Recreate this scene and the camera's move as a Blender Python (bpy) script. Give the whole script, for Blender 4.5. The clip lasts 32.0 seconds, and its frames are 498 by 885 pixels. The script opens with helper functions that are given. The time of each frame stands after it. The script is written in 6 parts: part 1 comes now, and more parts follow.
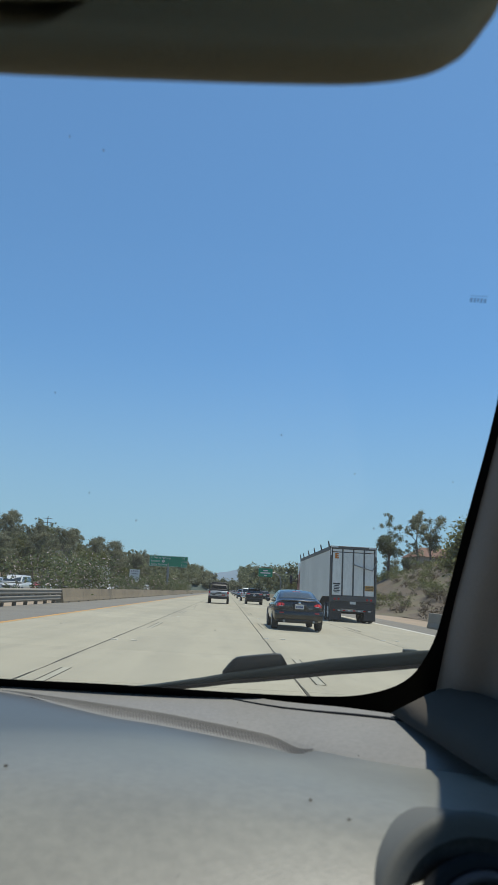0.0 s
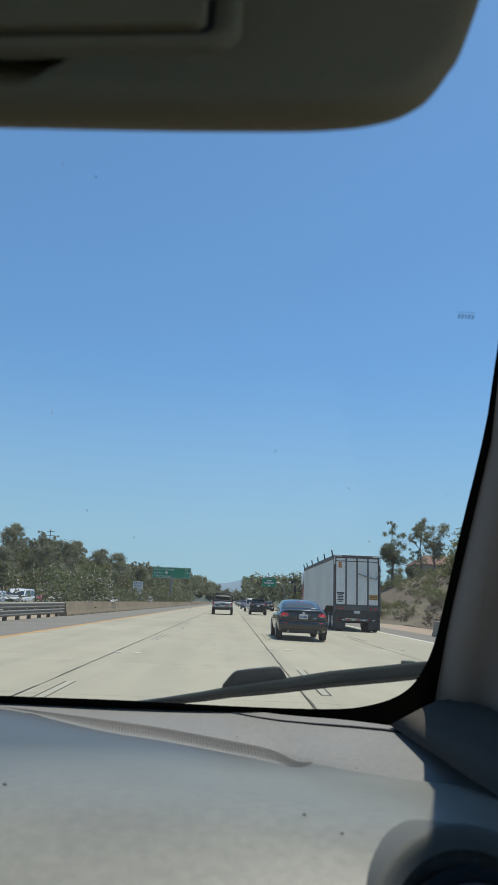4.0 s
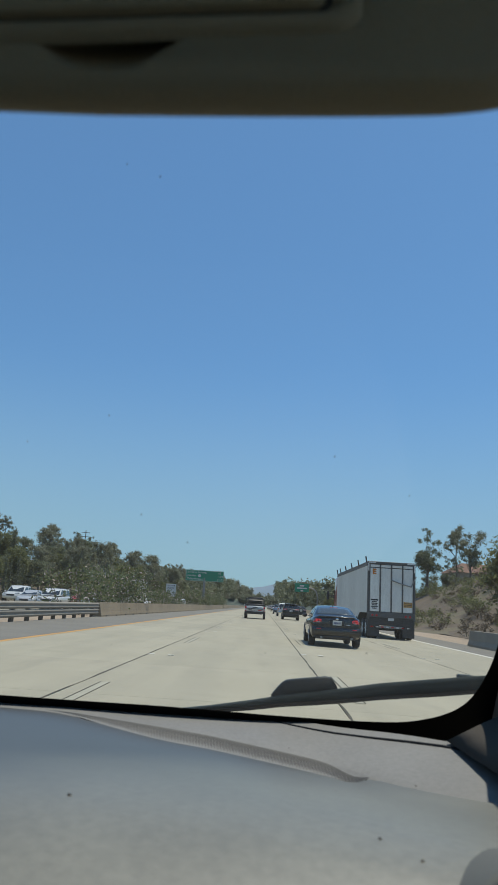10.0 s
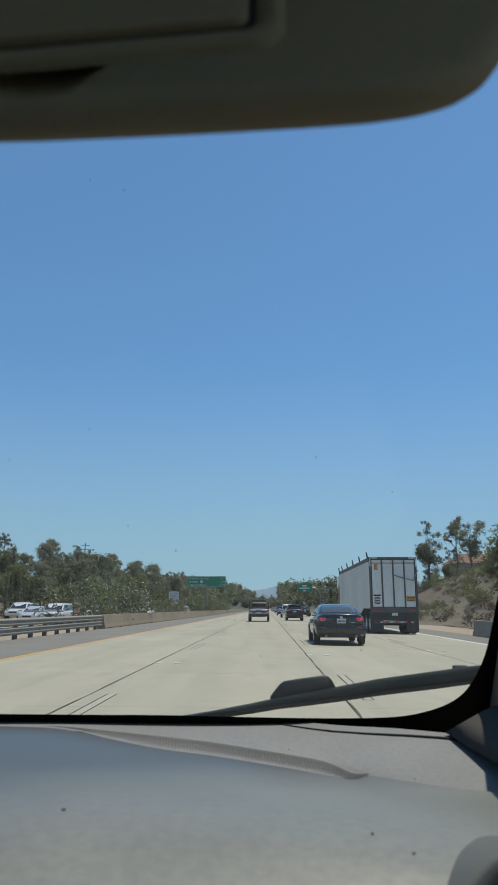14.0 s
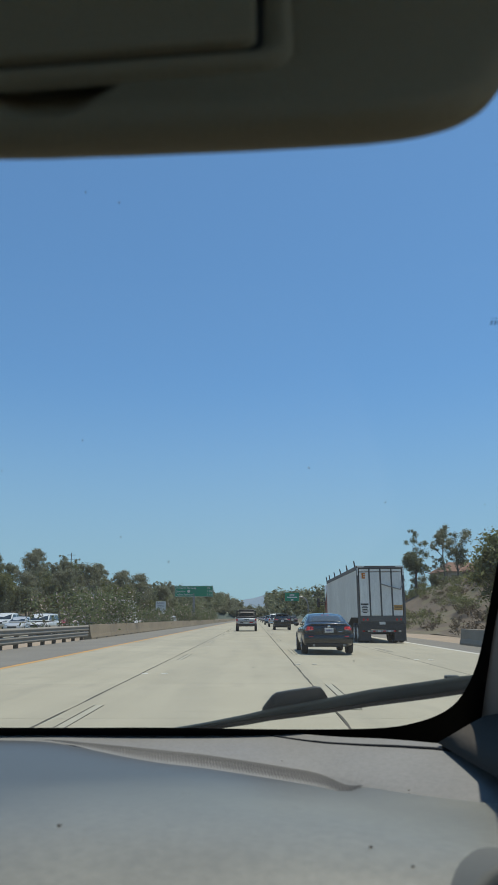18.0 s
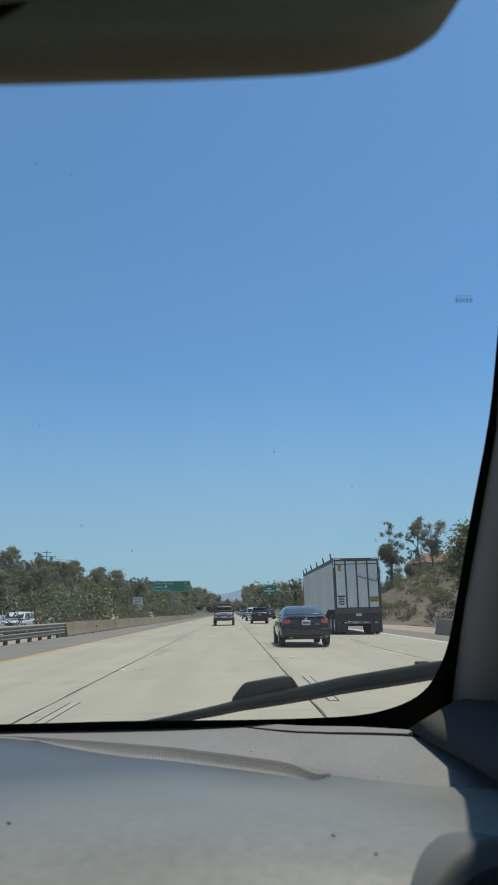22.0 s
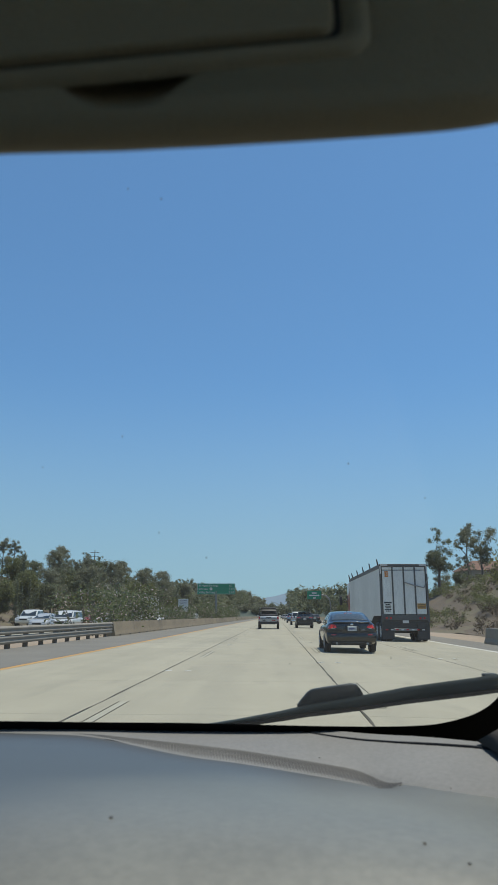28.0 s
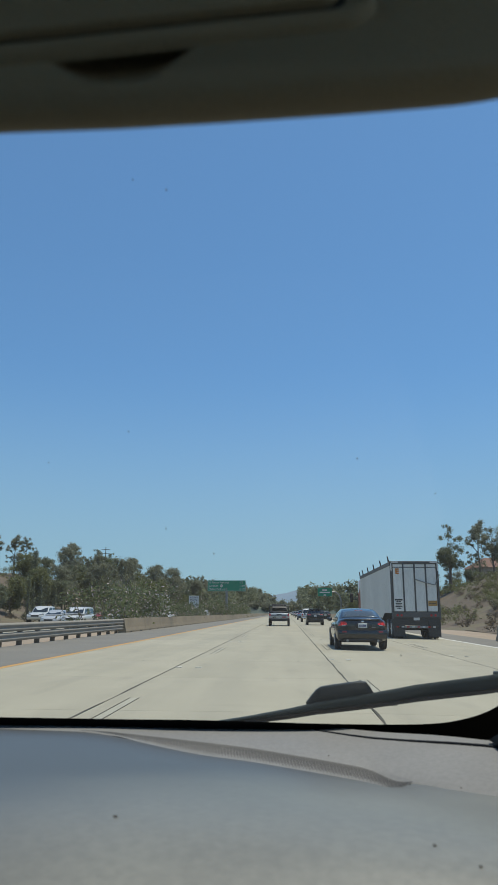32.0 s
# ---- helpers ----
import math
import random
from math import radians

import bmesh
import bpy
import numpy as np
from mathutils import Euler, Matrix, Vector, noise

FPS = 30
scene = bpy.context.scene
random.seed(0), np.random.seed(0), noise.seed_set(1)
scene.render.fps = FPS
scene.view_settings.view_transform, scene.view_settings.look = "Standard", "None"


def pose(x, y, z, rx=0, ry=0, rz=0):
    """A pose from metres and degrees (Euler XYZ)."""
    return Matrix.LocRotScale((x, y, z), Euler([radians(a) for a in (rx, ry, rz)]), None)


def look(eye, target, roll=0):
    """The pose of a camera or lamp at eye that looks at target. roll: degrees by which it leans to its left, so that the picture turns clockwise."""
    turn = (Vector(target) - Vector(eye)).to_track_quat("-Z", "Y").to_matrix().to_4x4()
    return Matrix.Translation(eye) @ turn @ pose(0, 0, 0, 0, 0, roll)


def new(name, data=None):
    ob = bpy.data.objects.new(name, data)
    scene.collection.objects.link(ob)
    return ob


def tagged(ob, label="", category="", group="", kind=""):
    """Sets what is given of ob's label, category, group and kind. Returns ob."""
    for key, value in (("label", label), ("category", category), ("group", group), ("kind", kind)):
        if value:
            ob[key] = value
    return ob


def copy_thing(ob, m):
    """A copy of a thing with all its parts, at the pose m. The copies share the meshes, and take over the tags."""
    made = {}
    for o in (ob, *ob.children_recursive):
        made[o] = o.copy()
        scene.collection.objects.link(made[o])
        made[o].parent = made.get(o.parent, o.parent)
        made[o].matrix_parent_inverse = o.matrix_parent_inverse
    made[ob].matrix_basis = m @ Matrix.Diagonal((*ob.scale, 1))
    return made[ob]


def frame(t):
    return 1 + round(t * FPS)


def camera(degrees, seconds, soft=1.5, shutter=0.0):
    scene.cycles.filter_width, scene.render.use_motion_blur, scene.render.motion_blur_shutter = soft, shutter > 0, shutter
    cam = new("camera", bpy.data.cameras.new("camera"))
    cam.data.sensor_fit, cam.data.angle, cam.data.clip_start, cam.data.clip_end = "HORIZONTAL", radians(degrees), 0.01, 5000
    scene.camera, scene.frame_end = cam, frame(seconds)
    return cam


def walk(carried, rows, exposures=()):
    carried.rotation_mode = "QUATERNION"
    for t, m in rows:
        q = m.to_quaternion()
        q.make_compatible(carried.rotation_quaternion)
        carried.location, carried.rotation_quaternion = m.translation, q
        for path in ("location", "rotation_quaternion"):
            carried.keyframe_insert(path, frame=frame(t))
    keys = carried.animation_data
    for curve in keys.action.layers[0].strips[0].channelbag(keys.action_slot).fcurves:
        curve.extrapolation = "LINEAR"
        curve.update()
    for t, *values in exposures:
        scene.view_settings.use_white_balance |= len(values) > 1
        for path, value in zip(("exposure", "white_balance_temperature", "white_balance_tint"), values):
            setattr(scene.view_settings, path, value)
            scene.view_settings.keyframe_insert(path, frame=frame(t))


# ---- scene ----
cam = camera(40.0, 32.0, soft=1.2)
cam.data.dof.use_dof, cam.data.dof.focus_distance, cam.data.dof.aperture_fstop = True, 5.0, 20.0
# seconds, x, y, z, yaw, pitch, roll
ROWS = [
    (0.0, 0.0758, 0.0091, 1.2070, -1.18, 12.33, 3.08),
    (0.5, 0.0735, 0.0033, 1.2119, -0.11, 12.42, 3.43),
    (1.0, 0.0801, -0.0031, 1.2145, -0.68, 12.66, 2.83),
    (1.5, 0.0754, 0.0020, 1.2120, 0.44, 12.52, 3.63),
    (2.0, 0.0721, 0.0028, 1.2103, 0.07, 12.69, 3.60),
    (2.5, 0.0886, -0.0031, 1.2106, -1.52, 12.69, 2.83),
    (3.0, 0.0837, -0.0043, 1.2119, -1.40, 12.78, 2.70),
    (3.5, 0.0833, -0.0037, 1.2118, -1.27, 12.86, 2.50),
    (5.5, 0.0838, 0.0007, 1.2145, 0.26, 14.24, 1.28),
    (6.0, 0.0775, 0.0099, 1.2093, -0.16, 14.26, 0.31),
    (6.5, 0.0890, 0.0127, 1.2092, -1.19, 14.46, -0.63),
    (7.0, 0.0864, 0.0144, 1.2093, -1.63, 14.31, -0.56),
    (7.5, 0.0665, 0.0180, 1.2136, -0.75, 14.14, 2.20),
    (8.0, 0.0601, 0.0140, 1.2153, -1.07, 13.70, 3.05),
    (8.5, 0.0666, 0.0153, 1.2156, -0.71, 13.26, 3.29),
    (9.0, 0.0495, 0.0069, 1.2184, 0.91, 13.34, 4.03),
    (9.5, 0.0622, 0.0096, 1.2168, 0.94, 13.32, 3.67),
    (10.0, 0.0559, 0.0126, 1.2153, 1.94, 13.36, 3.56),
    (10.5, 0.0587, 0.0135, 1.2141, 2.73, 13.07, 3.66),
    (11.0, 0.0528, 0.0142, 1.2142, 3.88, 13.05, 3.38),
    (11.5, 0.0514, 0.0115, 1.2180, 4.57, 13.52, 3.52),
    (12.0, 0.0582, 0.0152, 1.2156, 4.14, 13.34, 3.39),
    (12.5, 0.0635, 0.0179, 1.2147, 3.21, 13.21, 3.11),
    (13.0, 0.0603, 0.0160, 1.2161, 3.25, 13.24, 2.48),
    (13.5, 0.0690, 0.0126, 1.2159, 2.34, 13.43, 1.21),
    (14.0, 0.0712, 0.0078, 1.2168, 1.45, 13.63, 0.12),
    (14.5, 0.0644, 0.0129, 1.2158, 2.11, 13.66, -0.14),
    (16.5, 0.0643, 0.0120, 1.2148, 3.23, 14.43, -0.04),
    (17.0, 0.0627, 0.0137, 1.2180, 2.27, 14.57, -0.07),
    (17.5, 0.0673, 0.0067, 1.2191, 0.78, 14.72, -0.55),
    (18.0, 0.0642, 0.0058, 1.2188, 0.36, 14.38, -0.16),
    (18.5, 0.0653, 0.0183, 1.2149, 0.36, 14.20, -0.05),
    (19.0, 0.0659, 0.0105, 1.2184, -0.09, 14.39, -0.06),
    (19.5, 0.0648, 0.0164, 1.2143, -0.02, 13.90, 0.06),
    (20.0, 0.0592, 0.0082, 1.2206, 0.73, 14.06, 0.47),
    (20.5, 0.0753, 0.0082, 1.2202, 0.06, 14.53, 0.34),
    (21.0, 0.0778, 0.0288, 1.2105, -1.29, 13.97, -0.18),
    (21.5, 0.0583, 0.0207, 1.2153, -0.72, 14.27, -0.05),
    (22.0, 0.0778, 0.0277, 1.2118, -1.72, 13.89, -1.26),
    (22.5, 0.0726, 0.0250, 1.2129, -3.88, 13.65, -0.97),
    (23.0, 0.0556, 0.0103, 1.2211, -2.26, 13.79, 0.44),
    (23.5, 0.0585, 0.0189, 1.2215, -2.57, 13.94, 0.97),
    (24.0, 0.0611, 0.0070, 1.2248, -2.71, 14.19, 0.80),
    (24.5, 0.0571, 0.0036, 1.2278, -2.12, 14.51, 0.62),
    (25.0, 0.0667, 0.0131, 1.2206, -2.38, 14.33, -0.33),
    (25.5, 0.0518, 0.0240, 1.2208, -0.90, 14.38, 0.75),
    (26.0, 0.0483, 0.0065, 1.2251, -0.21, 14.49, 0.94),
    (26.5, 0.0459, 0.0126, 1.2203, 0.71, 14.25, 1.10),
    (28.5, 0.0437, 0.0059, 1.2166, 2.58, 14.17, 0.23),
    (29.0, 0.0325, 0.0273, 1.2161, 3.63, 13.75, 1.61),
    (29.5, 0.0429, 0.0289, 1.2123, 3.43, 13.89, 0.52),
    (30.0, 0.0382, 0.0253, 1.2131, 3.82, 13.55, 0.79),
    (30.5, 0.0425, 0.0156, 1.2152, 3.67, 13.51, 0.21),
    (31.0, 0.0469, 0.0215, 1.2144, 3.44, 13.68, -0.21),
    (31.5, 0.0417, 0.0191, 1.2158, 3.73, 13.83, 0.14),
    (32.0, 0.0474, 0.0166, 1.2164, 3.11, 13.96, 0.26),
]
walk(cam, [(t, pose(x, y, z, 0, 0, yaw) @ pose(0, 0, 0, 90 + pitch, 0, 0) @ pose(0, 0, 0, 0, 0, roll)) for t, x, y, z, yaw, pitch, roll in ROWS], [(0, 0.0), (6, 0.07), (8, 0.05), (11, -0.17), (12, -0.12), (17, -0.1), (24, -0.08), (27, -0.1), (29, -0.1), (30, -0.18), (31, -0.12), (32, -0.1)])

# ---- light ----
SUN_UP, SUN_TURN = 77.2, 66.0      # height of the sun, and its bearing to the right of straight ahead
world = bpy.data.worlds.new("sky")
scene.world = world
world.use_nodes = True
wn = world.node_tree
wn.nodes.clear()
sky = wn.nodes.new("ShaderNodeTexSky")
sky.sky_type = "NISHITA"
sky.sun_disc = False
sky.sun_elevation, sky.sun_rotation = radians(SUN_UP), radians(SUN_TURN)
sky.altitude, sky.air_density, sky.dust_density, sky.ozone_density = 0, 1.0, 0.25, 5.0
back = wn.nodes.new("ShaderNodeBackground")
back.inputs["Strength"].default_value = 0.15
wout = wn.nodes.new("ShaderNodeOutputWorld")
# the haze near the horizon stays dull: the sky there is looked up a little higher
aim = wn.nodes.new("ShaderNodeTexCoord")
lift = wn.nodes.new("ShaderNodeVectorMath")
lift.operation = "ADD"
lift.inputs[1].default_value = (0, 0, 0.09)
unit = wn.nodes.new("ShaderNodeVectorMath")
unit.operation = "NORMALIZE"
wn.links.new(aim.outputs["Generated"], lift.inputs[0])
wn.links.new(lift.outputs[0], unit.inputs[0])
wn.links.new(unit.outputs[0], sky.inputs["Vector"])
tint = wn.nodes.new("ShaderNodeMix")
tint.data_type, tint.blend_type = "RGBA", "MULTIPLY"
tint.inputs["Factor"].default_value = 1.0
tint.inputs["B"].default_value = (0.745, 1.0, 1.035, 1)
wn.links.new(sky.outputs[0], tint.inputs["A"])
# dull grey-blue haze low over the horizon
parts_of = wn.nodes.new("ShaderNodeSeparateXYZ")
low = wn.nodes.new("ShaderNodeMapRange")
low.interpolation_type = "SMOOTHSTEP"
low.inputs["From Min"].default_value, low.inputs["From Max"].default_value = -0.04, 0.36
low.inputs["To Min"].default_value, low.inputs["To Max"].default_value = 0.85, 0.0
haze = wn.nodes.new("ShaderNodeMix")
haze.data_type = "RGBA"
haze.inputs["B"].default_value = (0.327 / 0.15, 0.487 / 0.15, 0.545 / 0.15, 1)
wn.links.new(aim.outputs["Generated"], parts_of.inputs[0])
wn.links.new(parts_of.outputs["Z"], low.inputs["Value"])
wn.links.new(low.outputs[0], haze.inputs["Factor"])
wn.links.new(tint.outputs["Result"], haze.inputs["A"])
wn.links.new(haze.outputs["Result"], back.inputs[0])
wn.links.new(back.outputs[0], wout.inputs[0])
lamp = bpy.data.lights.new("sun", "SUN")
lamp.energy, lamp.angle, lamp.color = 4.55, radians(0.53), (0.98, 0.93, 0.81)
sun = new("sun", lamp)
sun.matrix_world = look((0, 0, 60), (-math.sin(radians(SUN_TURN)) * math.cos(radians(SUN_UP)) * 10, -math.cos(radians(SUN_TURN)) * math.cos(radians(SUN_UP)) * 10, 60 - math.sin(radians(SUN_UP)) * 10))


# ---- materials ----
def material(name, base, rough=0.6, metal=0.0, second=None, scale=(3.0, 40.0), amount=(0.5, 0.3), bump=0.0, bump_scale=120.0, random_value=0.0, spec=0.5, coat=0.0, island=0.0, stretch=(1, 1, 1), translucent=0.0, coat_rough=0.05):
    m = bpy.data.materials.new(name)
    m.use_nodes = True
    nt = m.node_tree
    bs = nt.nodes["Principled BSDF"]
    bs.inputs["Roughness"].default_value = rough
    bs.inputs["Metallic"].default_value = metal
    bs.inputs["Specular IOR Level"].default_value = spec
    bs.inputs["Coat Weight"].default_value = coat
    bs.inputs["Coat Roughness"].default_value = coat_rough
    m.diffuse_color = (*base, 1)
    second = second or tuple(c * 0.6 for c in base)
    co = nt.nodes.new("ShaderNodeTexCoord")
    mp = nt.nodes.new("ShaderNodeMapping")
    mp.inputs["Scale"].default_value = stretch
    nt.links.new(co.outputs["Object"], mp.inputs[0])
    big = nt.nodes.new("ShaderNodeTexNoise")
    big.inputs["Scale"].default_value, big.inputs["Detail"].default_value = scale[0], 4
    small = nt.nodes.new("ShaderNodeTexNoise")
    small.inputs["Scale"].default_value, small.inputs["Detail"].default_value = scale[1], 5
    nt.links.new(mp.outputs[0], big.inputs["Vector"])
    nt.links.new(mp.outputs[0], small.inputs["Vector"])
    col = None
    for tex, amt in ((big, amount[0]), (small, amount[1])):
        ramp = nt.nodes.new("ShaderNodeMapRange")
        ramp.inputs["From Min"].default_value, ramp.inputs["From Max"].default_value = 0.32, 0.7
        ramp.inputs["To Min"].default_value, ramp.inputs["To Max"].default_value = 0.0, amt
        nt.links.new(tex.outputs["Fac"], ramp.inputs["Value"])
        mix = nt.nodes.new("ShaderNodeMix")
        mix.data_type = "RGBA"
        if col is None:
            mix.inputs["A"].default_value = (*base, 1)
        else:
            nt.links.new(col, mix.inputs["A"])
        mix.inputs["B"].default_value = (*second, 1)
        nt.links.new(ramp.outputs[0], mix.inputs["Factor"])
        col = mix.outputs["Result"]
    if random_value or island:
        if island:
            ge = nt.nodes.new("ShaderNodeNewGeometry")
            src, val = ge.outputs["Random Per Island"], island
        else:
            oi = nt.nodes.new("ShaderNodeObjectInfo")
            src, val = oi.outputs["Random"], random_value
        mr = nt.nodes.new("ShaderNodeMapRange")
        mr.inputs["To Min"].default_value, mr.inputs["To Max"].default_value = 1 - val, 1 + val
        nt.links.new(src, mr.inputs["Value"])
        hs = nt.nodes.new("ShaderNodeHueSaturation")
        nt.links.new(mr.outputs[0], hs.inputs["Value"])
        nt.links.new(col, hs.inputs["Color"])
        col = hs.outputs[0]
    nt.links.new(col, bs.inputs["Base Color"])
    if bump:
        bt = nt.nodes.new("ShaderNodeTexNoise")
        bt.inputs["Scale"].default_value, bt.inputs["Detail"].default_value = bump_scale, 6
        nt.links.new(mp.outputs[0], bt.inputs["Vector"])
        bp = nt.nodes.new("ShaderNodeBump")
        bp.inputs["Strength"].default_value, bp.inputs["Distance"].default_value = bump, 0.01
        nt.links.new(bt.outputs["Fac"], bp.inputs["Height"])
        nt.links.new(bp.outputs[0], bs.inputs["Normal"])
    if translucent:
        tr = nt.nodes.new("ShaderNodeBsdfTranslucent")
        nt.links.new(col, tr.inputs["Color"])
        ad = nt.nodes.new("ShaderNodeMixShader")
        ad.inputs[0].default_value = translucent
        nt.links.new(bs.outputs[0], ad.inputs[1])
        nt.links.new(tr.outputs[0], ad.inputs[2])
        nt.links.new(ad.outputs[0], nt.nodes["Material Output"].inputs[0])
    return m


def clear_glass(name, tint):
    m = bpy.data.materials.new(name)
    m.use_nodes = True
    nt = m.node_tree
    nt.nodes.clear()
    tr = nt.nodes.new("ShaderNodeBsdfTransparent")
    tr.inputs[0].default_value = (*tint, 1)
    gl = nt.nodes.new("ShaderNodeBsdfGlossy")
    gl.inputs["Roughness"].default_value = 0.02
    fr = nt.nodes.new("ShaderNodeFresnel")
    fr.inputs[0].default_value = 1.25
    mx = nt.nodes.new("ShaderNodeMixShader")
    ou = nt.nodes.new("ShaderNodeOutputMaterial")
    nt.links.new(fr.outputs[0], mx.inputs[0])
    nt.links.new(tr.outputs[0], mx.inputs[1])
    nt.links.new(gl.outputs[0], mx.inputs[2])
    # a thin film of road dust on the glass scatters the sunlight
    du = nt.nodes.new("ShaderNodeBsdfTranslucent")
    du.inputs[0].default_value = (0.8, 0.8, 0.78, 1)
    co = nt.nodes.new("ShaderNodeTexCoord")
    no = nt.nodes.new("ShaderNodeTexNoise")
    no.inputs["Scale"].default_value, no.inputs["Detail"].default_value = 2.0, 4
    mr = nt.nodes.new("ShaderNodeMapRange")
    mr.inputs["To Min"].default_value, mr.inputs["To Max"].default_value = 0.007, 0.017
    md = nt.nodes.new("ShaderNodeMixShader")
    nt.links.new(co.outputs["Object"], no.inputs["Vector"])
    nt.links.new(no.outputs["Fac"], mr.inputs["Value"])
    nt.links.new(mr.outputs[0], md.inputs[0])
    nt.links.new(mx.outputs[0], md.inputs[1])
    nt.links.new(du.outputs[0], md.inputs[2])
    nt.links.new(md.outputs[0], ou.inputs[0])
    return m


def glow(name, colour, strength):
    m = bpy.data.materials.new(name)
    m.use_nodes = True
    bs = m.node_tree.nodes["Principled BSDF"]
    bs.inputs["Base Color"].default_value = (*colour, 1)
    bs.inputs["Emission Color"].default_value = (*colour, 1)
    bs.inputs["Emission Strength"].default_value = strength
    bs.inputs["Roughness"].default_value = 0.2
    return m


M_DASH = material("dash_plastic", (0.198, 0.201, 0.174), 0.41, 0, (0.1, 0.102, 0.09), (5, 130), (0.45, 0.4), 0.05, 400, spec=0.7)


# near panel paler, seam band darker: the light's falloff painted into the base colour
def light_toned(m, shade_col, start, width):
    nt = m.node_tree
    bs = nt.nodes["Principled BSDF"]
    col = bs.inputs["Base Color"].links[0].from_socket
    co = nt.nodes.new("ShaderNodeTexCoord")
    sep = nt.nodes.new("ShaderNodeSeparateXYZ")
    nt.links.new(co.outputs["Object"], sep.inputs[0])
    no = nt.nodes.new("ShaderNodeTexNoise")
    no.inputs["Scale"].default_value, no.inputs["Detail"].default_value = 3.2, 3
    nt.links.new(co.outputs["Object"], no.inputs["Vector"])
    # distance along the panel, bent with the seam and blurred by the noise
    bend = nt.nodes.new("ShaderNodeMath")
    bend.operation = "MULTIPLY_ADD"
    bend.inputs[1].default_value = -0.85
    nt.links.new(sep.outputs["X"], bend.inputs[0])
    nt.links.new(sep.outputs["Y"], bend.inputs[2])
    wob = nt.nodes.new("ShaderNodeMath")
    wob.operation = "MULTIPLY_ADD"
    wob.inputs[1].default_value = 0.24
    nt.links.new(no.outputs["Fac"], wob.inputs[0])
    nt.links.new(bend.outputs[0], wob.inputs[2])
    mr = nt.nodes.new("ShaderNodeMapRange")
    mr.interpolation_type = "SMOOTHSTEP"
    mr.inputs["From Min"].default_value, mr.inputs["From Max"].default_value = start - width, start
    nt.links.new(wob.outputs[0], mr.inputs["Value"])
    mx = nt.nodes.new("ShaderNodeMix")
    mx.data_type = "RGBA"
    mx.inputs["B"].default_value = (*shade_col, 1)
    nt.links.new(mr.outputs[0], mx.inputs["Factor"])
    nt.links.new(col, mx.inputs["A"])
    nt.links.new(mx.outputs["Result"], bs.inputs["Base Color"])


# shade below the seam is part of the dash colour
light_toned(M_DASH, (0.064, 0.069, 0.069), 0.97, 0.34)
M_PAD = material("dash_pad_plastic", (0.2, 0.2, 0.19), 0.6, 0, (0.11, 0.111, 0.106), (6, 170), (0.4, 0.35), 0.07, 700)
M_RIB = material("rib_plastic", (0.087, 0.086, 0.08), 0.7, 0, None, (20, 300), (0.3, 0.3))
M_SLOT = material("dark_slot", (0.147, 0.146, 0.137), 0.75, 0, None, (20, 300), (0.4, 0.4))
M_VENT = material("vent_metal", (0.11, 0.105, 0.115), 0.5, 0.5, (0.08, 0.076, 0.083), (20, 200), (0.4, 0.3))
M_POD = material("pod_plastic", (0.12, 0.128, 0.125), 0.75, 0, (0.095, 0.1, 0.098), (9, 200), (0.5, 0.4), 0.05, 500, spec=0.2)
M_FOAM = material("vent_foam", (0.1, 0.098, 0.09), 0.95, 0, (0.05, 0.05, 0.047), (120, 700), (0.5, 0.7), 0.5, 900, spec=0.1)
M_NAVY = material("dark_trim", (0.013, 0.016, 0.02), 0.65, 0, None, (8, 120), (0.4, 0.3), 0.1, 600, spec=0.2)
M_FRIT = material("black_border", (0.004, 0.004, 0.004), 0.5, 0, None, (8, 120), (0.2, 0.2), spec=0.15)
M_PILLAR = material("pillar_trim", (0.25, 0.205, 0.175), 0.7, 0, (0.18, 0.148, 0.126), (7, 300), (0.5, 0.4), 0.2, 800)
# pillar trim again, with the shade at its foot put into the colour
M_FOOT = material("shaded_pillar_foot", (0.075, 0.068, 0.058), 0.9, 0, (0.056, 0.05, 0.043), (7, 300), (0.5, 0.4), 0.2, 800, spec=0.2)
M_VISOR = material("visor_vinyl", (0.295, 0.256, 0.168), 0.8, 0, (0.242, 0.211, 0.14), (7, 350), (0.5, 0.35), 0.25, 700)
M_GAP_SHADE = material("gap_shade", (0.02, 0.018, 0.014), 0.7, 0, None, (9, 200), (0.4, 0.3))
M_CABIN = material("cabin_lining", (0.16, 0.155, 0.145), 0.9, 0, None, (5, 90), (0.4, 0.3))
M_RUBBER = material("black_rubber", (0.018, 0.018, 0.02), 0.55, 0, (0.035, 0.036, 0.04), (20, 160), (0.5, 0.4))
M_WIPER = material("wiper_plastic", (0.008, 0.013, 0.016), 0.5, 0, (0.016, 0.023, 0.027), (14, 150), (0.5, 0.4), spec=0.25)
M_BLADE = material("faded_blade", (0.018, 0.03, 0.033), 0.55, 0, (0.034, 0.047, 0.05), (14, 150), (0.5, 0.4), spec=0.25)
M_GLASS = clear_glass("windshield_glass", (0.93, 0.95, 0.94))
M_GLASS_DIRT = bpy.data.materials.new("faint_glass_dirt")
M_GLASS_DIRT.use_nodes = True
M_GLASS_DIRT.node_tree.nodes["Principled BSDF"].inputs["Base Color"].default_value = (0.25, 0.24, 0.22, 1)
M_GLASS_DIRT.node_tree.nodes["Principled BSDF"].inputs["Alpha"].default_value = 0.3
M_PRINT = M_GLASS_DIRT.copy()
M_PRINT.node_tree.nodes["Principled BSDF"].inputs["Base Color"].default_value = (0.03, 0.035, 0.05, 1)
M_PRINT.node_tree.nodes["Principled BSDF"].inputs["Alpha"].default_value = 0.42
M_DIRT_SPECK = material("speck_dirt", (0.094, 0.087, 0.077), 0.9)
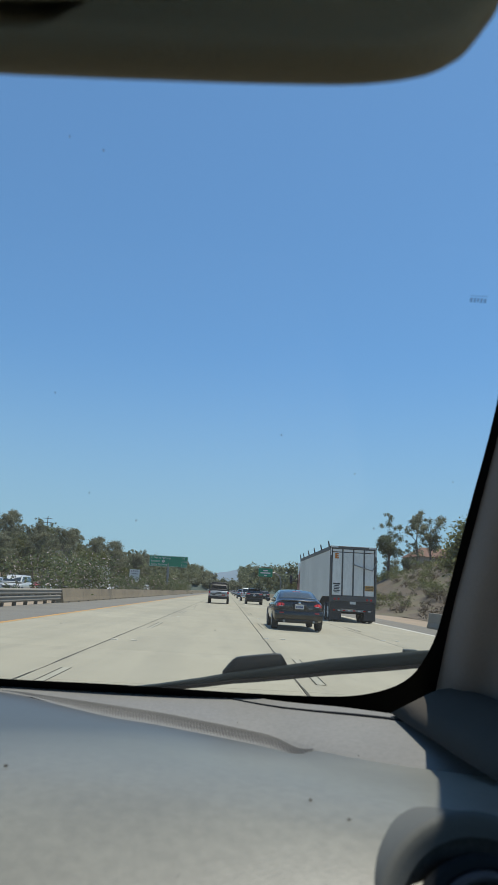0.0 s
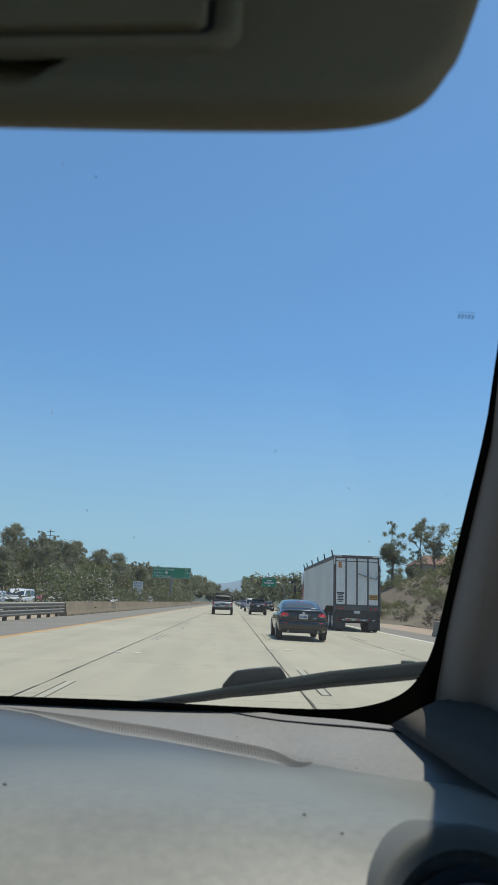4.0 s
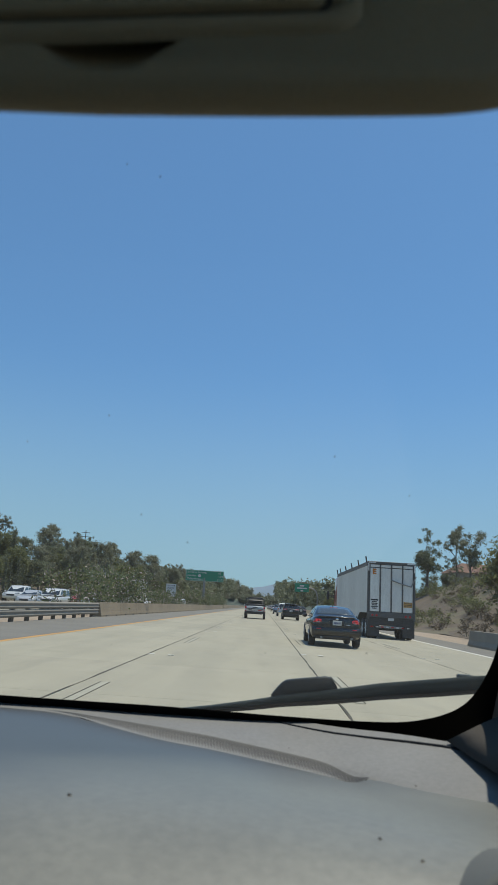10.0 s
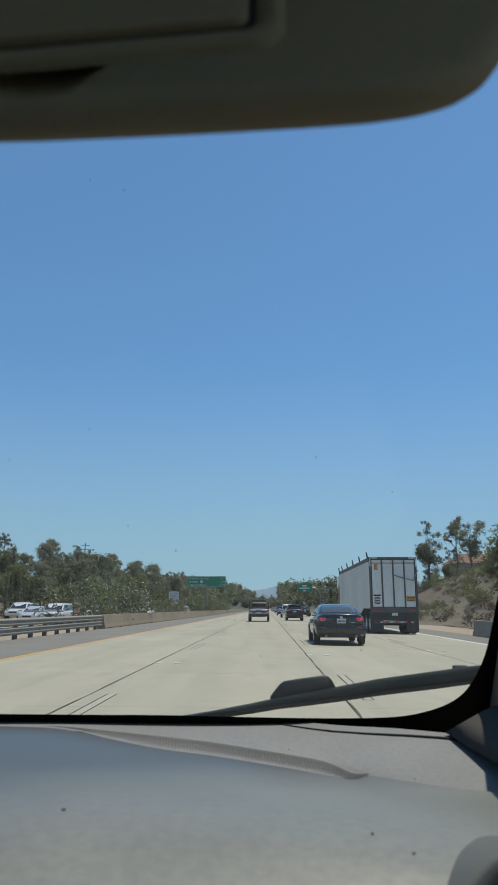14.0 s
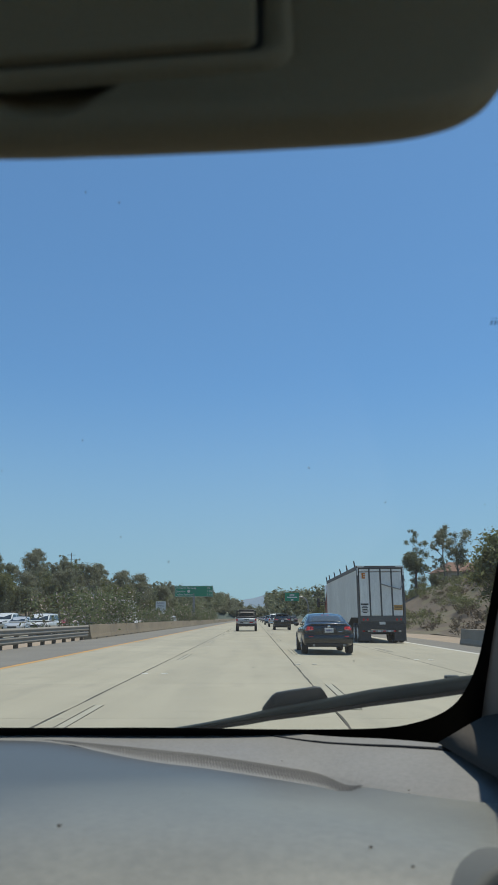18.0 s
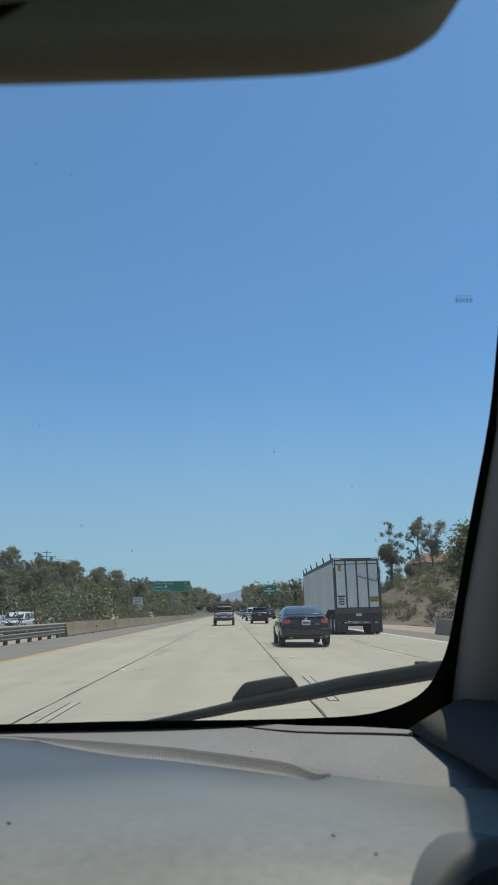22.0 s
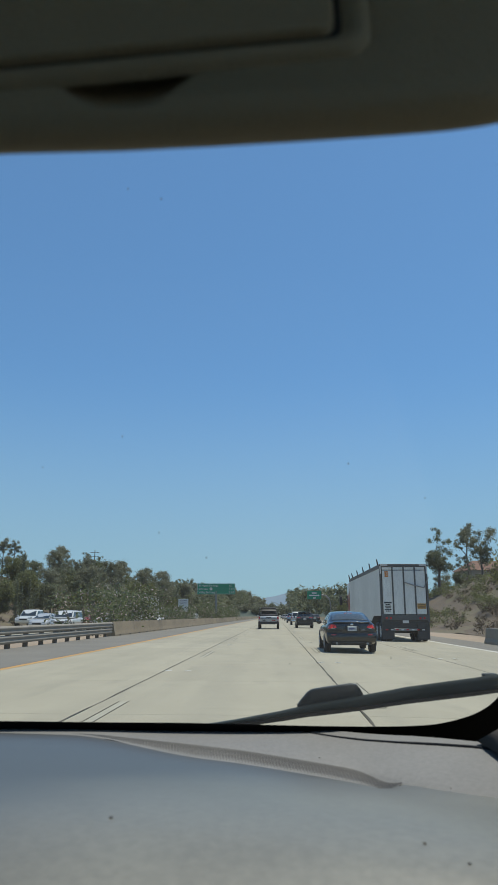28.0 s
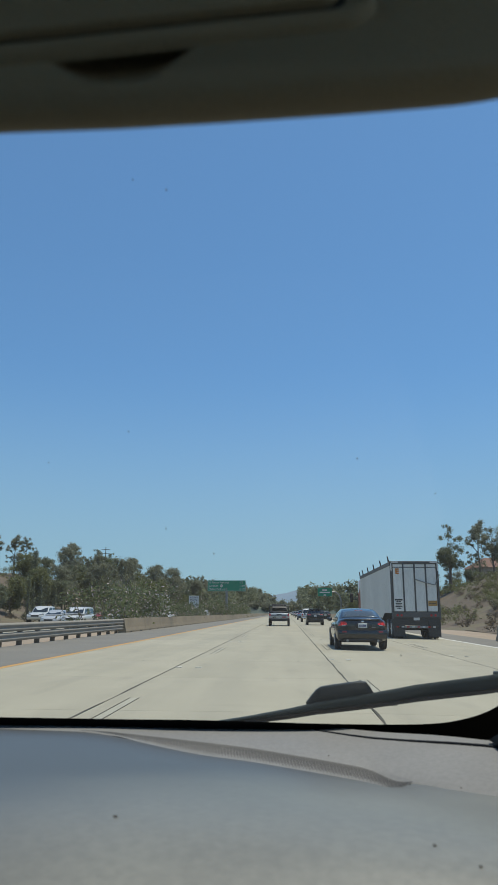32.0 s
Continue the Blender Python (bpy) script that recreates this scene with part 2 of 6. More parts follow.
M_SPECK_PALE = material("pale_speck", (0.241, 0.238, 0.228), 0.8)


def pavement(name, base, stain, wear):
    # stains, wheel-worn bands along the lanes and a fine grain, in one pattern over all slabs
    m = material(name, base, 0.85, 0, stain, (0.5, 18), (0.45, 0.35), 0.35, 60, random_value=0.05)
    nt = m.node_tree
    bs = nt.nodes["Principled BSDF"]
    col = bs.inputs["Base Color"].links[0].from_socket
    ge = nt.nodes.new("ShaderNodeNewGeometry")
    for scale, stretch, lo, hi, amt, tone in ((1.0, (0.9, 0.045, 1), 0.46, 0.72, 0.5, wear), (1.0, (0.35, 0.16, 1), 0.5, 0.75, 0.5, stain), (1.0, (2.2, 0.5, 1), 0.56, 0.74, 0.4, wear), (1.0, (0.5, 1.6, 1), 0.6, 0.72, 0.35, stain)):
        mp = nt.nodes.new("ShaderNodeMapping")
        mp.inputs["Scale"].default_value = stretch
        no = nt.nodes.new("ShaderNodeTexNoise")
        no.inputs["Scale"].default_value, no.inputs["Detail"].default_value = scale, 6
        mr = nt.nodes.new("ShaderNodeMapRange")
        mr.inputs["From Min"].default_value, mr.inputs["From Max"].default_value = lo, hi
        mr.inputs["To Max"].default_value = amt
        mx = nt.nodes.new("ShaderNodeMix")
        mx.data_type = "RGBA"
        mx.inputs["B"].default_value = (*tone, 1)
        nt.links.new(ge.outputs["Position"], mp.inputs[0])
        nt.links.new(mp.outputs[0], no.inputs["Vector"])
        nt.links.new(no.outputs["Fac"], mr.inputs["Value"])
        nt.links.new(mr.outputs[0], mx.inputs["Factor"])
        nt.links.new(col, mx.inputs["A"])
        col = mx.outputs["Result"]
    nt.links.new(col, bs.inputs["Base Color"])
    return m


M_CONCRETE = pavement("pavement_concrete", (0.352, 0.32, 0.236), (0.262, 0.236, 0.168), (0.222, 0.206, 0.157))
M_JOINT = material("joint_sealant", (0.05, 0.047, 0.04), 0.95, 0, (0.134, 0.121, 0.097), (1.5, 30), (0.6, 0.5), spec=0.15)
M_LANE_STRIPE = material("faded_lane_paint", (0.348, 0.328, 0.255), 0.8, 0, (0.281, 0.261, 0.194), (1.2, 30), (0.6, 0.5))
M_STRIPE = material("worn_white_paint", (0.66, 0.65, 0.6), 0.7, 0, (0.42, 0.4, 0.34), (1.2, 30), (0.6, 0.5))
M_YELLOW = material("yellow_paint", (0.56, 0.28, 0.045), 0.7, 0, (0.36, 0.22, 0.09), (0.6, 30), (0.6, 0.4))
M_ASPHALT = material("shoulder_asphalt", (0.188, 0.173, 0.144), 0.9, 0, (0.127, 0.117, 0.099), (0.4, 30), (0.6, 0.4), 0.4, 80)
M_BARRIER = material("barrier_concrete", (0.281, 0.221, 0.141), 0.85, 0, (0.174, 0.137, 0.09), (0.8, 14), (0.65, 0.5), 0.4, 50, random_value=0.12)
M_DIRT = material("dry_dirt", (0.34, 0.265, 0.19), 0.95, 0, (0.22, 0.168, 0.118), (0.12, 3), (0.6, 0.5), 0.5, 6)
M_RAIL = material("weathered_rail", (0.288, 0.258, 0.208), 0.75, 0.0, (0.194, 0.168, 0.134), (1.5, 20), (0.6, 0.4))
M_SLOPE = material("brown_slope", (0.144, 0.109, 0.074), 0.95, 0, (0.074, 0.056, 0.038), (0.12, 1.4), (0.6, 0.7), 0.6, 3)
M_GROUND = material("dry_ground", (0.161, 0.127, 0.08), 0.95, 0, (0.08, 0.074, 0.04), (0.01, 0.3), (0.6, 0.6), 0.3, 2)
M_BARK = material("bark", (0.107, 0.084, 0.064), 0.9, 0, (0.201, 0.174, 0.147), (2, 14), (0.6, 0.4), 0.5, 30)


def leaf(name, base, second, isl=0.45):
    return material(name, base, 0.55, 0, second, (0.6, 6), (0.6, 0.4), island=isl, translucent=0.45, spec=0.3)


M_LEAF = [leaf("eucalyptus_leaf", (0.265, 0.265, 0.178), (0.16, 0.166, 0.108)), leaf("oak_leaf", (0.21, 0.224, 0.135), (0.128, 0.14, 0.083)), leaf("pale_leaf", (0.201, 0.208, 0.094), (0.127, 0.137, 0.057)), leaf("oleander_leaf", (0.144, 0.168, 0.077), (0.087, 0.104, 0.047))]
M_FLOWER = material("oleander_flower", (0.503, 0.442, 0.402), 0.6, 0, (0.402, 0.268, 0.255), (3, 20), (0.6, 0.4), island=0.2)
M_SCRUB = leaf("dry_scrub", (0.154, 0.124, 0.087), (0.094, 0.074, 0.05))
M_GREEN_SIGN = material("green_sign", (0.004, 0.23, 0.125), 0.45, 0, (0.004, 0.18, 0.1), (0.8, 12), (0.4, 0.3))
M_WHITE = material("sign_white", (0.624, 0.624, 0.608), 0.5, 0, (0.52, 0.52, 0.496), (2, 20), (0.4, 0.3))
M_STEEL = material("galvanised_steel", (0.281, 0.288, 0.288), 0.45, 0.6, (0.188, 0.188, 0.181), (2, 20), (0.6, 0.4))
M_WOOD_POST = material("wood_post", (0.134, 0.101, 0.067), 0.9, 0, None, (3, 40), (0.5, 0.5))
M_TYRE = material("tyre", (0.02, 0.02, 0.02), 0.85, 0, (0.05, 0.048, 0.045), (6, 50), (0.5, 0.4))
M_RIM = material("alloy_rim", (0.5, 0.5, 0.5), 0.3, 0.8, (0.25, 0.25, 0.25), (6, 50), (0.5, 0.4))
M_CARGLASS = material("car_glass", (0.02, 0.025, 0.028), 0.05, 0, (0.03, 0.036, 0.04), (1, 8), (0.4, 0.3), spec=0.9)
M_REAR_GLASS = material("rear_glass", (0.05, 0.06, 0.066), 0.06, 0, (0.065, 0.077, 0.083), (1, 8), (0.4, 0.3), spec=0.6, coat=0.2)
M_TRIM = material("black_plastic", (0.02, 0.02, 0.021), 0.55, 0, (0.04, 0.04, 0.04), (6, 80), (0.4, 0.4))
M_CHROME = material("chrome", (0.7, 0.7, 0.7), 0.12, 1.0, (0.5, 0.5, 0.5), (6, 60), (0.3, 0.3))
M_LAMP_RED = material("red_lamp", (0.5, 0.02, 0.02), 0.15, 0, (0.3, 0.01, 0.01), (20, 90), (0.5, 0.4), coat=0.5)
M_LAMP_LIT = glow("lit_red_lamp", (0.75, 0.04, 0.05), 0.45)
M_LAMP_CLEAR = material("clear_lamp", (0.6, 0.6, 0.6), 0.1, 0.2, (0.3, 0.3, 0.3), (20, 90), (0.5, 0.4), coat=0.5)
M_PLATE = material("number_plate", (0.56, 0.56, 0.544), 0.4, 0, (0.48, 0.48, 0.464), (10, 90), (0.4, 0.3))
M_PLATE_INK = material("plate_ink", (0.05, 0.07, 0.2), 0.5)


def paint(name, base, rough=0.3, metal=0.3):
    return material(name, base, rough, metal, tuple(c * 0.8 for c in base), (1.2, 60), (0.4, 0.2), coat=0.7)


M_NAVY_PAINT = paint("dark_blue_paint", (0.011, 0.0115, 0.0125), 0.2, 0.1)
M_SILVER = paint("silver_paint", (0.48, 0.48, 0.472), 0.35, 0.2)
M_BLACK_PAINT = paint("black_paint", (0.014, 0.014, 0.015))
M_WHITE_PAINT = paint("white_paint", (0.576, 0.576, 0.56), 0.3, 0.0)
M_BLUE_PAINT = paint("steel_blue_paint", (0.2, 0.29, 0.42), 0.3, 0.4)
M_RED_PAINT = paint("red_paint", (0.4, 0.02, 0.02), 0.3, 0.1)
M_TRAILER = material("trailer_aluminium", (0.74, 0.73, 0.69), 0.5, 0.1, (0.5, 0.49, 0.46), (0.5, 12), (0.6, 0.5), 0.1, 20, stretch=(1, 1, 0.25))
M_TRAILER_DARK = material("trailer_frame", (0.1, 0.1, 0.1), 0.6, 0.2, (0.05, 0.05, 0.05), (1, 20), (0.5, 0.4))
M_ORANGE = material("orange_mark", (0.536, 0.168, 0.013), 0.5)
M_STUCCO = material("stucco", (0.369, 0.315, 0.255), 0.9, 0, None, (0.5, 10), (0.3, 0.3))
M_TILE_ROOF = material("tile_roof", (0.188, 0.101, 0.067), 0.85, 0, None, (1, 12), (0.5, 0.4))


# ---- mesh helpers ----
def mesh_ob(name, bm, mat, parent=None, label="", smooth=False):
    me = bpy.data.meshes.new(name)
    bm.normal_update()
    bm.to_mesh(me)
    bm.free()
    me.materials.append(mat)
    if smooth:
        me.polygons.foreach_set("use_smooth", [True] * len(me.polygons))
    ob = new(name, me)
    if parent is not None:
        ob.parent = parent
    if label:
        ob["label"] = label
    return ob


def part(name, bm, mat, parent, label="", smooth=False):
    return mesh_ob(name, bm, mat, parent, label, smooth)


def thing(name, label, category, m=None, group="", kind=""):
    ob = new(name)
    ob.empty_display_size = 0.2
    if m is not None:
        ob.matrix_basis = m
    return tagged(ob, label, category, group, kind)


def box(bm, x0, x1, y0, y1, z0, z1, bevel=0.0, seg=2):
    r = bmesh.ops.create_cube(bm, size=1.0, matrix=Matrix.LocRotScale(((x0 + x1) / 2, (y0 + y1) / 2, (z0 + z1) / 2), None, (x1 - x0, y1 - y0, z1 - z0)))
    if bevel:
        es = list({e for v in r["verts"] for e in v.link_edges})
        bmesh.ops.bevel(bm, geom=es, offset=bevel, segments=seg, profile=0.5, affect="EDGES")
    return bm


def tube(bm, a, b, r0, r1=None, n=10):
    a, b = Vector(a), Vector(b)
    r1 = r0 if r1 is None else r1
    m = Matrix.Translation((a + b) / 2) @ (b - a).to_track_quat("Z", "Y").to_matrix().to_4x4()
    bmesh.ops.create_cone(bm, cap_ends=True, segments=n, radius1=r0, radius2=max(r1, 0.0005), depth=(b - a).length, matrix=m)
    return bm


def grid_mesh(bm, rows):
    vs = [[bm.verts.new(p) for p in row] for row in rows]
    for a, b in zip(vs, vs[1:]):
        for i in range(len(a) - 1):
            bm.faces.new((a[i], a[i + 1], b[i + 1], b[i]))
    return vs


def lerp_curve(pts, u):
    if u <= pts[0][0]:
        return pts[0][1]
    for (a, b), (c, d) in zip(pts, pts[1:]):
        if u <= c:
            return b + (d - b) * (u - a) / (c - a)
    return pts[-1][1]


def smooth_curve(pts, u):
    return sum(lerp_curve(pts, u + k * 0.012) for k in (-2, -1, 0, 1, 2)) / 5


def round_line(pts, n=5):
    """More points on a smooth line through the given ones."""
    out = []
    for i in range(len(pts) - 1):
        p0, p1, p2, p3 = (Vector(pts[max(0, min(len(pts) - 1, i + k))]) for k in (-1, 0, 1, 2))
        for j in range(n):
            t = j / n
            out.append(0.5 * ((2 * p1) + (p2 - p0) * t + (2 * p0 - 5 * p1 + 4 * p2 - p3) * t * t + (3 * p1 - p0 - 3 * p2 + p3) * t ** 3))
    out.append(Vector(pts[-1]))
    return out


def sweep(bm, pts, r, n=8, r1=None):
    """One round bar bent along the points."""
    pts = [Vector(p) for p in pts]
    rows = []
    for i, p in enumerate(pts):
        d = (pts[min(i + 1, len(pts) - 1)] - pts[max(i - 1, 0)]).normalized()
        q = d.to_track_quat("Z", "Y")
        rr = r if r1 is None else r + (r1 - r) * i / (len(pts) - 1)
        ring = [p + q @ Vector((rr * math.cos(2 * math.pi * k / n), rr * math.sin(2 * math.pi * k / n), 0)) for k in range(n)]
        rows.append(ring + ring[:1])
    vs = grid_mesh(bm, rows)
    bm.faces.new(list(reversed(vs[0][:-1])))
    bm.faces.new(vs[-1][:-1])
    bmesh.ops.remove_doubles(bm, verts=bm.verts, dist=1e-5)
    bmesh.ops.recalc_face_normals(bm, faces=bm.faces)
    return bm


def words(name, body, size, m, mat, parent, bold=0.0):
    cu = bpy.data.curves.new(name, "FONT")
    cu.body, cu.size, cu.extrude, cu.align_x = body, size, 0.004, "LEFT"
    cu.offset = bold
    tmp = new(name + "_tmp", cu)
    bpy.context.view_layer.update()
    me = bpy.data.meshes.new_from_object(tmp.evaluated_get(bpy.context.evaluated_depsgraph_get()))
    bpy.data.objects.remove(tmp)
    bpy.data.curves.remove(cu)
    me.materials.clear()
    me.materials.append(mat)
    ob = new(name, me)
    ob.parent = parent
    ob.matrix_basis = m
    return ob


# ---- the car's interior ----
GLASS_Y, GLASS_Z, GLASS_S = 1.05, 1.09, -1.04


def glass_y(z):
    return GLASS_Y + (z - GLASS_Z) / GLASS_S


def on_glass(x, z, inward=0.0):
    # inward is towards the cabin
    return Vector((x, glass_y(z), z)) + Vector((0, -0.72, -0.69)) * inward


def build_windshield():
    w = thing("windshield", "raked clear windshield glass with a black printed border", "windshield", kind="structure")
    bm = bmesh.new()
    grid_mesh(bm, [[on_glass(-1.05 + 0.75 * i / 5 * 2, z) for i in range(6)] for z in (1.01, 1.3, 1.78)])
    pane = part("pane", bm, M_GLASS, w, "clear windshield pane")
    pane.visible_shadow = False
    bm = bmesh.new()
    inner = [(-1.05, 1.078), (-0.7, 1.07), (-0.25, 1.067), (-0.08, 1.067), (0.09, 1.064), (0.2, 1.064), (0.262, 1.067), (0.3, 1.075), (0.327, 1.086), (0.345, 1.1), (0.356, 1.118), (0.364, 1.146), (0.367, 1.175), (0.366, 1.227), (0.363, 1.316), (0.361, 1.41), (0.352, 1.486), (0.312, 1.78)]
    outer = [(-1.05, 1.0), (-0.7, 1.0), (-0.25, 1.0), (-0.08, 1.0), (0.09, 1.0), (0.2, 1.0), (0.3, 1.0), (0.38, 1.0), (0.44, 1.0), (0.46, 1.02), (0.46, 1.06), (0.46, 1.1), (0.45, 1.15), (0.44, 1.22), (0.43, 1.316), (0.42, 1.41), (0.42, 1.486), (0.42, 1.78)]
    grid_mesh(bm, [[on_glass(p[0], p[1], 0.003) for p in round_line(inner)], [on_glass(p[0], p[1], 0.003) for p in round_line(outer)]])
    part("border", bm, M_FRIT, w, "matt black printed glass border")
    bm = bmesh.new()
    for x0, x1, z0, z1 in ((0.3035, 0.3215, 1.5112, 1.5117), (0.304, 0.307, 1.5065, 1.51), (0.3078, 0.3105, 1.5065, 1.51), (0.3112, 0.3135, 1.5068, 1.51), (0.3143, 0.3172, 1.5065, 1.51), (0.318, 0.321, 1.5065, 1.5098)):
        vs = [bm.verts.new(on_glass(x, z, 0.002)) for x, z in ((x0, z0), (x1, z0), (x1, z1), (x0, z1))]
        bm.faces.new(vs)
    part("printed_mark", bm, M_PRINT, w, "small dark printed glass mark")
    rng = random.Random(3)
    bm = bmesh.new()
    spots = [(-0.097, 1.313), (0.254, 1.291), (0.128, 1.383), (-0.06, 1.593), (-0.041, 1.285), (0.03, 1.2), (0.2, 1.16), (-0.15, 1.15), (-0.09, 1.6)] + [(rng.uniform(-0.4, 0.34), rng.uniform(1.12, 1.6)) for _ in range(7)]
    for x, z in spots:
        r = rng.uniform(0.0007, 0.0018)
        vs = [bm.verts.new(on_glass(x + r * math.cos(a) * rng.uniform(0.7, 1.2), z + r * math.sin(a) * rng.uniform(0.7, 1.2), -0.002)) for a in (0, 0.9, 1.8, 2.7, 3.6, 4.5, 5.4)]
        bm.faces.new(vs)
    dirt = part("bug_spots", bm, M_GLASS_DIRT, w, "faint dried bug spots")
    dirt["kind"] = "stuff"
    return w


def build_wiper():
    w = thing("windshield_wiper", "black wiper blade parked at the foot of the windshield", "wiper")

    def at(x, z, out):
        # z is the height in the end, whatever the distance from the glass
        return on_glass(x, z - 0.69 * out, -out)
    bm = bmesh.new()
    line = [(-0.2, 1.035), (-0.12, 1.046), (-0.063, 1.057), (-0.014, 1.065), (0.05, 1.077), (0.09, 1.086), (0.13, 1.0925), (0.169, 1.0995), (0.23, 1.111), (0.314, 1.123), (0.356, 1.1295), (0.44, 1.138)]
    rows = []
    for x, z in line:
        h = 0.0028 + 0.005 * min(1, max(0, (x + 0.05) / 0.2)) + 0.003 * min(1, max(0, (x - 0.14) / 0.12))
        rows.append([at(x, z + dz * h, o) for dz, o in ((-1, 0.008), (-0.8, 0.021), (-0.6, 0.023), (0.5, 0.019), (0.85, 0.013), (0.9, 0.009), (0.2, 0.006), (-1, 0.008))])
    grid_mesh(bm, rows)
    part("blade", bm, M_BLADE, w, "faded grey-green wiper blade", True)
    bm = bmesh.new()
    rows = []
    for x, z in line:
        rows.append([at(x, z - 0.004 - 0.0025 * min(1, max(0, (x - 0.14) / 0.12)) - 0.007 * min(1, max(0, (x + 0.05) / 0.2)) + dz, o) for dz, o in ((-0.003, 0.004), (0.002, 0.003), (0.003, 0.012), (-0.003, 0.012), (-0.003, 0.004))])
    grid_mesh(bm, rows)
    part("rubber_lip", bm, M_RUBBER, w)
    bm = bmesh.new()
    prof = [(0.076, 1.083, 1.09), (0.083, 1.084, 1.1), (0.09, 1.086, 1.109), (0.096, 1.087, 1.1135), (0.112, 1.09, 1.1165), (0.135, 1.093, 1.12), (0.152, 1.096, 1.1225), (0.16, 1.098, 1.1215), (0.165, 1.099, 1.116), (0.171, 1.1, 1.106)]
    rows = []
    for x, z0, z1 in prof:
        zm = (z0 + z1) / 2
        rows.append([at(x, z0, 0.012), at(x, z0, 0.03), at(x, zm, 0.04), at(x, z1 - 0.002, 0.036), at(x, z1, 0.026), at(x, z1 - 0.001, 0.012), at(x, z0, 0.012)])
    grid_mesh(bm, rows)
    part("clip_cover", bm, M_WIPER, w, "glossy dark clip cover", True)
    bm = bmesh.new()
    box(bm, 0.0, 0.02, -0.006, 0.006, -0.006, 0.006, 0.002)
    bmesh.ops.transform(bm, matrix=Matrix.Translation(at(0.336, 1.1325, 0.02)), verts=bm.verts)
    part("end_cap", bm, M_BLADE, w, "grey end cap")
    # the whole blade is carried a little way off the glass
    eye = Vector((0.06, 0.01, 1.214))
    off = Matrix.Translation(eye) @ Matrix.Scale(1.04, 4) @ Matrix.Translation(-eye)
    for ob in w.children:
        ob.data.transform(off)
    return w


CREASE = [(-0.95, 1.082), (-0.5, 1.072), (-0.22, 1.05), (-0.1, 1.026), (-0.006, 1.003), (0.095, 0.958), (0.163, 0.932), (0.178, 0.914), (0.189, 0.895), (0.24, 0.846), (0.301, 0.804), (0.5, 0.734)]
CREASE_Z = [(-0.95, 1.052), (-0.22, 1.047), (-0.006, 1.036), (0.095, 1.03), (0.187, 1.022), (0.301, 1.027), (0.5, 1.03)]
BAND = [(-0.95, 1.08), (-0.25, 1.062), (0.035, 1.055), (0.1, 1.045), (0.18, 1.0), (0.25, 0.985), (0.3, 0.955), (0.34, 0.93), (0.5, 0.9)]
VENT = (0.2255, 0.402, 1.0362)
HUMP = [(0.0, 0.0), (0.08, 0.003), (0.25, 0.013), (0.5, 0.026), (0.75, 0.037), (1.0, 0.042)]


def seam_width(x):
    s = min(1, max(0, (x + 0.26) / 0.22)) * min(1, max(0, (0.2 - x) / 0.035))
    return s * s * (3 - 2 * s)


def near(y):
    s = min(1.0, max(0.0, (0.9 - y) / 0.35))
    return 1 - 0.17 * s * s * (3 - 2 * s)


def rolled(p):
    # the near part of the panel rolls down towards the seat
    x, y, z = p
    slope = (1.2 - z) / y
    q = y
    for _ in range(40):
        drop = 0.9 * max(0.0, 0.72 - q) ** 2
        q = q * 0.6 + 0.4 * (1.2 - z + drop) / slope
    k = q / y * near(q)
    return (0.055 + (x - 0.055) * k, y * k, 1.2 + (z - 1.2) * k)


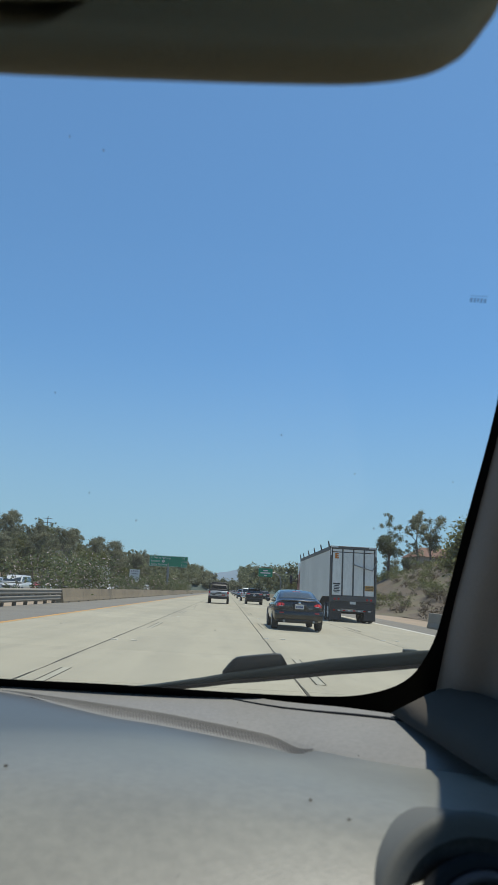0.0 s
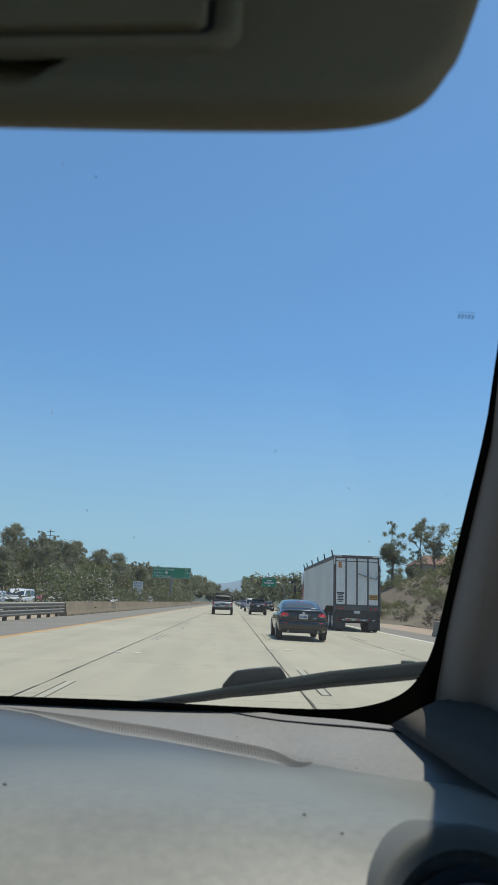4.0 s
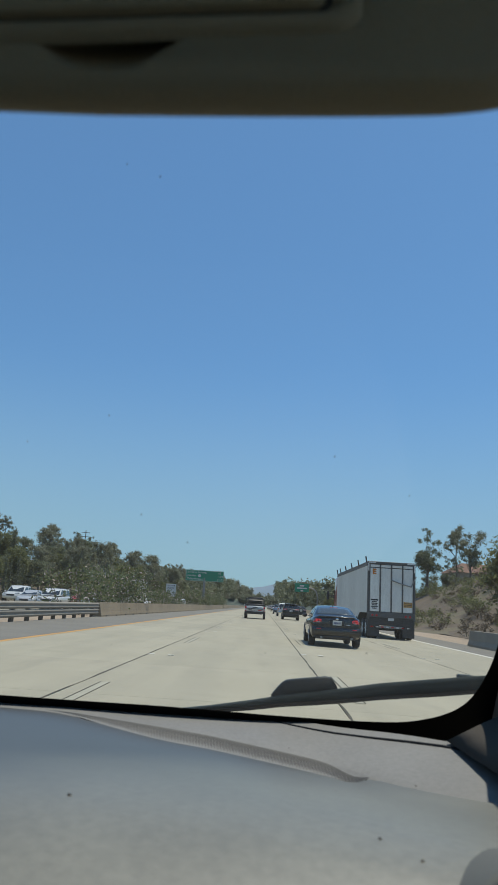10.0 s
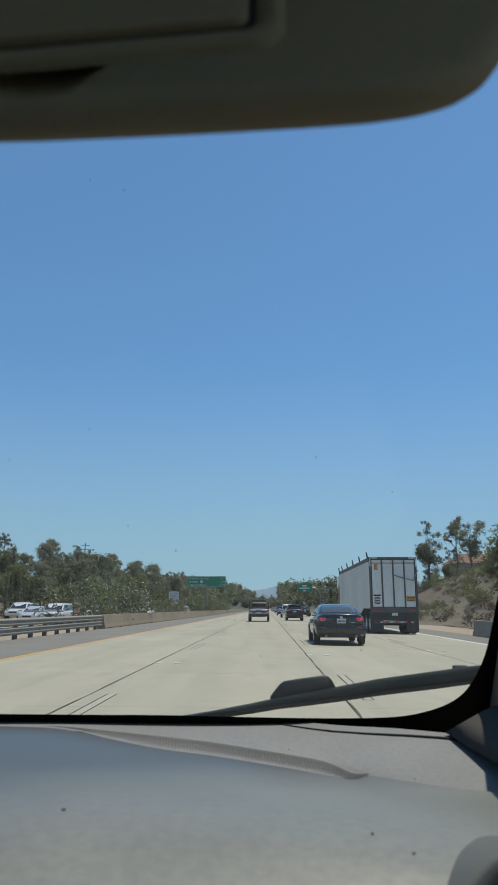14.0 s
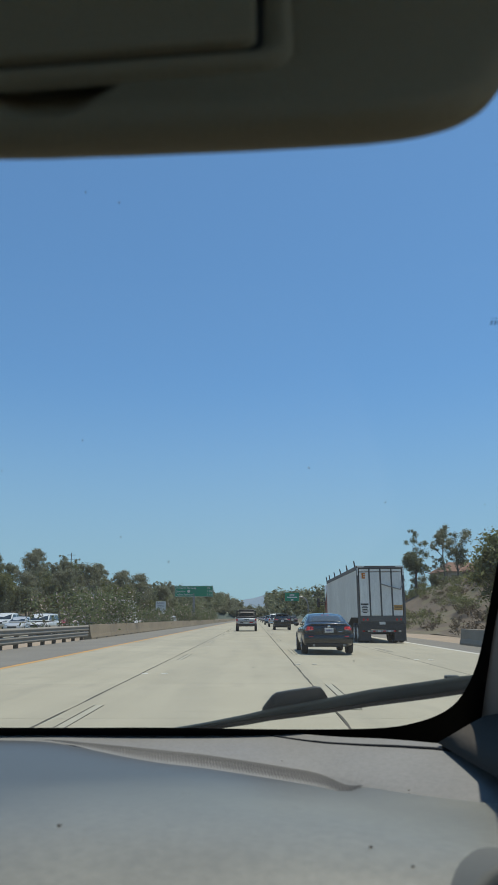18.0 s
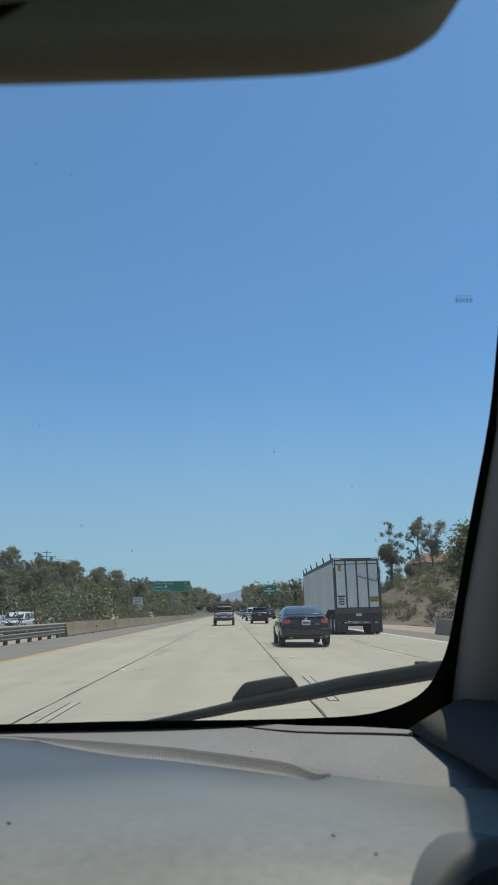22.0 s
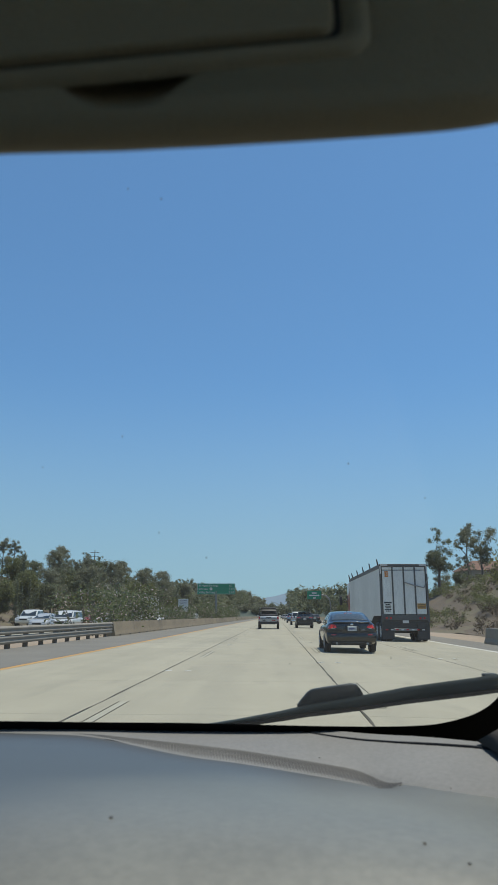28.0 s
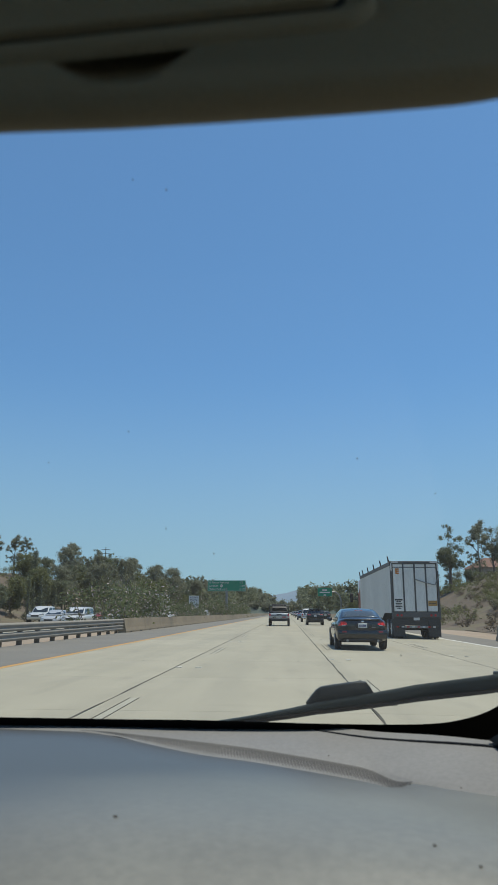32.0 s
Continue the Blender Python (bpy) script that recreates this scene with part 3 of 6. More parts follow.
def build_dashboard():
    d = thing("dashboard", "dusty grey moulded plastic dashboard with a ribbed vent groove", "dashboard")
    us = [i / 110 for i in range(111)]

    def column(u, y):
        return -0.95 + u * 1.57
    # far pad, from the seam to the glass
    rows = []
    for j in range(13):
        s = j / 12
        row = []
        for u in us:
            y = 0.9
            for _ in range(6):
                x = column(u, y)
                y = smooth_curve(CREASE, x) + (smooth_curve(BAND, x) + 0.05 - smooth_curve(CREASE, x)) * s
            z0 = smooth_curve(CREASE_Z, x)
            z = z0 + 0.004 + (1.051 - z0) * s ** 0.9 - 0.004 * (1 - s) ** 6
            row.append((x, y, z))
        rows.append(row)
    bm = bmesh.new()
    vs = grid_mesh(bm, rows)
    skirt = [bm.verts.new((v.co.x + 0.004, v.co.y, v.co.z - 0.12)) for v in [r[-1] for r in vs]]
    for i in range(len(skirt) - 1):
        bm.faces.new((vs[i][-1], skirt[i], skirt[i + 1], vs[i + 1][-1]))
    part("upper_pad", bm, M_PAD, d, "", True)
    # near panel
    rows = []
    for j in range(41):
        s = j / 40
        row = []
        for u in us:
            y = 0.5
            for _ in range(6):
                x = column(u, y)
                yc = smooth_curve(CREASE, x)
                g = 0.002 + 0.036 * seam_width(x)
                y = yc - g - (yc - g - 0.136) * s
            zc = smooth_curve(CREASE_Z, x)
            z = zc + 0.003 + (1.063 - zc) * lerp_curve(HUMP, min(1, (yc - y) / 0.45)) / 0.042
            z -= 0.009 * seam_width(x) * math.exp(-(yc - g - y) / 0.1)
            row.append(rolled((x, y, z)))
        rows.append(row)
    bm = bmesh.new()
    vs = grid_mesh(bm, rows)
    skirt = [bm.verts.new((v.co.x + 0.004, v.co.y, v.co.z - 0.15)) for v in [r[-1] for r in vs]]
    for i in range(len(skirt) - 1):
        bm.faces.new((vs[i][-1], vs[i + 1][-1], skirt[i + 1], skirt[i]))
    bmesh.ops.recalc_face_normals(bm, faces=bm.faces)
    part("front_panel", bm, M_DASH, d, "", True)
    # ribbed band along the seam
    def seam_point(x, q):
        y, z, w = smooth_curve(CREASE, x), smooth_curve(CREASE_Z, x), seam_width(x)
        return Vector((x, y + 0.001 - (0.04 * w + 0.001) * q, z + 0.0045 - 0.011 * w * q - 0.003 * w * math.sin(math.pi * q)))
    bm = bmesh.new()
    grid_mesh(bm, [[seam_point(-0.262 + 0.462 * i / 90, q / 6) for q in range(7)] for i in range(91)])
    part("seam_band", bm, M_PAD, d, "sloping band along the seam", True)
    bm = bmesh.new()
    n = 420
    for i in range(n):
        x = -0.25 + 0.441 * i / n
        top = 0.02 + 0.5 * max(0.0, (x - 0.13) / 0.061) ** 2
        rows = [[seam_point(x + k * 0.00074 + 0.0022 * q / 4, top + min(0.96 - top, (0.36, 0.48, 0.42, 0.6)[i % 4]) * q / 4) + Vector((0, -0.0003, 0.0007)) for q in range(5)] for k in (0, 1)]
        grid_mesh(bm, rows)
    part("seam_ribs", bm, M_RIB, d, "row of fine dark slanted ribs")
    bm = bmesh.new()
    rows = []
    for i in range(120):
        x = -0.25 + 0.441 * i / 119
        top = 0.5 * max(0.0, (x - 0.13) / 0.061) ** 2
        rows.append([seam_point(x, top + q) + Vector((0, -0.0002, 0.0005)) for q in (0.0, 0.06, 0.12)])
    grid_mesh(bm, rows)
    part("seam_slot", bm, M_SLOT, d, "dark narrow slot above the ribs", True)
    # dark bar along the foot of the glass, standing in for the wiper's shadow
    bm = bmesh.new()
    pts = [(0.085, 1.05), (0.1, 1.035), (0.13, 1.008), (0.16, 0.987), (0.2, 0.972), (0.25, 0.96), (0.29, 0.945), (0.318, 0.925)]
    line = []
    for x, y in pts:
        k = 0.9
        while k < 1.12 and 1.207 - 0.15 * k > dash_height(0.055 + (x - 0.055) * k, y * k) + 0.001:
            k += 0.002
        line.append((0.055 + (x - 0.055) * k, y * k, 1.207 - 0.15 * k))
    sweep(bm, line, 0.0008, r1=0.0024)
    part("wiper_shade_bar", bm, M_NAVY, d, "thin dark bar standing in for the wiper's shadow")
    # the round vent near the pillar
    vent = Vector(VENT)
    tilt = Matrix.Translation(vent) @ Euler((radians(62), radians(3), 0)).to_matrix().to_4x4()

    def ring(bm, prof, seg=64):
        rows = []
        for k in range(seg + 1):
            a = 2 * math.pi * k / seg
            rows.append([tilt @ (Vector((r * math.cos(a), r * math.sin(a), h)) * 0.83) for r, h in prof])
        grid_mesh(bm, rows)
        bmesh.ops.remove_doubles(bm, verts=bm.verts, dist=1e-6)
    bm = bmesh.new()
    ring(bm, [(0.1, -0.1), (0.087, -0.05), (0.081, -0.024), (0.0787, -0.012), (0.0772, -0.006), (0.075, -0.0035), (0.072, -0.003), (0.067, -0.005), (0.0615, -0.008)])
    v = part("round_vent", bm, M_POD, d, "rounded grey pod of an air vent", True)
    bm = bmesh.new()
    ring(bm, [(0.0615, -0.0082), (0.061, -0.0095), (0.057, -0.0125), (0.053, -0.014), (0.0515, -0.0165)])
    part("foam_ring", bm, M_FOAM, v, "grainy dark foam ring", True)
    bm = bmesh.new()
    ring(bm, [(0.052, -0.016), (0.0517, -0.005), (0.05, 0.0), (0.0455, 0.002), (0.0415, -0.001)])
    part("vent_bezel", bm, M_NAVY, v, "black vent bezel", True)
    bm = bmesh.new()
    ring(bm, [(0.0415, -0.003), (0.0405, 0.002), (0.038, 0.0045), (0.0352, 0.003), (0.034, -0.003), (0.0335, -0.024)])
    part("vent_ring", bm, M_VENT, v, "grey metallic vent ring", True)
    bm = bmesh.new()
    for k in range(-3, 4):
        x = k * 0.0086
        hw = math.sqrt(max(0.0001, 0.0333 ** 2 - x * x))
        box(bm, -hw, hw, x - 0.001, x + 0.001, -0.016, -0.004)
    bmesh.ops.transform(bm, matrix=tilt @ Matrix.Scale(0.83, 4), verts=bm.verts)
    part("vent_slats", bm, M_TRIM, v)
    bm = bmesh.new()
    ring(bm, [(0.0, -0.026), (0.034, -0.024)])
    part("vent_back", bm, M_FRIT, v)
    return d


def dash_height(x, y):
    yc = smooth_curve(CREASE, x)
    if y > yc:
        s = (y - yc) / max(0.02, smooth_curve(BAND, x) + 0.05 - yc)
        return smooth_curve(CREASE_Z, x) + 0.004 + (1.051 - smooth_curve(CREASE_Z, x)) * s ** 0.9 - 0.004 * max(0, 1 - s) ** 6
    zc = smooth_curve(CREASE_Z, x)
    return zc + (1.066 - zc) * lerp_curve(HUMP, min(1, (yc - y) / 0.45)) / 0.042


def build_specks():
    rng = random.Random(5)
    spots = [(0.147, 0.546, 0.0013), (0.166, 0.5, 0.0012), (-0.086, 0.592, 0.0016), (0.2, 0.88, 0.0013), (0.24, 0.86, 0.0013), (0.1, 0.98, 0.0011)]
    for x, y, r in spots:
        bm = bmesh.new()
        bmesh.ops.create_icosphere(bm, subdivisions=1, radius=r)
        for v in bm.verts:
            v.co *= rng.uniform(0.7, 1.25)
            v.co.z *= 0.35
            v.co.x *= 1.4
        ob = mesh_ob("dirt_crumb", bm, M_DIRT_SPECK, smooth=True)
        ob.matrix_basis = pose(*rolled((x, y, dash_height(x, y) + r * 0.25)), 0, 0, rng.uniform(0, 180))
        tagged(ob, "dark crumb of dirt lying on the dashboard", "crumb", "crumbs on the dashboard")
    bm = bmesh.new()
    bmesh.ops.create_icosphere(bm, subdivisions=1, radius=0.0016)
    ob = mesh_ob("lint_speck", bm, M_SPECK_PALE)
    ob.matrix_basis = pose(-0.205, 0.74, dash_height(-0.205, 0.74) + 0.001)
    tagged(ob, "pale speck of lint lying on the dashboard", "lint")
    bm = bmesh.new()
    for _ in range(420):
        y = rng.uniform(0.32, 1.0)
        x = rng.uniform(-0.6, 0.13 + 0.2 * y)
        z = dash_height(x, y) + 0.0003
        r = rng.choice((0.0003, 0.0004, 0.0005, 0.0007))
        vs = [bm.verts.new(rolled((x + r * math.cos(a), y + r * math.sin(a) * 1.4, z))) for a in (0, 1.3, 2.5, 3.8, 5.1)]
        bm.faces.new(vs)
    tagged(mesh_ob("dash_dust", bm, M_SPECK_PALE), "fine pale dust scattered over the dashboard", "dust", kind="stuff")


def build_pillar():
    p = thing("windshield_pillar", "grey plastic trimmed windshield pillar beside the glass", "pillar", kind="structure")
    bm = bmesh.new()
    rows = []
    for k in range(25):
        s = k / 24
        z = 1.03 + 0.74 * s
        y = glass_y(z)
        xe = lerp_curve(((1.03, 0.395), (1.1, 0.388), (1.2, 0.379), (1.4, 0.372), (1.5, 0.354), (1.6, 0.337), (1.77, 0.316)), z)
        prof = [(0.004, 0.006), (-0.001, -0.002), (-0.002, -0.02), (-0.0015, -0.045), (0.001, -0.065), (0.008, -0.085), (0.02, -0.1), (0.03, -0.115), (0.034, -0.14), (0.034, -0.18), (0.036, -0.24), (0.05, -0.36), (0.12, -0.5)]
        rows.append([(xe + dx, y + dy - 0.004, z - 0.01 * abs(dy)) for dx, dy in prof])
    grid_mesh(bm, rows)
    part("trim", bm, M_PILLAR, p, "", True)
    bm = bmesh.new()
    rows = []
    for k in range(9):
        s = k / 8
        low = Vector(((0.307 + 0.016 * min(1, s * 2.2)), 0.985 - 0.36 * s, 1.0578 - 0.005 * math.sin(math.pi * s)))
        top = Vector((0.372 + 0.036 * s, 0.985 - 0.36 * s, 1.088 - 0.004 * s))
        mid = low.lerp(top, 0.5) + Vector((-0.002, -0.004, 0.002))
        q = low.lerp(top, 0.78) + Vector((-0.001, -0.002, 0.003))
        rows.append([low + Vector((0.09, 0.03, -0.03)), low, mid, q, top + Vector((0.0, 0.0, 0.003)), top + Vector((0.03, 0.0, 0.008))])
    grid_mesh(bm, rows)
    part("foot_cover", bm, M_FOOT, p, "grey foot cover with shade put into its colour", True)
    return p


def build_visor():
    v = thing("sun_visor", "lowered grey-brown vinyl sun visor with a vanity mirror cover", "visor")
    lean = Matrix.Translation((-0.003, 0.2024, 1.3739)) @ Euler((radians(-10), 0, 0)).to_matrix().to_4x4()
    out = [(-0.3, -0.009), (-0.15, -0.005), (-0.055, -0.0028), (-0.017, -0.0022), (0.0, -0.0018), (0.0145, -0.001), (0.029, -0.0003), (0.0425, 0.0005), (0.058, 0.0014), (0.0705, 0.0022), (0.09, 0.0037), (0.106, 0.0051), (0.117, 0.0063), (0.1275, 0.0083), (0.1365, 0.0112), (0.143, 0.0142), (0.149, 0.0188), (0.1535, 0.0244), (0.158, 0.0322), (0.163, 0.0415), (0.1695, 0.06), (0.176, 0.081), (0.186, 0.12), (0.194, 0.155), (-0.3, 0.155)]
    out = [tuple(p) for p in round_line(out[:-1], 4)] + out[-1:]
    cen = Vector((-0.06, 0.075))
    rows = []
    for inset, dy in ((0.013, -0.0065), (0.007, -0.006), (0.0025, -0.004), (0.0002, 0.0), (0.0, 0.003), (0.001, 0.006), (0.0032, 0.0085), (0.0075, 0.0105), (0.014, 0.0112)):
        row = []
        for x, z in out + out[:1]:
            q = Vector((x, z))
            q += (cen - q).normalized() * inset
            row.append(lean @ Vector((q.x, dy, q.y)))
        rows.append(row)
    bm = bmesh.new()
    vs = grid_mesh(bm, rows)
    bm.faces.new([q for q in vs[0][:-1]])
    bm.faces.new([q for q in reversed(vs[-1][:-1])])
    bmesh.ops.remove_doubles(bm, verts=bm.verts, dist=1e-6)
    bmesh.ops.recalc_face_normals(bm, faces=bm.faces)
    pad = part("pad", bm, M_VISOR, v, "", True)
    # finger scoop pressed into the pad under the mirror frame
    lip = [(-0.033, 0.027), (-0.0265, 0.0165), (-0.0215, 0.0105), (-0.016, 0.0058), (-0.008, 0.0036), (0.0, 0.0036), (0.0075, 0.0046), (0.0135, 0.0092), (0.018, 0.0145), (0.0225, 0.0182), (0.0235, 0.027)]
    lip = [tuple(q) for q in round_line(lip, 4)]
    mid = Vector((-0.004, 0.018))
    rows = []
    for f, dy in ((1.1, -0.0085), (1.0, -0.0066), (0.95, -0.0059), (0.87, -0.0046), (0.74, -0.0022), (0.55, 0.0004), (0.3, 0.0018)):
        rows.append([lean @ Vector((mid.x + (x - mid.x) * f, dy, mid.y + (z - mid.y) * (f if z < 0.026 else 1.0))) for x, z in lip + lip[:1]])
    bm = bmesh.new()
    vs = grid_mesh(bm, rows)
    bm.faces.new([q for q in vs[0][:-1]])
    bm.faces.new([q for q in reversed(vs[-1][:-1])])
    bmesh.ops.remove_doubles(bm, verts=bm.verts, dist=1e-6)
    bmesh.ops.recalc_face_normals(bm, faces=bm.faces)
    press = mesh_ob("press", bm, M_VISOR, smooth=True)
    mod = pad.modifiers.new("scoop", "BOOLEAN")
    mod.operation, mod.object, mod.solver = "DIFFERENCE", press, "EXACT"
    bpy.context.view_layer.update()
    me = bpy.data.meshes.new_from_object(pad.evaluated_get(bpy.context.evaluated_depsgraph_get()))
    pad.modifiers.clear()
    pad.data = me
    bpy.data.objects.remove(press)

    def rounded(x0, x1, z0, z1, r, n=6):
        # the frame leans a little against the pad's lower edge
        pts = []
        for cx, cz, a0 in ((x1 - r, z0 + r, -90), (x1 - r, z1 - r, 0), (x0 + r, z1 - r, 90), (x0 + r, z0 + r, 180)):
            for k in range(n + 1):
                a = radians(a0 + 90 * k / n)
                x = cx + r * math.cos(a)
                pts.append((x, cz + r * math.sin(a) + 0.1 * x))
        return pts
    bm = bmesh.new()
    rows = []
    for gx, dy in ((0.0, -0.006), (0.001, -0.0082), (0.0025, -0.0098), (0.0043, -0.0102), (0.007, -0.009), (0.0105, -0.007)):
        pts = rounded(-0.16 + gx, 0.082 - gx, 0.0172 + gx, 0.12 - gx, 0.0105 - gx * 0.6)
        rows.append([lean @ Vector((x, dy, z)) for x, z in pts + pts[:1]])
    grid_mesh(bm, rows)
    fr = part("mirror_frame", bm, M_VISOR, v, "moulded mirror frame", True)
    bm = bmesh.new()
    rows = []
    for gx, dy in ((0.0, -0.0068), (0.0, -0.0098), (0.0005, -0.0108), (0.0016, -0.0114), (0.0028, -0.0115)):
        pts = rounded(-0.15 + gx, 0.0688 - gx, 0.0276 + gx, 0.11 - gx, 0.0045)
        rows.append([lean @ Vector((x, dy, z)) for x, z in pts + pts[:1]])
    vs = grid_mesh(bm, rows)
    bm.faces.new([q for q in vs[-1][:-1]])
    bmesh.ops.recalc_face_normals(bm, faces=bm.faces)
    part("mirror_cover", bm, M_VISOR, fr, "hinged mirror cover", True)
    # near-black ring painted in for the shade between cover and frame
    bm = bmesh.new()
    rows = []
    for gx, dy in ((-0.003, -0.0073), (-0.0017, -0.0077), (0.0003, -0.0077)):
        pts = rounded(-0.15 + gx, 0.0688 - gx, 0.0276 + gx, 0.11 - gx, 0.0045 - gx)
        rows.append([lean @ Vector((x, dy, z)) for x, z in pts + pts[:1]])
    grid_mesh(bm, rows)
    part("cover_gap_shade", bm, M_GAP_SHADE, fr, "dark ring for the shade in the gap round the mirror cover")
    return v


def build_cabin():
    c = thing("car_cabin", "grey lined inside of a car around the seats", "car cabin", kind="structure")
    bm = bmesh.new()
    box(bm, -1.2, 0.6, -1.6, 0.385, 1.76, 1.81)
    part("roof_lining", bm, M_CABIN, c)
    bm = bmesh.new()
    box(bm, -1.25, 0.62, -1.65, -1.6, 0.2, 1.76)
    part("rear_lining", bm, M_CABIN, c)
    bm = bmesh.new()
    box(bm, 0.56, 0.62, -1.6, 0.95, 0.2, 1.02)
    part("door_lining", bm, M_CABIN, c)
    # unseen panel between pillar foot and door, added to keep light off the dash
    bm = bmesh.new()
    prof = [(1.12, 1.0), (0.98, 1.17), (0.62, 1.5), (0.42, 1.7), (0.3, 1.7), (0.42, 1.36), (0.5, 1.12), (0.3, 1.02), (0.3, 1.0)]
    rows = [[(x, y, z) for y, z in prof] for x in (0.46, 0.5)]
    vs = grid_mesh(bm, rows)
    bm.faces.new(vs[0])
    bm.faces.new(list(reversed(vs[1])))
    part("unseen_light_block", bm, M_NAVY, c)
    bm = bmesh.new()
    box(bm, -1.25, -1.19, -1.6, 0.95, 0.2, 1.02)
    part("door_lining", bm, M_CABIN, c)
    bm = bmesh.new()
    box(bm, -1.25, 0.62, -1.6, 1.1, 0.16, 0.2)
    part("floor_lining", bm, M_NAVY, c)
    bm = bmesh.new()
    box(bm, -1.25, 0.62, 1.13, 1.16, 0.2, 1.0)
    part("bulkhead", bm, M_NAVY, c)
    return c


build_windshield()
build_wiper()
build_dashboard()
build_specks()
build_pillar()
build_visor()
build_cabin()


# ---- road and ground ----
def gz(x):
    # the carriageway falls gently to the right
    return -0.018 * max(0.0, x - 1.2)


LANES = (-2.5, 1.15, 5.05, 8.6)
YELLOW, WALL_X = -6.3, -9.7
SLAB = 4.6


def ribbon(name, mat, x0, x1, y0, y1, lift, step=40.0, label="", category="", parent=None):
    bm = bmesh.new()
    ys = [y0 + (y1 - y0) * i / max(1, int((y1 - y0) / step)) for i in range(max(1, int((y1 - y0) / step)) + 1)]
    grid_mesh(bm, [[(x0, y, gz(x0) + lift), (x1, y, gz(x1) + lift)] for y in ys])
    ob = mesh_ob(name, bm, mat, parent)
    if label:
        tagged(ob, label, category, kind="structure")
    return ob


def hill(x, y, rows):
    # rows: foot x, top x, height, y from, y to
    z = 0.0
    for xf, xt, h, ya, yb in rows:
        s = (x - xf) / (xt - xf)
        s = min(1.0, max(0.0, s))
        s = s * s * (3 - 2 * s)
        e = min(1.0, max(0.0, (y - ya) / 45)) * min(1.0, max(0.0, (yb - y) / 90))
        z = max(z, h * s * (e * e * (3 - 2 * e)))
    return z


HILLS = [(-33, -62, 9.5, 55, 290), (16.5, 41, 9.0, 40, 210)]


def ground_z(x, y):
    z = hill(x, y, HILLS)
    if z > 0.05:
        z += 0.5 * noise.noise(Vector((x * 0.09, y * 0.09, 3.0))) + 0.25 * noise.noise(Vector((x * 0.3, y * 0.3, 7.0)))
    elif x > 13 or x < -33:
        z += 0.12 * noise.noise(Vector((x * 0.2, y * 0.2, 1.0)))
    return z - 0.28


def build_ground():
    xs = [-4500, -2000, -800, -300, -160] + [-110 + 4 * i for i in range(19)] + [-33, -20, 11.2] + [13 + 2.5 * i for i in range(24)] + [90, 140, 300, 800, 2000, 4500]
    ys = [-300, -60, 0] + [10 + 5 * i for i in range(64)] + [360, 420, 520, 700, 1000, 1600, 2800, 4600]
    bm = bmesh.new()
    grid_mesh(bm, [[(x, y, ground_z(x, y)) for x in xs] for y in ys])
    tagged(mesh_ob("ground", bm, M_GROUND, smooth=True), "dry brown open ground beside the freeway", "ground", kind="structure")
    # bare cut slopes laid on the hills
    for name, x0, x1, y0, y1, mat, label in (("slope_east", 16.2, 44, 36, 215, M_SLOPE, "dry brown cut slope with scrub"), ("slope_west", -66, -31, 50, 300, M_SLOPE, "dry brown cut slope with scrub")):
        bm = bmesh.new()
        nx, ny = 24, 60
        grid_mesh(bm, [[(x0 + (x1 - x0) * i / nx, y0 + (y1 - y0) * j / ny, ground_z(x0 + (x1 - x0) * i / nx, y0 + (y1 - y0) * j / ny) + 0.05) for i in range(nx + 1)] for j in range(ny + 1)])
        tagged(mesh_ob(name, bm, mat, smooth=True), label, "slope", kind="structure")


build_ground()
road = thing("road", "pale worn concrete freeway with sealed joints", "road", kind="structure")
ribbon("road_base", M_JOINT, -6.45, 8.85, -30, 175, -0.035, parent=road)
ribbon("far_pavement", M_CONCRETE, -6.45, 8.85, 172, 1400, -0.012, parent=road)
ribbon("shoulder_west", M_ASPHALT, WALL_X - 0.3, -6.45, -30, 1400, -0.004, label="grey asphalt shoulder along the median wall", category="shoulder")
ribbon("shoulder_east", M_ASPHALT, 8.85, 11.4, -30, 1400, -0.004, label="grey asphalt shoulder", category="shoulder")
ribbon("verge", M_DIRT, 11.4, 17.5, -30, 420, -0.03, label="bare sandy dirt verge beside the shoulder", category="verge")
ribbon("median", M_DIRT, -14.2, WALL_X - 0.3, -30, 1400, -0.06, label="dry dirt median strip", category="median")
ribbon("opposite_road", M_CONCRETE, -31, -14.2, -30, 1400, -0.05, label="opposite concrete carriageway of the freeway", category="road")


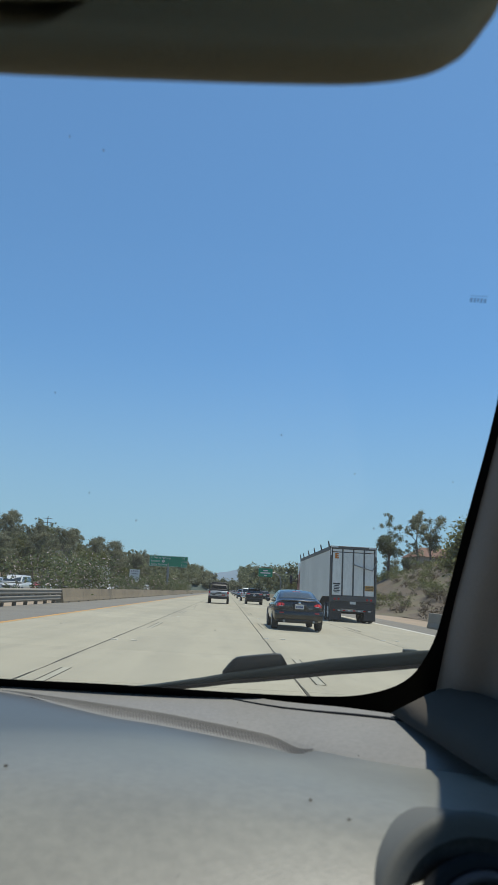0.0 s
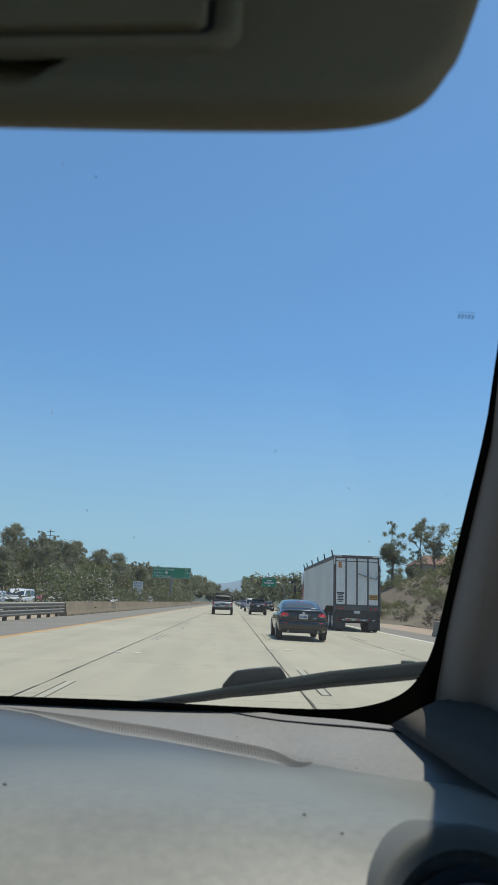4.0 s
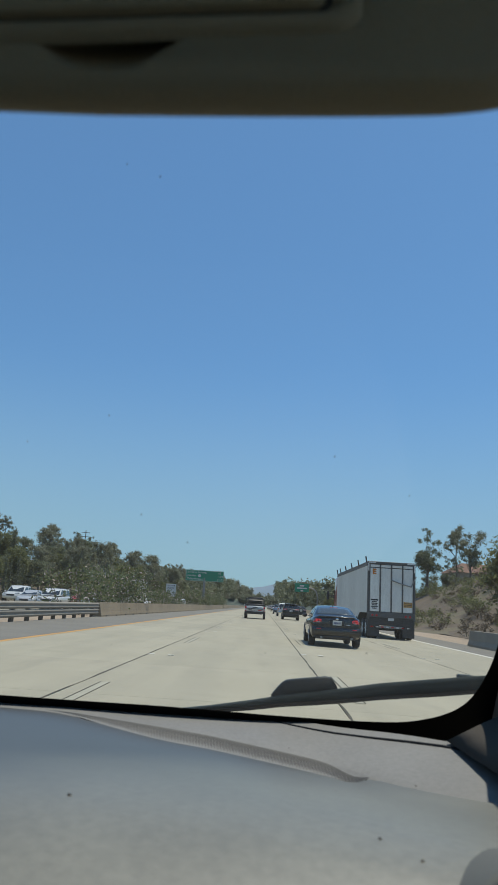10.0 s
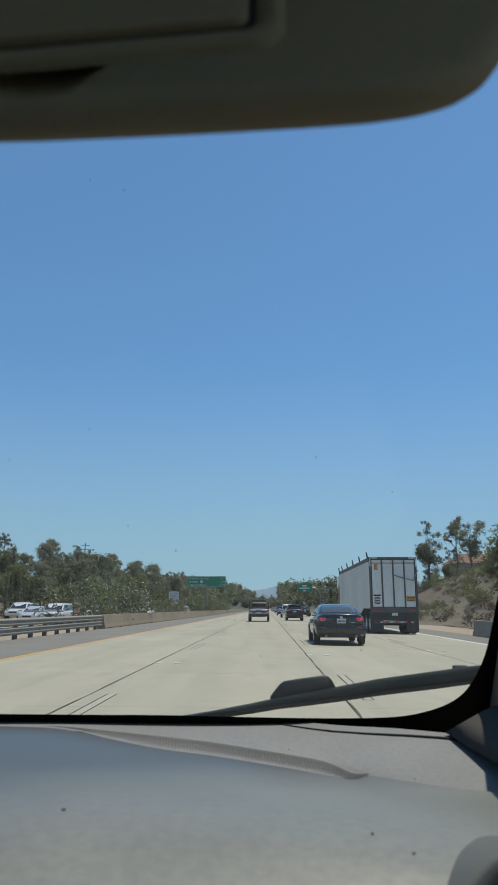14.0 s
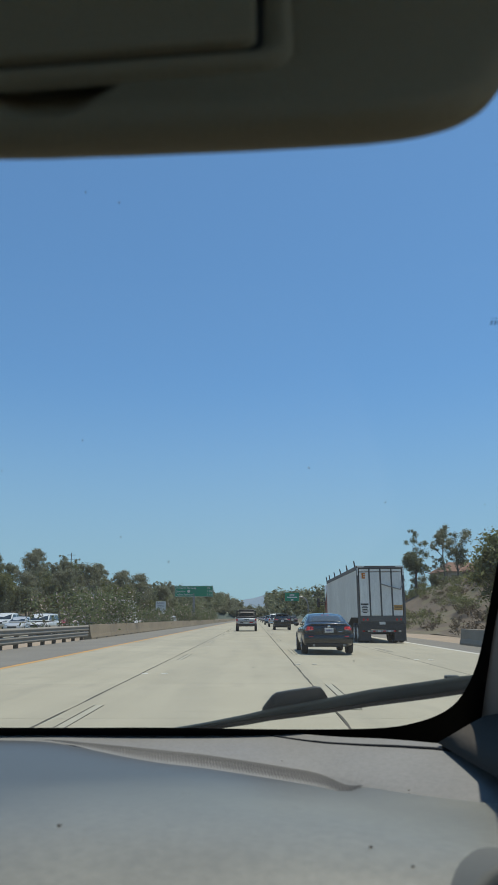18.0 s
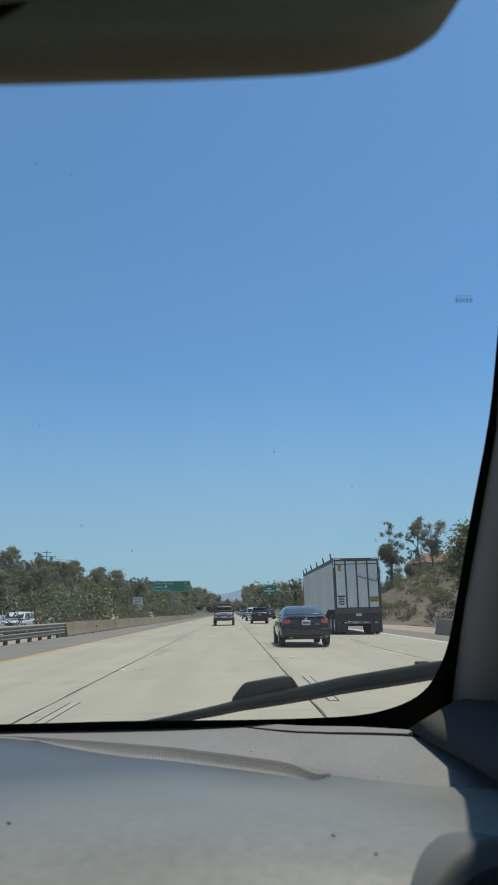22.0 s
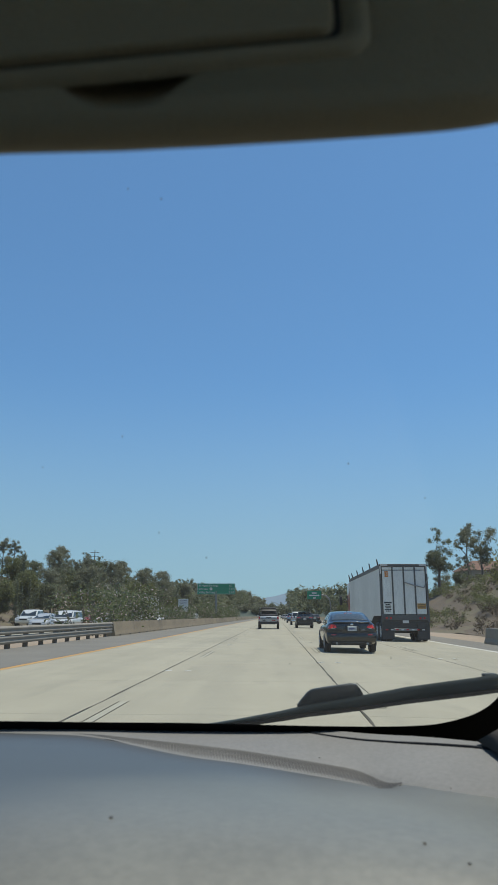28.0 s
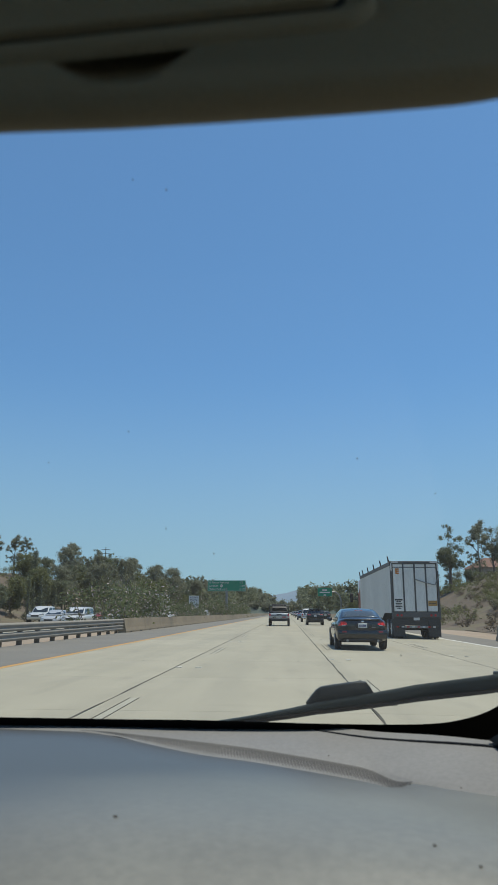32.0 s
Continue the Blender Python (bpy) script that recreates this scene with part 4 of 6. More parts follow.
def build_lines():
    # white edge line, yellow line
    for nm, mat, x, w in (("edge_line", M_STRIPE, LANES[3], 0.16), ("yellow_line", M_YELLOW, YELLOW, 0.19)):
        bm = bmesh.new()
        grid_mesh(bm, [[(x - w / 2, y, gz(x) + 0.004), (x + w / 2, y, gz(x) + 0.004)] for y in range(-10, 900, 10)])
        part(nm, bm, mat, road, "faded white edge line" if mat is M_STRIPE else "yellow median line")
    for k, x in enumerate(LANES[:3]):
        bm = bmesh.new()
        rng = random.Random(k)
        rows, y = [], 1.0
        while y < 170:
            w = max(0.004, 0.009 + 0.012 * rng.random() + 0.02 * noise.noise(Vector((y * 0.45, k, 0))))
            o = 0.03 * noise.noise(Vector((y * 0.6, k, 5))) + 0.008 * (rng.random() - 0.5)
            rows.append([(x + o - w, y, gz(x) + 0.003), (x + o + w, y, gz(x) + 0.003)])
            y += 0.35
        grid_mesh(bm, rows)
        part("joint_seal", bm, M_JOINT, road, "ragged black lane joint seal")
        y = 6.9 + 3.1 * k
        off = 0.32
        while y < 330:
            z = gz(x) + 0.005
            bm = bmesh.new()
            grid_mesh(bm, [[(x + off - 0.055, yy, z - 0.003), (x + off + 0.055, yy, z - 0.003)] for yy in (y, y + 1.8, y + 3.6)])
            s = part("lane_stripe", bm, M_LANE_STRIPE, road)
            if y < 70:
                bm = bmesh.new()
                box(bm, x + off - 0.075, x + off - 0.06, y, y + 3.6, z - 0.004, z)
                box(bm, x + off + 0.06, x + off + 0.075, y, y + 3.6, z - 0.004, z)
                part("stripe_border", bm, M_JOINT, s)
            if 14 < y < 80:
                for q in (0.0, 0.45):
                    bm = bmesh.new()
                    box(bm, x + off - 0.3 + q, x + off - 0.16 + q, y - 5.3, y - 5.18, z - 0.004, z + 0.006, 0.004, 1)
                    part("road_marker", bm, M_STRIPE, road)
            y += 14.6


build_lines()


def build_slabs():
    xs = [YELLOW - 0.12] + list(LANES[:3]) + [LANES[3] + 0.22]
    for a, b in zip(xs, xs[1:]):
        w = b - a
        me = None
        for j in range(-2, 38):
            y = j * SLAB
            if me is None:
                bm = bmesh.new()
                box(bm, -w / 2 + 0.008, w / 2 - 0.008, 0.006, SLAB - 0.006, -0.2, 0.0, 0.005, 1)
                me = bpy.data.meshes.new("slab")
                bm.to_mesh(me)
                bm.free()
                me.materials.append(M_CONCRETE)
            ob = new("slab", me)
            ob.parent = road
            x = (a + b) / 2
            ob.matrix_basis = Matrix.Translation((x, y, gz(x))) @ Euler((0, math.atan2(gz(a) - gz(b), w), 0)).to_matrix().to_4x4()


def build_wall():
    w = thing("median_wall", "weathered tan concrete median wall in long segments", "wall", kind="structure")
    prof = [(0.0, -0.05), (0.0, 0.09), (-0.06, 0.3), (-0.16, 0.82), (-0.165, 0.84), (-0.34, 0.84), (-0.345, 0.82), (-0.45, 0.3), (-0.5, 0.09), (-0.5, -0.05)]
    L = 6.1
    bm = bmesh.new()
    rows = [[(x, y, z) for x, z in prof] for y in (0.01, L - 0.01)]
    vs = grid_mesh(bm, rows)
    bm.faces.new(vs[0])
    bm.faces.new(list(reversed(vs[1])))
    bmesh.ops.recalc_face_normals(bm, faces=bm.faces)
    me = bpy.data.meshes.new("wall_segment")
    bm.to_mesh(me)
    bm.free()
    me.materials.append(M_BARRIER)
    for i in range(7, 60):
        ob = new("wall_segment", me)
        ob.parent = w
        ob.matrix_basis = pose(WALL_X, i * L, 0)
    bm = bmesh.new()
    grid_mesh(bm, [[(WALL_X + x, y, z) for x, z in prof] for y in (60 * L, 1400)])
    part("far_wall", bm, M_BARRIER, w)
    # dark drain gaps at the foot
    bm = bmesh.new()
    for i in range(7, 60):
        for q in (1.2, 4.2):
            box(bm, WALL_X - 0.01, WALL_X + 0.003, i * L + q, i * L + q + 0.45, 0.0, 0.06)
    part("drain_gaps", bm, M_FRIT, w)


build_wall()


def build_guardrail(name, x, y0, y1, face, label):
    """Two W-shaped steel beams on posts; face is +1 where the beams stand to the right of the posts."""
    g = thing(name, label, "guardrail", kind="structure")
    wave = [(0.0, -0.155), (0.03, -0.14), (0.075, -0.1), (0.08, -0.06), (0.03, -0.02), (0.03, 0.02), (0.08, 0.06), (0.075, 0.1), (0.03, 0.14), (0.0, 0.155)]
    for zc in (0.32, 0.66):
        bm = bmesh.new()
        n = max(2, int((y1 - y0) / 3.8))
        rows = []
        for i in range(n + 1):
            y = y0 + (y1 - y0) * i / n
            rows.append([(x + face * d, y, gz(x) + zc + h) for d, h in wave] + [(x + face * (d - 0.008), y, gz(x) + zc + h) for d, h in reversed(wave)])
        grid_mesh(bm, rows)
        part("beam", bm, M_RAIL, g, "galvanised steel beam", True)
    bm = bmesh.new()
    box(bm, -0.08, 0.08, -0.1, 0.1, -0.4, 0.8, 0.01, 1)
    me = None
    y = y0 + 0.4
    while y < y1:
        if me is None:
            ob = part("post", bm, M_WOOD_POST, g)
            me = ob.data
        else:
            ob = new("post", me)
            ob.parent = g
        ob.matrix_basis = pose(x - face * 0.1, y, gz(x) - 0.05)
        y += 1.9
    return g


build_guardrail("guardrail_west", WALL_X - 0.25, -12, 42.9, 1, "weathered double steel guardrail along the median")
build_guardrail("guardrail_east", 11.15, 17, 23.0, -1, "short steel guardrail leading to a concrete parapet")


def build_parapet():
    p = thing("parapet", "low pale concrete bridge parapet beside the shoulder", "parapet", kind="structure")
    prof = [(0.0, -0.3), (0.0, 0.1), (0.08, 0.3), (0.13, 0.78), (0.14, 0.8), (0.36, 0.8), (0.37, -0.3)]
    L = 5.0
    bm = bmesh.new()
    vs = grid_mesh(bm, [[(x, y, z) for x, z in prof] for y in (0.01, L - 0.01)])
    bm.faces.new(vs[0])
    bm.faces.new(list(reversed(vs[1])))
    bmesh.ops.recalc_face_normals(bm, faces=bm.faces)
    me = bpy.data.meshes.new("parapet_segment")
    bm.to_mesh(me)
    bm.free()
    me.materials.append(M_PARAPET)
    for i in range(3):
        ob = new("parapet_segment", me)
        ob.parent = p
        ob.matrix_basis = pose(11.0, 23.0 + i * L, gz(11.0))


M_PARAPET = material("parapet_concrete", (0.335, 0.302, 0.241), 0.85, 0, (0.214, 0.191, 0.154), (0.8, 14), (0.6, 0.5), 0.4, 50, random_value=0.08)
build_parapet()


# ---- plants ----
def leaf_cloud(name, clumps, per, size, mat, seed, flat=0.8, parent=None):
    # clumps: centre and radii; every leaf spray is a small bent quad
    rng = np.random.default_rng(seed)
    vs, fs = [], []
    for c, r in clumps:
        n = max(8, int(per * (r[0] * r[1] * r[2]) ** (2 / 3)))
        d = rng.normal(size=(n, 3))
        d /= np.linalg.norm(d, axis=1)[:, None]
        rad = np.clip(np.abs(rng.normal(0.62, 0.34, n)), 0.05, 1.6)
        pos = np.array(c) + d * rad[:, None] * np.array(r)
        for p, q in zip(pos, d):
            u = rng.normal(size=3)
            u[2] = u[2] * 0.7 - 0.25
            u /= np.linalg.norm(u)
            w = np.cross(u, q + rng.normal(size=3) * 0.6)
            w /= np.linalg.norm(w) + 1e-6
            s = size * rng.uniform(0.55, 1.35)
            k = len(vs)
            vs += [p - u * s, p + w * s * 0.42, p + u * s, p - w * s * 0.42]
            fs.append((k, k + 1, k + 2, k + 3))
    me = bpy.data.meshes.new(name)
    me.from_pydata([tuple(v) for v in vs], [], fs)
    me.materials.append(mat)
    ob = new(name, me)
    if parent is not None:
        ob.parent = parent
    return ob


def tree_clumps(rng, height, spread, base, kind):
    clumps, limbs = [], []
    n = {"tall": 40, "round": 44, "airy": 30, "spire": 16, "lobed": 54}[kind]
    lobes = [(rng.uniform(0, 6.28), spread * (0.15 + 0.75 * rng.random()), rng.uniform(0.1, 0.8)) for _ in range(7)] + [(0.0, 0.0, 0.92)]
    for i in range(n):
        if kind == "spire":
            s = (i + 0.5) / n
            z = height * (base + (1 - base) * s)
            r = spread * (1.05 - s) + 0.15
            a = rng.uniform(0, 6.28)
            c = (math.cos(a) * r * 0.25, math.sin(a) * r * 0.25, z)
            clumps.append((c, (r, r, height / n * 0.9)))
            continue
        if kind == "lobed":
            a, d, s = lobes[i % len(lobes)]
            g = spread * 0.34
            c = (math.cos(a) * d * (1.1 - 0.6 * s) + rng.uniform(-g, g), math.sin(a) * d * (1.1 - 0.6 * s) + rng.uniform(-g, g), height * (base + (1 - base) * s) + rng.uniform(-g, g) * 1.3)
            r = spread * rng.uniform(0.12, 0.26)
            clumps.append((c, (r, r, r * rng.uniform(0.7, 1.1))))
            if i < len(lobes):
                limbs.append(c)
            continue
        s = rng.random()
        z = height * (base + (1 - base) * (0.12 + 0.82 * s))
        wide = {"tall": math.sin(math.pi * (0.15 + 0.75 * s)) ** 0.7, "round": math.sin(math.pi * (0.1 + 0.8 * s)) ** 0.5, "airy": 0.55 + 0.45 * s}[kind]
        a, d = rng.uniform(0, 6.28), spread * wide * math.sqrt(rng.random()) * 0.8
        c = (math.cos(a) * d, math.sin(a) * d, z)
        r = spread * rng.uniform(0.13, 0.34)
        clumps.append((c, (r, r, r * rng.uniform(0.65, 1.0))))
        if i % 3 == 0:
            limbs.append(c)
    clumps.append(((0, 0, height - spread * 0.3), (spread * 0.2, spread * 0.2, spread * 0.3)))
    return clumps, limbs


def build_tree(name, seed, height, spread, base, kind, mat, label, category="tree", per=210, size=0.2):
    rng = random.Random(seed)
    t = thing(name, label, category)
    clumps, limbs = tree_clumps(rng, height, spread, base, kind)
    bm = bmesh.new()
    r = 0.022 * height
    pts = [Vector((0, 0, -0.5))]
    for k in range(1, 6):
        pts.append(Vector((rng.uniform(-0.1, 0.1) * k * spread * 0.2, rng.uniform(-0.1, 0.1) * k * spread * 0.2, height * 0.82 * k / 5)))
    for k in range(5):
        tube(bm, pts[k], pts[k + 1], r * (1 - k * 0.17), r * (1 - (k + 1) * 0.17), 7)
    part("trunk", bm, M_BARK, t)
    bm = bmesh.new()
    for c in limbs:
        z0 = max(height * base * 0.6, c[2] - spread * 0.9)
        k = min(4, int(z0 / (height * 0.82) * 5))
        f = z0 / (height * 0.82) * 5 - k
        tube(bm, pts[k].lerp(pts[k + 1], min(1, f)), c, r * 0.35, r * 0.1, 5)
    if limbs:
        part("limbs", bm, M_BARK, t)
    else:
        bm.free()
    leaf_cloud("crown", clumps, per, size, mat, seed, parent=t)
    return t


def build_bush(name, seed, height, spread, mat, label, flowers=0, category="bush"):
    rng = random.Random(seed)
    t = thing(name, label, category)
    clumps = []
    for _ in range(14):
        a, d, s = rng.uniform(0, 6.28), spread * math.sqrt(rng.random()) * 0.75, rng.random()
        r = spread * rng.uniform(0.28, 0.42)
        clumps.append(((math.cos(a) * d, math.sin(a) * d, 0.2 * height + (height - r * 0.8) * s * 0.85), (r, r, r * 0.8)))
    bm = bmesh.new()
    for c, r in clumps[:7]:
        tube(bm, (c[0] * 0.15, c[1] * 0.15, -0.3), c, 0.035, 0.012, 5)
    part("stems", bm, M_BARK, t)
    leaf_cloud("foliage", clumps, 160, 0.105, mat, seed, parent=t)
    if flowers:
        leaf_cloud("blossoms", [(c, tuple(q * 1.05 for q in r)) for c, r in clumps], flowers, 0.075, M_FLOWER, seed + 1, parent=t)
    return t


def far_z(x, y):
    return ground_z(x, y) - 0.1


def plant(protos, spots, group):
    rng = random.Random(len(spots))
    for i, x, y, s in spots:
        m = Matrix.Translation((x, y, far_z(x, y))) @ Euler((0, 0, rng.uniform(0, 6.28))).to_matrix().to_4x4()
        src = protos[i]
        if not src.get("placed"):
            src["placed"] = 1
            src.matrix_basis = m @ Matrix.Diagonal((s, s, s, 1))
            ob = src
        else:
            ob = copy_thing(src, m)
            ob.scale = (s, s, s)
        ob["group"] = group


TREES = [
    build_tree("eucalyptus_tree", 11, 13, 4.2, 0.3, "tall", M_LEAF[0], "tall grey-green eucalyptus tree with a loose crown"),
    build_tree("eucalyptus_tree", 12, 10, 3.6, 0.25, "airy", M_LEAF[0], "airy grey-green eucalyptus tree with open limbs"),
    build_tree("oak_tree", 13, 8, 4.2, 0.12, "round", M_LEAF[1], "dark green rounded roadside tree"),
    build_tree("pine_tree", 14, 12, 2.6, 0.15, "spire", M_LEAF[1], "dark green pointed conifer tree"),
    build_tree("pepper_tree", 15, 9, 4.4, 0.15, "round", M_LEAF[2], "light green spreading roadside tree"),
    build_tree("cypress_tree", 16, 9, 0.9, 0.04, "spire", M_LEAF[1], "narrow dark green cypress tree", per=150, size=0.2),
    build_tree("eucalyptus_tree", 17, 15, 3.4, 0.28, "lobed", M_LEAF[0], "tall slender eucalyptus tree with separate leaf clumps"),
    build_tree("eucalyptus_tree", 18, 13, 3.8, 0.3, "lobed", M_LEAF[1], "lanky dark green eucalyptus tree with gaps in its crown"),
]
BUSHES = [
    build_bush("oleander_bush", 21, 2.6, 2.0, M_LEAF[3], "green oleander bush dotted with pale blossoms", 34),
    build_bush("oleander_bush", 22, 3.0, 2.3, M_LEAF[3], "tall green oleander bush dotted with pale blossoms", 24),
    build_bush("scrub_bush", 23, 1.3, 1.3, M_SCRUB, "dry yellow-brown scrub bush"),
    build_bush("green_shrub", 24, 2.2, 1.8, M_LEAF[2], "olive green roadside shrub"),
]


def plant_all():
    rng = random.Random(77)
    west, east = [], []
    # skyline along the far side of the opposite carriageway
    for k in range(64):
        y = 70 + 260 * (k / 64) ** 1.1 + rng.uniform(-4, 4)
        x = -36 - rng.uniform(0, 26)
        west.append((rng.choice((0, 6, 6, 7, 7, 2, 4)), x, y, rng.uniform(0.33, 0.6) + max(0, y - 125) * 0.0036))
    for k in range(30):
        west.append((rng.choice((0, 6, 7, 6, 3)), -34 - rng.uniform(0, 22), 320 + k * 6, rng.uniform(0.85, 1.25)))
    for k in range(26):
        west.append((rng.choice((6, 7, 6, 1, 2, 4)), -35 - rng.uniform(0, 30), 62 + rng.uniform(0, 95), rng.uniform(0.32, 0.56)))
    for k in range(52):
        y = 96 + 230 * (k / 52) ** 1.05 + rng.uniform(-4, 4)
        west.append((rng.choice((2, 2, 4, 0, 2)), -37 - rng.uniform(0, 20), y, rng.uniform(0.56, 0.86) + max(0, y - 125) * 0.0032))
    for x, y in ((-26.5 - 9, 95), (-37, 101), (-38, 107), (-37.5, 112)):
        west.append((5, x, y, rng.uniform(0.5, 0.7)))
    west.append((3, -44, 120, 0.75))
    for k in range(34):
        y = 60 + 260 * (k / 34) ** 1.2 + rng.uniform(-4, 4)
        x = 22 + rng.uniform(0, 24)
        lean, size = rng.choice((6, 1, 7, 2, 4, 4)), rng.uniform(0.55, 0.9)
        if y < 150 and k % 2 or 0.16 < x / y < 0.222:
            continue
        east.append((lean, x, y, size))
    east += [(4, 19.5, 52, 0.85), (1, 25, 50, 0.7), (2, 25, 130, 0.8), (4, 28, 145, 0.8)]
    plant(TREES, west, "trees west of the freeway")
    plant(TREES, east, "trees east of the freeway")
    med = []
    y = 46.0
    while y < 200:
        if not (92 < y < 101 or 66 < y < 78 or 106 < y < 124):
            med.append((rng.choice((0, 0, 1)), -12.1 + rng.uniform(-0.5, 0.5), y, rng.uniform(0.85, 1.4)))
        y += rng.uniform(2.0, 3.6)
    plant(BUSHES, med, "oleanders in the median")
    scr = [(rng.choice((2, 2, 3)), 17.0 + rng.uniform(0, 22), 40 + rng.uniform(0, 150), rng.uniform(0.5, 1.1)) for _ in range(250)]
    scr += [(rng.choice((2, 2, 3)), -33 - rng.uniform(0, 24), 60 + rng.uniform(0, 180), rng.uniform(0.5, 1.1)) for _ in range(70)]
    plant(BUSHES, scr, "scrub on the slopes")


plant_all()


def build_far_woods():
    rng = random.Random(9)
    for nm, x0, x1, n, y0, y1 in (("far_woods_west", -230, -33, 420, 300, 760), ("far_woods_east", 14, 260, 420, 300, 800)):
        cl = []
        for _ in range(n):
            y = rng.uniform(y0, y1)
            u = rng.random() ** 2.2
            x = x1 + (x0 - x1) * u if x1 < 0 else x0 + (x1 - x0) * u
            h = rng.uniform(6, 15)
            for _ in range(3):
                r = rng.uniform(1.8, 3.6)
                cl.append(((x + rng.uniform(-2, 2), y, h * rng.uniform(0.2, 0.95) + (y - 300) * 0.03), (r, r, r)))
        ob = leaf_cloud(nm, cl, 7, 0.9, M_LEAF[1], 4)
        tagged(ob, "distant dark green belt of trees", "woods", kind="stuff")


build_far_woods()


def build_ridge_woods():
    rng = random.Random(19)
    cl = []
    for _ in range(620):
        x = -30 - 420 * rng.random() ** 1.6 if rng.random() < 0.7 else rng.uniform(-30, 260)
        h = lerp_curve(NEAR_RIDGE, x)
        r = rng.uniform(3.5, 6.5)
        s = rng.uniform(0.25, 1.0)
        cl.append(((x, 1300 + h * 2.4 * s - 8, h * s + rng.uniform(0, 5)), (r, r, r * rng.uniform(0.9, 1.6))))
    ob = leaf_cloud("ridge_woods", cl, 3.2, 1.9, M_LEAF[0], 6)
    tagged(ob, "distant grey-green trees covering a hill", "woods", kind="stuff")


NEAR_RIDGE = [(-1500, 60), (-700, 55), (-300, 72), (-120, 56), (-60, 42), (-30, 27), (0, 17), (60, 24), (160, 31), (400, 34), (1500, 40)]
build_ridge_woods()


def ridge(name, y, x0, x1, pts, mat, label, seed, n=160):
    bm = bmesh.new()
    rows = [[], [], []]
    for i in range(n + 1):
        x = x0 + (x1 - x0) * i / n
        h = lerp_curve(pts, x) + (noise.noise(Vector((x * 0.012, seed, 0))) * 0.09 + noise.noise(Vector((x * 0.05, seed, 2))) * 0.035) * max(h0 for _, h0 in pts)
        rows[0].append((x, y, -1))
        rows[1].append((x, y + abs(h) * 1.2, h * 0.6))
        rows[2].append((x, y + abs(h) * 2.4, h))
    grid_mesh(bm, rows)
    tagged(mesh_ob(name, bm, mat, smooth=True), label, "hills", kind="structure")


# the haze of distance is mixed into the hills' base colours
M_HILL_NEAR = material("hazed_hill_green", (0.087, 0.107, 0.087), 0.95, 0, (0.06, 0.077, 0.067), (0.01, 0.08), (0.6, 0.6))
M_HILL_FAR = material("hazed_hill_blue", (0.168, 0.221, 0.268), 0.95, 0, (0.141, 0.191, 0.241), (0.004, 0.02), (0.6, 0.5))
ridge("backdrop_near_hills", 1300, -1500, 1500, NEAR_RIDGE, M_HILL_NEAR, "hazy green wooded hills in the distance", 3)
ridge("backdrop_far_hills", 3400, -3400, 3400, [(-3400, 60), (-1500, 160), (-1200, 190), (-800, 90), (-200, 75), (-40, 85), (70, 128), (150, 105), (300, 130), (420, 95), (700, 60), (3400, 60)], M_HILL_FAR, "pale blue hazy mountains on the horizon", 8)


# ---- vehicles ----
def loft(bm, stations, top_round=0.04, tuck=0.9):
    rows = []
    for y, zb, zt, w in stations:
        zm = zb + (zt - zb) * 0.55
        half = [(0.0, zb), (w * tuck * 0.96, zb), (w * 0.985, zb + (zt - zb) * 0.16), (w, zm), (w * 0.985, zt - (zt - zb) * 0.16), (w * 0.93, zt - top_round * 0.6), (w * 0.8, zt), (w * 0.4, zt + top_round * 0.5), (0.0, zt + top_round * 0.6)]
        ring = [(x, y, z) for x, z in half] + [(-x, y, z) for x, z in reversed(half[1:-1])]
        rows.append(ring + ring[:1])
    vs = grid_mesh(bm, rows)
    bm.faces.new([v for v in vs[0][:-1]])
    bm.faces.new([v for v in reversed(vs[-1][:-1])])
    bmesh.ops.remove_doubles(bm, verts=bm.verts, dist=1e-4)
    bmesh.ops.recalc_face_normals(bm, faces=bm.faces)
    return bm


def quad_panel(bm, pts, thick=0.012):
    # a thin solid pane through four or more points, thickened along its own normal
    vs = [Vector(p) for p in pts]
    nrm = (vs[1] - vs[0]).cross(vs[2] - vs[0]).normalized()
    a = [bm.verts.new(v) for v in vs]
    b = [bm.verts.new(v + nrm * thick) for v in vs]
    bm.faces.new(list(reversed(a)))
    bm.faces.new(b)
    n = len(vs)
    for i in range(n):
        bm.faces.new((a[i], a[(i + 1) % n], b[(i + 1) % n], b[i]))
    return bm


def build_wheel(parent, x, y, r, width, side, rim_mat=None):
    prof = [(0.62, -0.5), (0.66, -0.48), (0.93, -0.5), (1.0, -0.36), (1.0, 0.36), (0.93, 0.5), (0.66, 0.48), (0.62, 0.5)]
    bm = bmesh.new()
    seg = 24
    rows = []
    for k in range(seg + 1):
        a = 2 * math.pi * k / seg
        rows.append([(x + h * width, y + q * r * math.cos(a), r + q * r * math.sin(a)) for q, h in prof])
    grid_mesh(bm, rows)
    bmesh.ops.remove_doubles(bm, verts=bm.verts, dist=1e-4)
    bmesh.ops.recalc_face_normals(bm, faces=bm.faces)
    w = part("wheel", bm, M_TYRE, parent, "", True)
    bm = bmesh.new()
    xs = x + side * width * 0.4
    tube(bm, (xs - side * 0.05, y, r), (xs, y, r), r * 0.63, n=24)
    for k in range(5):
        a = 2 * math.pi * k / 5
        tube(bm, (xs + side * 0.012, y, r), (xs + side * 0.012, y + r * 0.58 * math.cos(a), r + r * 0.58 * math.sin(a)), r * 0.09, r * 0.06, 6)
    part("rim", bm, rim_mat or M_RIM, w)
    return w


